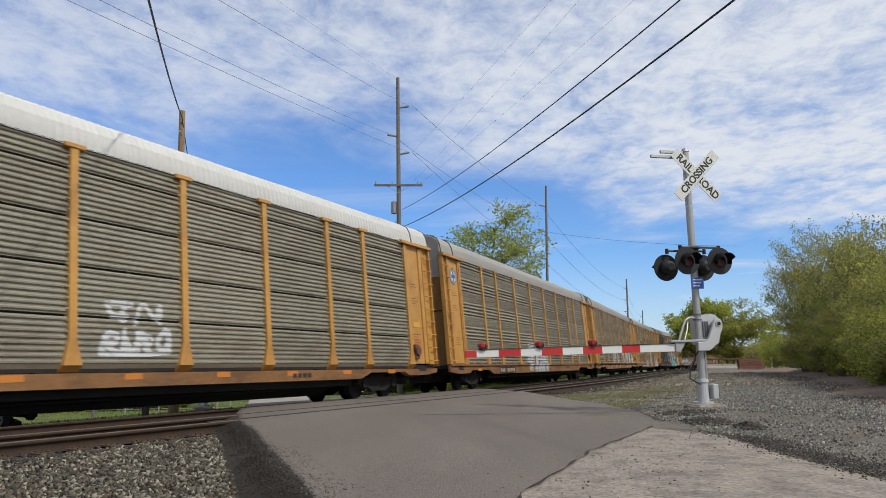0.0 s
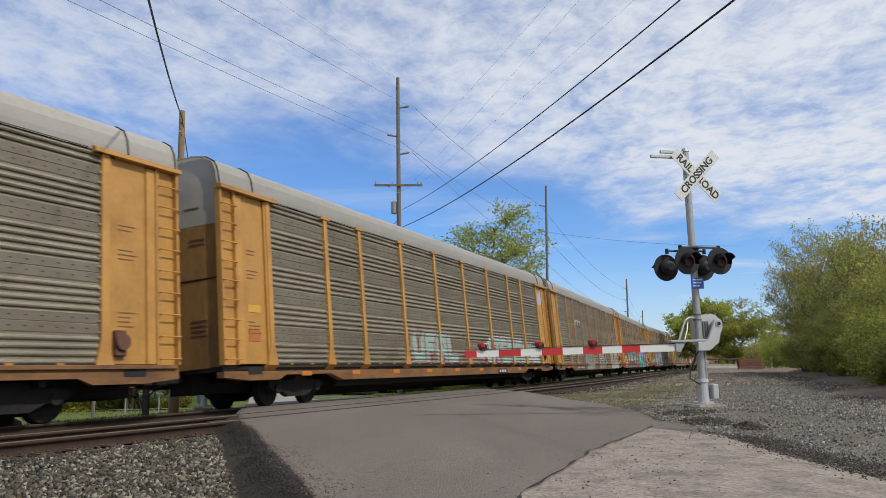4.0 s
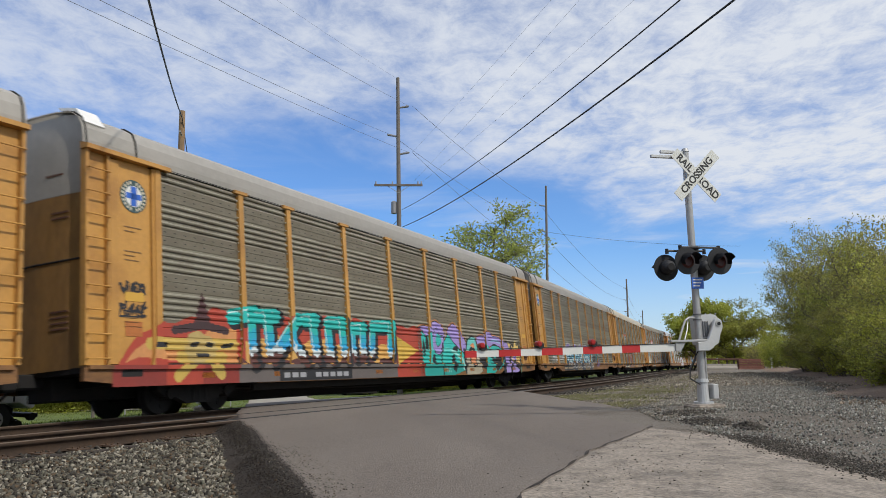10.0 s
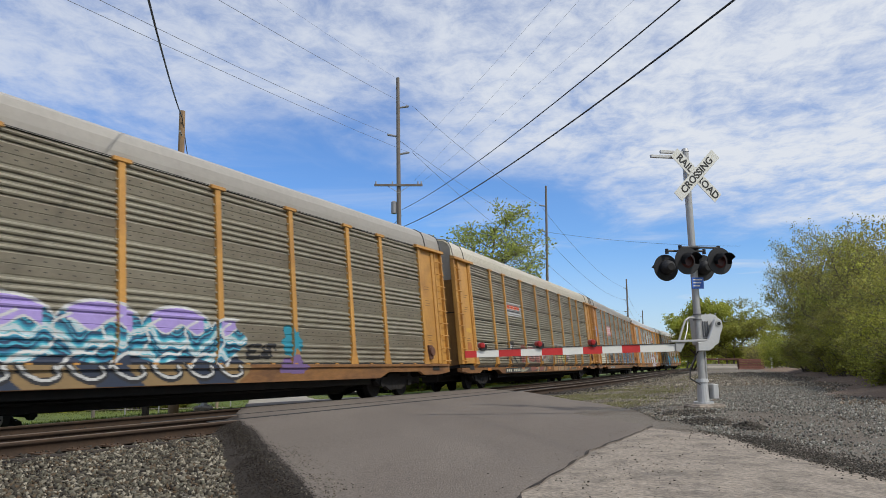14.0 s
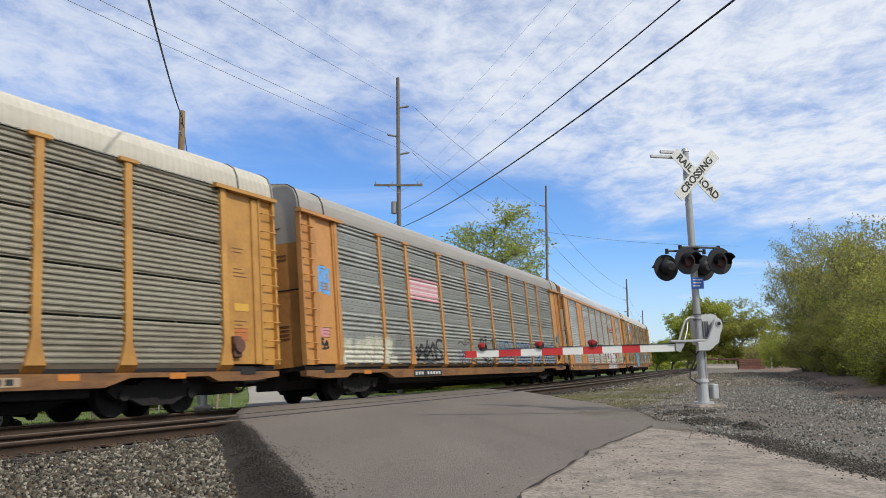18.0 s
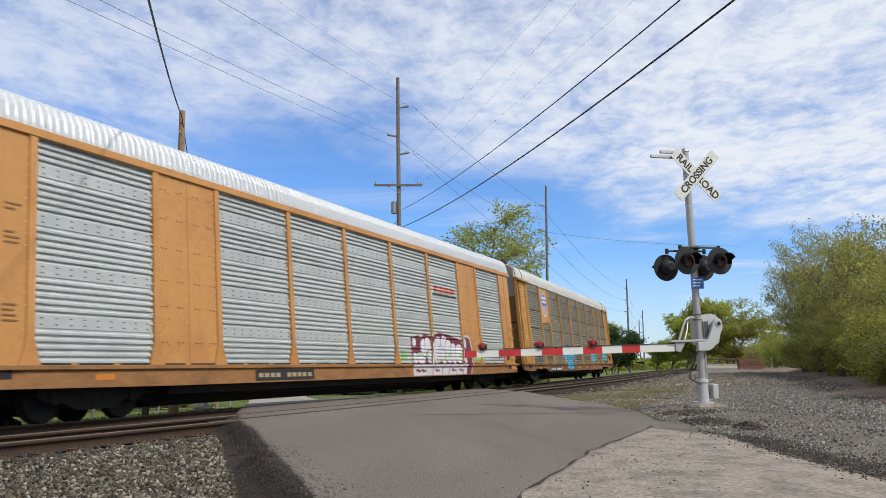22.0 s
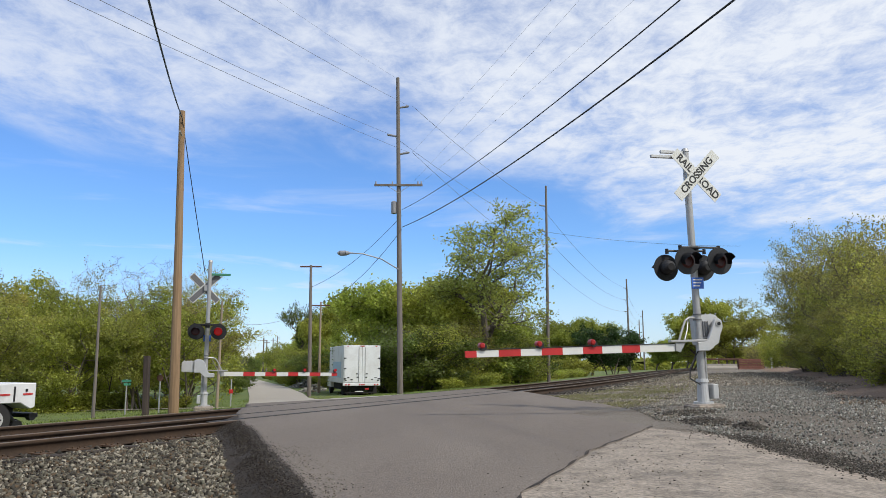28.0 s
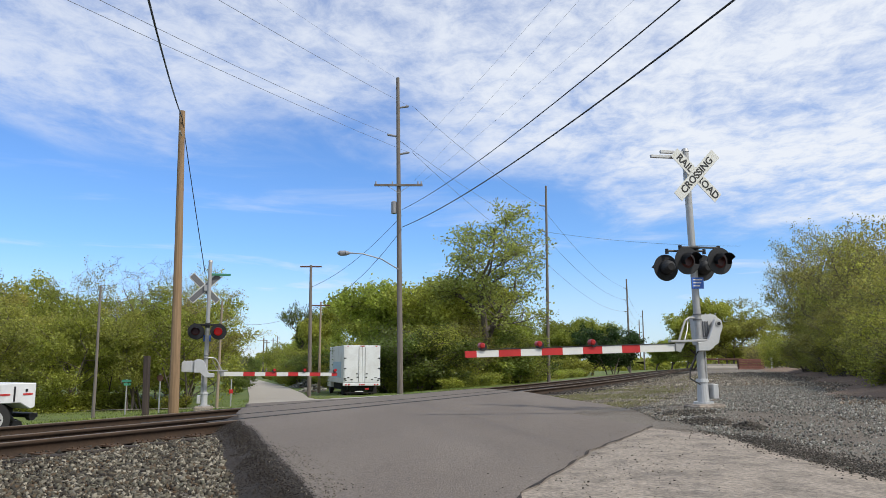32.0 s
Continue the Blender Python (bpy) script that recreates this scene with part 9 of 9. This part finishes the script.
    for cx in (2.0, 2.8, 3.6):
        cvd.blob(cx, 1.98, 0.34, 0.19, (0.29, 0.28, 0.24), cx, 0.08)
        cvd.stroke(rounded([(cx - 0.25, 1.85), (cx, 2.05), (cx + 0.25, 1.85)], 2), 0.03, (0.20, 0.22, 0.25))
        cvd.stroke(rounded([(cx - 0.3, 0.75), (cx - 0.1, 1.2), (cx + 0.1, 0.8), (cx + 0.25, 1.6)], 2), 0.030, (0.09, 0.10, 0.14))
    cvd.stroke(rounded([(1.4, 1.0), (1.9, 1.4), (2.6, 1.3), (3.3, 1.5), (4.1, 1.2)], 2), 0.035, (0.46, 0.46, 0.43))
    for a, b in ((1.95, 1.55), (2.5, 1.72), (3.0, 1.5), (3.55, 1.72)):
        cvd.stroke(rounded([(a - 0.2, b - 0.12), (a - 0.05, b + 0.14), (a + 0.2, b + 0.05), (a + 0.05, b - 0.15), (a + 0.28, b - 0.1)], 2), 0.026, (0.10, 0.10, 0.11))
    cvd.wear(0.22, 6)
    cvd.lay(D, "graffiti", "faded white cloud-shaped graffiti with dark squiggles")
    piece(D, R, 7.1, 11.0, 0.62, 1.85, 5, [(0.30, 0.29, 0.25), (0.40, 0.39, 0.35)], GREYP, WHITE, 43, 0.17, wear=0.2, wild=1, label="white graffiti letters across the sill")
    bars_plate(D, R, -7.4, -4.8, 0.60, 0.86, (0.06, 0.04, 0.025), CREAMP, 10, 0.5)
    bars_plate(D, R, 5.0, 5.9, 0.66, 0.84, BLACKP, TAN_, 3)
    # car E: painted from end to end
    cve = Canvas(R, -12.58, 0.7, 0.57, 2.75)
    X, Z = cve.x, cve.z
    wave = 0.07 * np.sin(X * 3.1) + 0.04 * np.sin(X * 8.3 + 1)
    cve.put(Z < np.interp(X, [-12.6, -11.8, -10.8, -9.2, -0.4, 0.7], [0.95, 1.60, 2.0, 2.26, 2.30, 2.2]) + wave, (0.40, 0.055, 0.03))
    cve.put((Z < np.interp(X, [-12.6, -11.7, -9.3, -9.0], [0.8, 1.42, 1.80, 1.85]) + wave) & (Z > np.interp(X, [-12.6, -11.9, -9.3], [0.9, 1.15, 0.95])) & (X < -9.0), (0.58, 0.26, 0.09))
    cve.put((Z < 1.62 + wave) & (X > -8.8) & (X < -1.3), (0.60, 0.34, 0.09))
    cve.put((np.abs(Z - 1.45) < (0.4 - X) * 0.30) & (X > -1.25) & (X < 0.4), (0.58, 0.38, 0.06))
    cve.put((Z < 1.16 + 1.4 * wave) & (X > -9.0) & (X < -1.3), (0.10, 0.035, 0.03))
    cve.put((Z < 0.98) & (X > -9.0) & (X < -1.3), (0.13, 0.11, 0.10))
    cve.put((Z < 0.98) & (X <= -9.0) & (np.sin(X * 2.2) < 0.4), (0.24, 0.035, 0.025))
    # pointed dark shape over yellow blots
    for c0, c1 in (((-11.6, 1.42), (-9.1, 1.46)), ((-10.9, 0.75), (-10.2, 1.3)), ((-10.2, 1.3), (-9.6, 0.78)), ((-10.8, 1.15), (-9.5, 1.15))):
        cve.stroke([c0, c1], 0.13, (0.52, 0.36, 0.08))
    cve.blob(-10.2, 1.36, 0.48, 0.34, (0.46, 0.34, 0.12), 2, 0.12)
    cve.put((np.abs(X + 10.12) < 0.36 * (2.62 - Z)) & (Z > 1.84) & (Z < 2.62), (0.075, 0.03, 0.03))
    cve.stroke([(-10.95, 1.72), (-10.1, 1.86), (-9.35, 1.76)], 0.09, (0.05, 0.025, 0.025))
    for q in (((-10.45, 1.42), (-10.3, 1.44)), ((-10.0, 1.44), (-9.85, 1.42)), ((-10.3, 1.2), (-10.0, 1.2)), ((-11.5, 1.4), (-11.2, 1.4)), ((-9.5, 1.4), (-9.2, 1.44))):
        cve.stroke(list(q), 0.05, BLACKP)
    # broad slabs with a dark edge: teal above, blue, then white, brown at the foot
    slabs = [[(-9.17, 2.1), (-8.33, 2.24)], [(-8.48, 2.17), (-8.48, 1.08)], [(-8.19, 2.16), (-7.52, 2.21)], [(-7.85, 2.18), (-7.73, 1.12)], [(-7.56, 1.24), (-6.59, 2.17)], [(-6.85, 1.57), (-6.37, 1.09)], [(-6.3, 2.17), (-5.75, 2.21)], [(-5.91, 2.18), (-5.78, 1.16)], [(-5.18, 2.15), (-5.1, 1.13)], [(-5.18, 2.15), (-4.39, 2.19)], [(-4.45, 2.15), (-4.37, 1.17)], [(-3.92, 2.07), (-3.89, 1.21)], [(-3.93, 2.03), (-3.22, 2.1)], [(-3.29, 2.06), (-3.32, 1.22)], [(-2.68, 2.17), (-2.78, 1.38)], [(-2.68, 2.17), (-1.44, 2.23)], [(-1.52, 2.23), (-1.63, 1.4)]]
    for q in slabs:
        cve.stroke([(a + 0.10, b - 0.05) for a, b in q], 0.25, BLACKP)
    for q in slabs:
        m = cve.stroke(q, 0.19, (0.02, 0.42, 0.37))
        for edge, col in ((1.84, (0.02, 0.36, 0.48)), (1.60, (0.03, 0.32, 0.56)), (1.42, (0.56, 0.62, 0.62)), (1.24, (0.11, 0.04, 0.03))):
            cve.put(m & (Z < edge + 0.05 * np.sin(X * 9) + 0.03 * np.sin(X * 23)), col)
        for a, b in zip(q[:-1], q[1:]):
            cve.stroke([(a[0] - 0.13, a[1] + 0.09), (b[0] - 0.13, b[1] + 0.09)], 0.018, (0.5, 0.64, 0.62), m & (Z > 1.4))
    cve.lay(E, "graffiti", "red and orange sprayed background with teal block shapes")
    paint_second_half(E)
    bars_plate(E, R, -7.5, -4.1, 0.58, 0.86, BLACKP, GREYP, 9, 0.45)
    bm = bmesh.new()
    extrude(bm, [(-1.20, 5.96), (-0.80, 6.06), (-0.72, 6.14), (-1.22, 6.02), (-1.45, 5.70), (-1.40, 5.66)], "x", -13.44, -12.95)
    part("bent_roof_sheet", bm, M["roof_white"], E, "pale torn sheet bent up at the roof corner")
    tag(E, R, -12.48, -11.72, 2.32, 2.72, BLACKP, 56, 0.028, 7, "black sprayed tag on the end panel")
    tag(E, R, -12.48, -11.72, 1.92, 2.26, BLACKP, 57, 0.028, 9, "black sprayed tag on the end panel")
    # car F
    tag(F, R, -10.1, -8.95, 1.12, 1.75, WHITE, 61, 0.032, 7, "white sprayed graffiti tag")
    tag(F, R, -8.6, -7.1, 1.15, 1.8, WHITE, 62, 0.032, 8, "white sprayed graffiti tag")
    paint_waves(F)
    tag(F, R, 2.2, 3.3, 1.1, 1.5, BLACKP, 64, 0.04, 4, "black sprayed graffiti tag")
    cvf = Canvas(R, 3.2, 4.7, 0.75, 2.0)
    cvf.blob(4.0, 1.6, 0.4, 0.36, (0.02, 0.22, 0.30), 2, 0.3)
    cvf.blob(4.0, 0.95, 0.55, 0.25, (0.16, 0.10, 0.24), 4, 0.2)
    cvf.lay(F, "graffiti", "dark teal and purple paint blot")
    bars_plate(F, R, -7.5, -5.0, 0.58, 0.86, BLACKP, TAN_, 10, 0.5)
    # car G
    cvg = Canvas(SL, -7.0, -4.2, 3.15, 4.0, 0.02)
    cvg.rect(-6.8, -4.27, 3.28, 3.92, (0.42, 0.42, 0.41))
    for k in range(4):
        x = -6.55 + 0.52 * k
        cvg.put((cvg.x > x + 0.25 * (cvg.z - 3.6)) & (cvg.x < x + 0.42 + 0.25 * (cvg.z - 3.6)) & (cvg.z > 3.6) & (cvg.z < 3.80), (0.62, 0.10, 0.03))
    cvg.rect(-6.6, -4.5, 3.47, 3.53, BLACKP)
    cvg.lay(G, "owner_panel", "pale panel with slanted red-orange logo shapes")
    paint_camouflage(G)
    bars_plate(G, SL, -7.8, -5.4, 0.58, 0.80, BLACKP, CREAMP, 8, 0.5)
    bars_plate(G, SL, 5.4, 6.6, 0.62, 0.78, TAN_, BLACKP, 5)
    # car H
    piece(H, R, -11.3, -8.2, 1.03, 1.85, 5, [CREAMP, (0.55, 0.54, 0.44)], (0.32, 0.31, 0.24), CREAMP, 81, 0.18, wear=0.05, wild=2, label="cream outlined graffiti letters")
    cvh = Canvas(R, -6.72, -4.22, 3.2, 4.05, 0.02)
    for k in range(9):
        cvh.rect(-6.7, -4.25, 3.25 + 0.085 * k, 3.335 + 0.085 * k, PINKP if k % 2 == 0 else (0.66, 0.58, 0.55))
    cvh.wear(0.1, 3)
    cvh.lay(H, "striped_panel", "faded red and white striped painted panel")
    tag(H, R, -6.5, -4.3, 1.05, 1.95, BLACKP, 89, 0.05, 6, "black sprayed graffiti tag")
    paint_scribbles(H)
    tag(H, R, -12.5, -11.85, 2.9, 3.7, SKYB, 86, 0.06, 4, "bright blue sprayed tag on the end panel")
    tag(H, R, -12.5, -12.0, 1.4, 1.75, BLACKP, 87, 0.03, 4, "small black tag on the end panel")
    cvh = Canvas(R, -12.6, -11.7, 1.7, 2.1)
    cvh.blob(-12.2, 1.88, 0.3, 0.13, PINKP, 5)
    cvh.lay(H, "graffiti", "pink paint patch on the end panel")
    cvp = Canvas(R, 11.65, 12.55, 1.35, 2.75)
    cvp.blob(12.15, 1.72, 0.36, 0.28, (0.52, 0.22, 0.17), 7, 0.2)
    cvp.blob(12.25, 2.38, 0.26, 0.32, (0.06, 0.24, 0.30), 3, 0.2)
    cvp.wear(0.3, 4)
    cvp.poly([(11.72, 2.2), (11.72, 2.48), (12.1, 2.52), (12.12, 2.18)], (0.035, 0.04, 0.045), 1)
    cvp.lay(H, "graffiti", "dark blot, teal haze and pink patch on the end panel")
    bars_plate(H, R, -6.9, -4.6, 0.58, 0.78, BLACKP, WHITE, 9, 0.5)
    # car I
    paint_bubbles(I)
    for a in (1.9, 7.95, 8.35, 8.9):
        cvi = Canvas(SM, a - 0.4, a + 0.4, 1.0, 1.6)
        cvi.blob(a, 1.25, 0.22, 0.14, (0.30, 0.52, 0.20), a, 0.4)
        cvi.wear(0.3, 2)
        cvi.lay(I, "graffiti", "pale green paint spatter")
    cvi = Canvas(SM, 4.4, 6.8, 3.45, 4.0, 0.02)
    for k in range(4):
        x = 4.65 + 0.48 * k
        cvi.put((cvi.x > x + 0.3 * (cvi.z - 3.7)) & (cvi.x < x + 0.40 + 0.3 * (cvi.z - 3.7)) & (cvi.z > 3.70) & (cvi.z < 3.90), (0.62, 0.09, 0.03))
        cvi.put((cvi.x > x + 0.12 + 0.3 * (cvi.z - 3.7)) & (cvi.x < x + 0.28 + 0.3 * (cvi.z - 3.7)) & (cvi.z > 3.77) & (cvi.z < 3.83), (0.55, 0.57, 0.57))
    cvi.rect(4.55, 6.7, 3.56, 3.62, BLACKP)
    cvi.lay(I, "owner_logo", "slanted red logo shapes above a black line")
    bars_plate(I, SM, -5.7, -3.3, 0.60, 0.86, BLACKP, TAN_, 10, 0.45)
    # car J: shield panel between two posts
    bm = bmesh.new()
    box(bm, -8.86, -7.07, -PANEL_Y - 0.05, -PANEL_Y, 3.22, 5.1, 0.006)
    pl = part("shield_panel", bm, M["yellow"], J, "yellow painted plate with a striped shield")
    yy = -PANEL_Y - 0.05

    def shield(name, pts, mat, d):
        b = bmesh.new()
        extrude(b, pts, "y", yy - d, yy - 0.001)
        part(name, b, mat, pl)
    body = [(-0.56, 0.92), (-0.30, 0.98), (0.0, 1.08), (0.30, 0.98), (0.56, 0.92), (0.58, 0.60), (0.66, 0.2), (0.64, -0.12), (0.50, -0.36), (0.0, -0.56), (-0.50, -0.36), (-0.64, -0.12), (-0.66, 0.2), (-0.58, 0.60)]
    shield("shield_field", [(-7.965 + 0.98 * a, 4.0 + 0.82 * b) for a, b in body], M["white_sign"], 0.006)
    shield("shield_chief", [(-7.965 + 0.92 * a, 4.0 + 0.80 * b) for a, b in body if b > 0.15][:7] + [(-7.965 - 0.60, 4.0 + 0.82 * 0.22)], M["blue_sign"], 0.010)
    for k in range(7):
        x = -7.965 + (k - 3) * 0.165
        low = 3.60 + 0.09 * abs(k - 3) ** 1.3 * 0.5
        shield("shield_stripe", [(x - 0.035, low), (x + 0.035, low), (x + 0.035, 4.16), (x - 0.035, 4.16)], M["shield_red"], 0.011)
    for k in range(2):
        shield("shield_bar", [(-8.385, 4.55 - 0.22 * k), (-7.545, 4.55 - 0.22 * k), (-7.545, 4.68 - 0.22 * k), (-8.385, 4.68 - 0.22 * k)], M["white_sign"], 0.014)
    tag(J, SL, -10.9, -9.2, 1.05, 1.85, (0.07, 0.07, 0.07), 101, 0.026, 8, "black sprayed graffiti tag")
    tag(J, SL, -8.5, -7.0, 1.2, 1.8, (0.08, 0.08, 0.08), 102, 0.022, 7, "black sprayed graffiti tag")
    tag(J, SL, -6.6, -4.3, 1.45, 1.85, (0.50, 0.22, 0.12), 103, 0.035, 9, "faded orange graffiti tag")
    paint_blue(J)
    tag(J, SL, -0.9, 1.0, 1.2, 2.0, (0.10, 0.10, 0.10), 105, 0.03, 10, "dark scribbled graffiti tag")
    tag(J, SL, 1.7, 4.1, 1.12, 2.1, (0.16, 0.11, 0.09), 106, 0.035, 10, "brown scribbled graffiti tag")
    piece(J, SL, 4.5, 6.7, 1.1, 2.05, 3, [CYAN, (0.12, 0.40, 0.56)], (0.03, 0.06, 0.12), None, 107, 0.2, wear=0.1, label="blue graffiti letters")
    piece(J, SL, 8.9, 11.1, 1.2, 2.1, 3, [TEAL, (0.05, 0.42, 0.46)], BLACKP, None, 108, 0.2, wear=0.05, label="teal graffiti letters")
    bars_plate(J, SL, -7.9, -5.1, 0.58, 0.80, BLACKP, WHITE, 10, 0.55)


M["shield_red"] = material("shield_red_stripes", (0.42, 0.07, 0.06), 0.5, 0, 20, 0.06)


# ---- the cars of the train ----
def train():
    slit = autorack("ribs_and_slits", "yellow", "panel_grey", "roof_white", "roof_grey", "door_yellow", "yellow car-carrier wagon with grey ribbed panels and white roof")
    ribs = autorack("flat_and_ribs", "yellow", "panel_grey", "roof_grey", "roof_grey", "door_yellow", "yellow car-carrier wagon with weathered grey panels and grey roof")
    modern = autorack("smooth", "orange", "panel_silver", "roof_silver", "orange", "cream", "tan car-carrier wagon with bright silver ribbed panels and maroon graffiti")
    cars = {0: ribs, 4: slit, 3: modern}
    for k in (-4, -3, -2, -1, 2):
        cars[k] = copy_thing(ribs, Matrix())
    for k in (-5, 1):
        cars[k] = copy_thing(slit, Matrix())
    names = {-5: "yellow car-carrier wagon, grey ribbed panels, white roof, faded white tag", -4: "yellow car-carrier wagon with weathered grey panels and silver graffiti",
             -3: "yellow car-carrier wagon with mint and dark red graffiti", -2: "yellow car-carrier wagon with black owner panel and white graffiti",
             -1: "yellow car-carrier wagon painted end to end in teal graffiti", 0: "yellow car-carrier wagon with round emblem and purple-teal graffiti",
             1: "yellow car-carrier wagon, ribbed panels, rose and tan graffiti", 2: "orange car-carrier wagon with light panels and a striped flag panel",
             4: "last yellow car-carrier wagon with shield panel and blue graffiti"}
    for k, c in cars.items():
        if k in names:
            c["label"] = names[k]
        CARS.append((c, k))
    CARS.sort(key=lambda q: q[1])
    repaint(cars[2], "side_panel", "panel_light")
    repaint(cars[2], "post_bolts", "panel_light")
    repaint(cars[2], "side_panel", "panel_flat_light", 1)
    for n in ("post", "end_side_panel", "door_edge", "corner_plate", "corner_post", "door_track_cover", "ladder", "end_door"):
        repaint(cars[2], n, "orange")
    repaint(cars[1], "roof_panel", "roof_cream")
    for k in (-4, -3, -2):
        repaint(cars[k], "side_panel", "panel_mid")
    # caps on the posts of the older ribbed cars
    for k in (-5, 1):
        bm = bmesh.new()
        box(bm, -0.24, 0.24, -POST_Y - 0.03, -PANEL_Y + 0.03, 5.12, 5.21, 0.01)
        cap = None
        for x in POSTS:
            if cap is None:
                cap = part("post_cap", bm, M["yellow"], cars[k])
                cap.location.x = x
            else:
                again(cap, Matrix.Translation((x, 0, 0)))
    decorate(cars)


train()


# each car's own slack in the couplers
SLACK = {-5: -0.11, -4: -0.08, -3: 0.10, -2: -0.01, -1: 0.10, 0: 0.05, 1: 0.10, 2: 0.09, 3: 0.18, 4: -0.04}


def front_place(k, t):
    """How far along the line the front corner of car k stands at time t."""
    u = t - 13.0
    return SLACK[k] + 7.75 + 28.0 * k - 9.7007 * u + 0.04203 * u * u / 2 + 0.00078 * u ** 3 / 6


def car_pose(s):
    """The pose of a car whose middle is s metres along the line: its two trucks stand on the track."""
    ax, ay, _ = line(s - 10.06)
    bx, by, _ = line(s + 10.06)
    a = math.atan2(by - ay, bx - ax)
    return Matrix.Translation(((ax + bx) / 2, (ay + by) / 2, -0.75 * math.sin(radians(CANT)) - 0.02)) @ Matrix.Rotation(a, 4, "Z") @ Matrix.Rotation(radians(-CANT), 4, "X")


def motions():
    for car, k in CARS:
        walk(car, [(t, car_pose(front_place(k, t) + HALF + 0.04)) for t in np.arange(0, 32.01, 0.5)])
        seen = [t for t in np.arange(0, 961) / 30.0 if -40 < front_place(k, t) < 60]
        lo, hi = min(seen), max(seen)
        times = sorted({0.0, 32.0} | set(seen))
        at0 = front_place(k, lo)
        for truck in [o for o in car.children if o.name.startswith("truck")]:
            for ws in truck.children:
                wx = ws.location.x
                walk(ws, [(t, pose(wx, 0, 0.42) @ Matrix.Rotation((front_place(k, min(max(t, lo), hi)) - at0) / 0.42, 4, "Y")) for t in times])


motions()
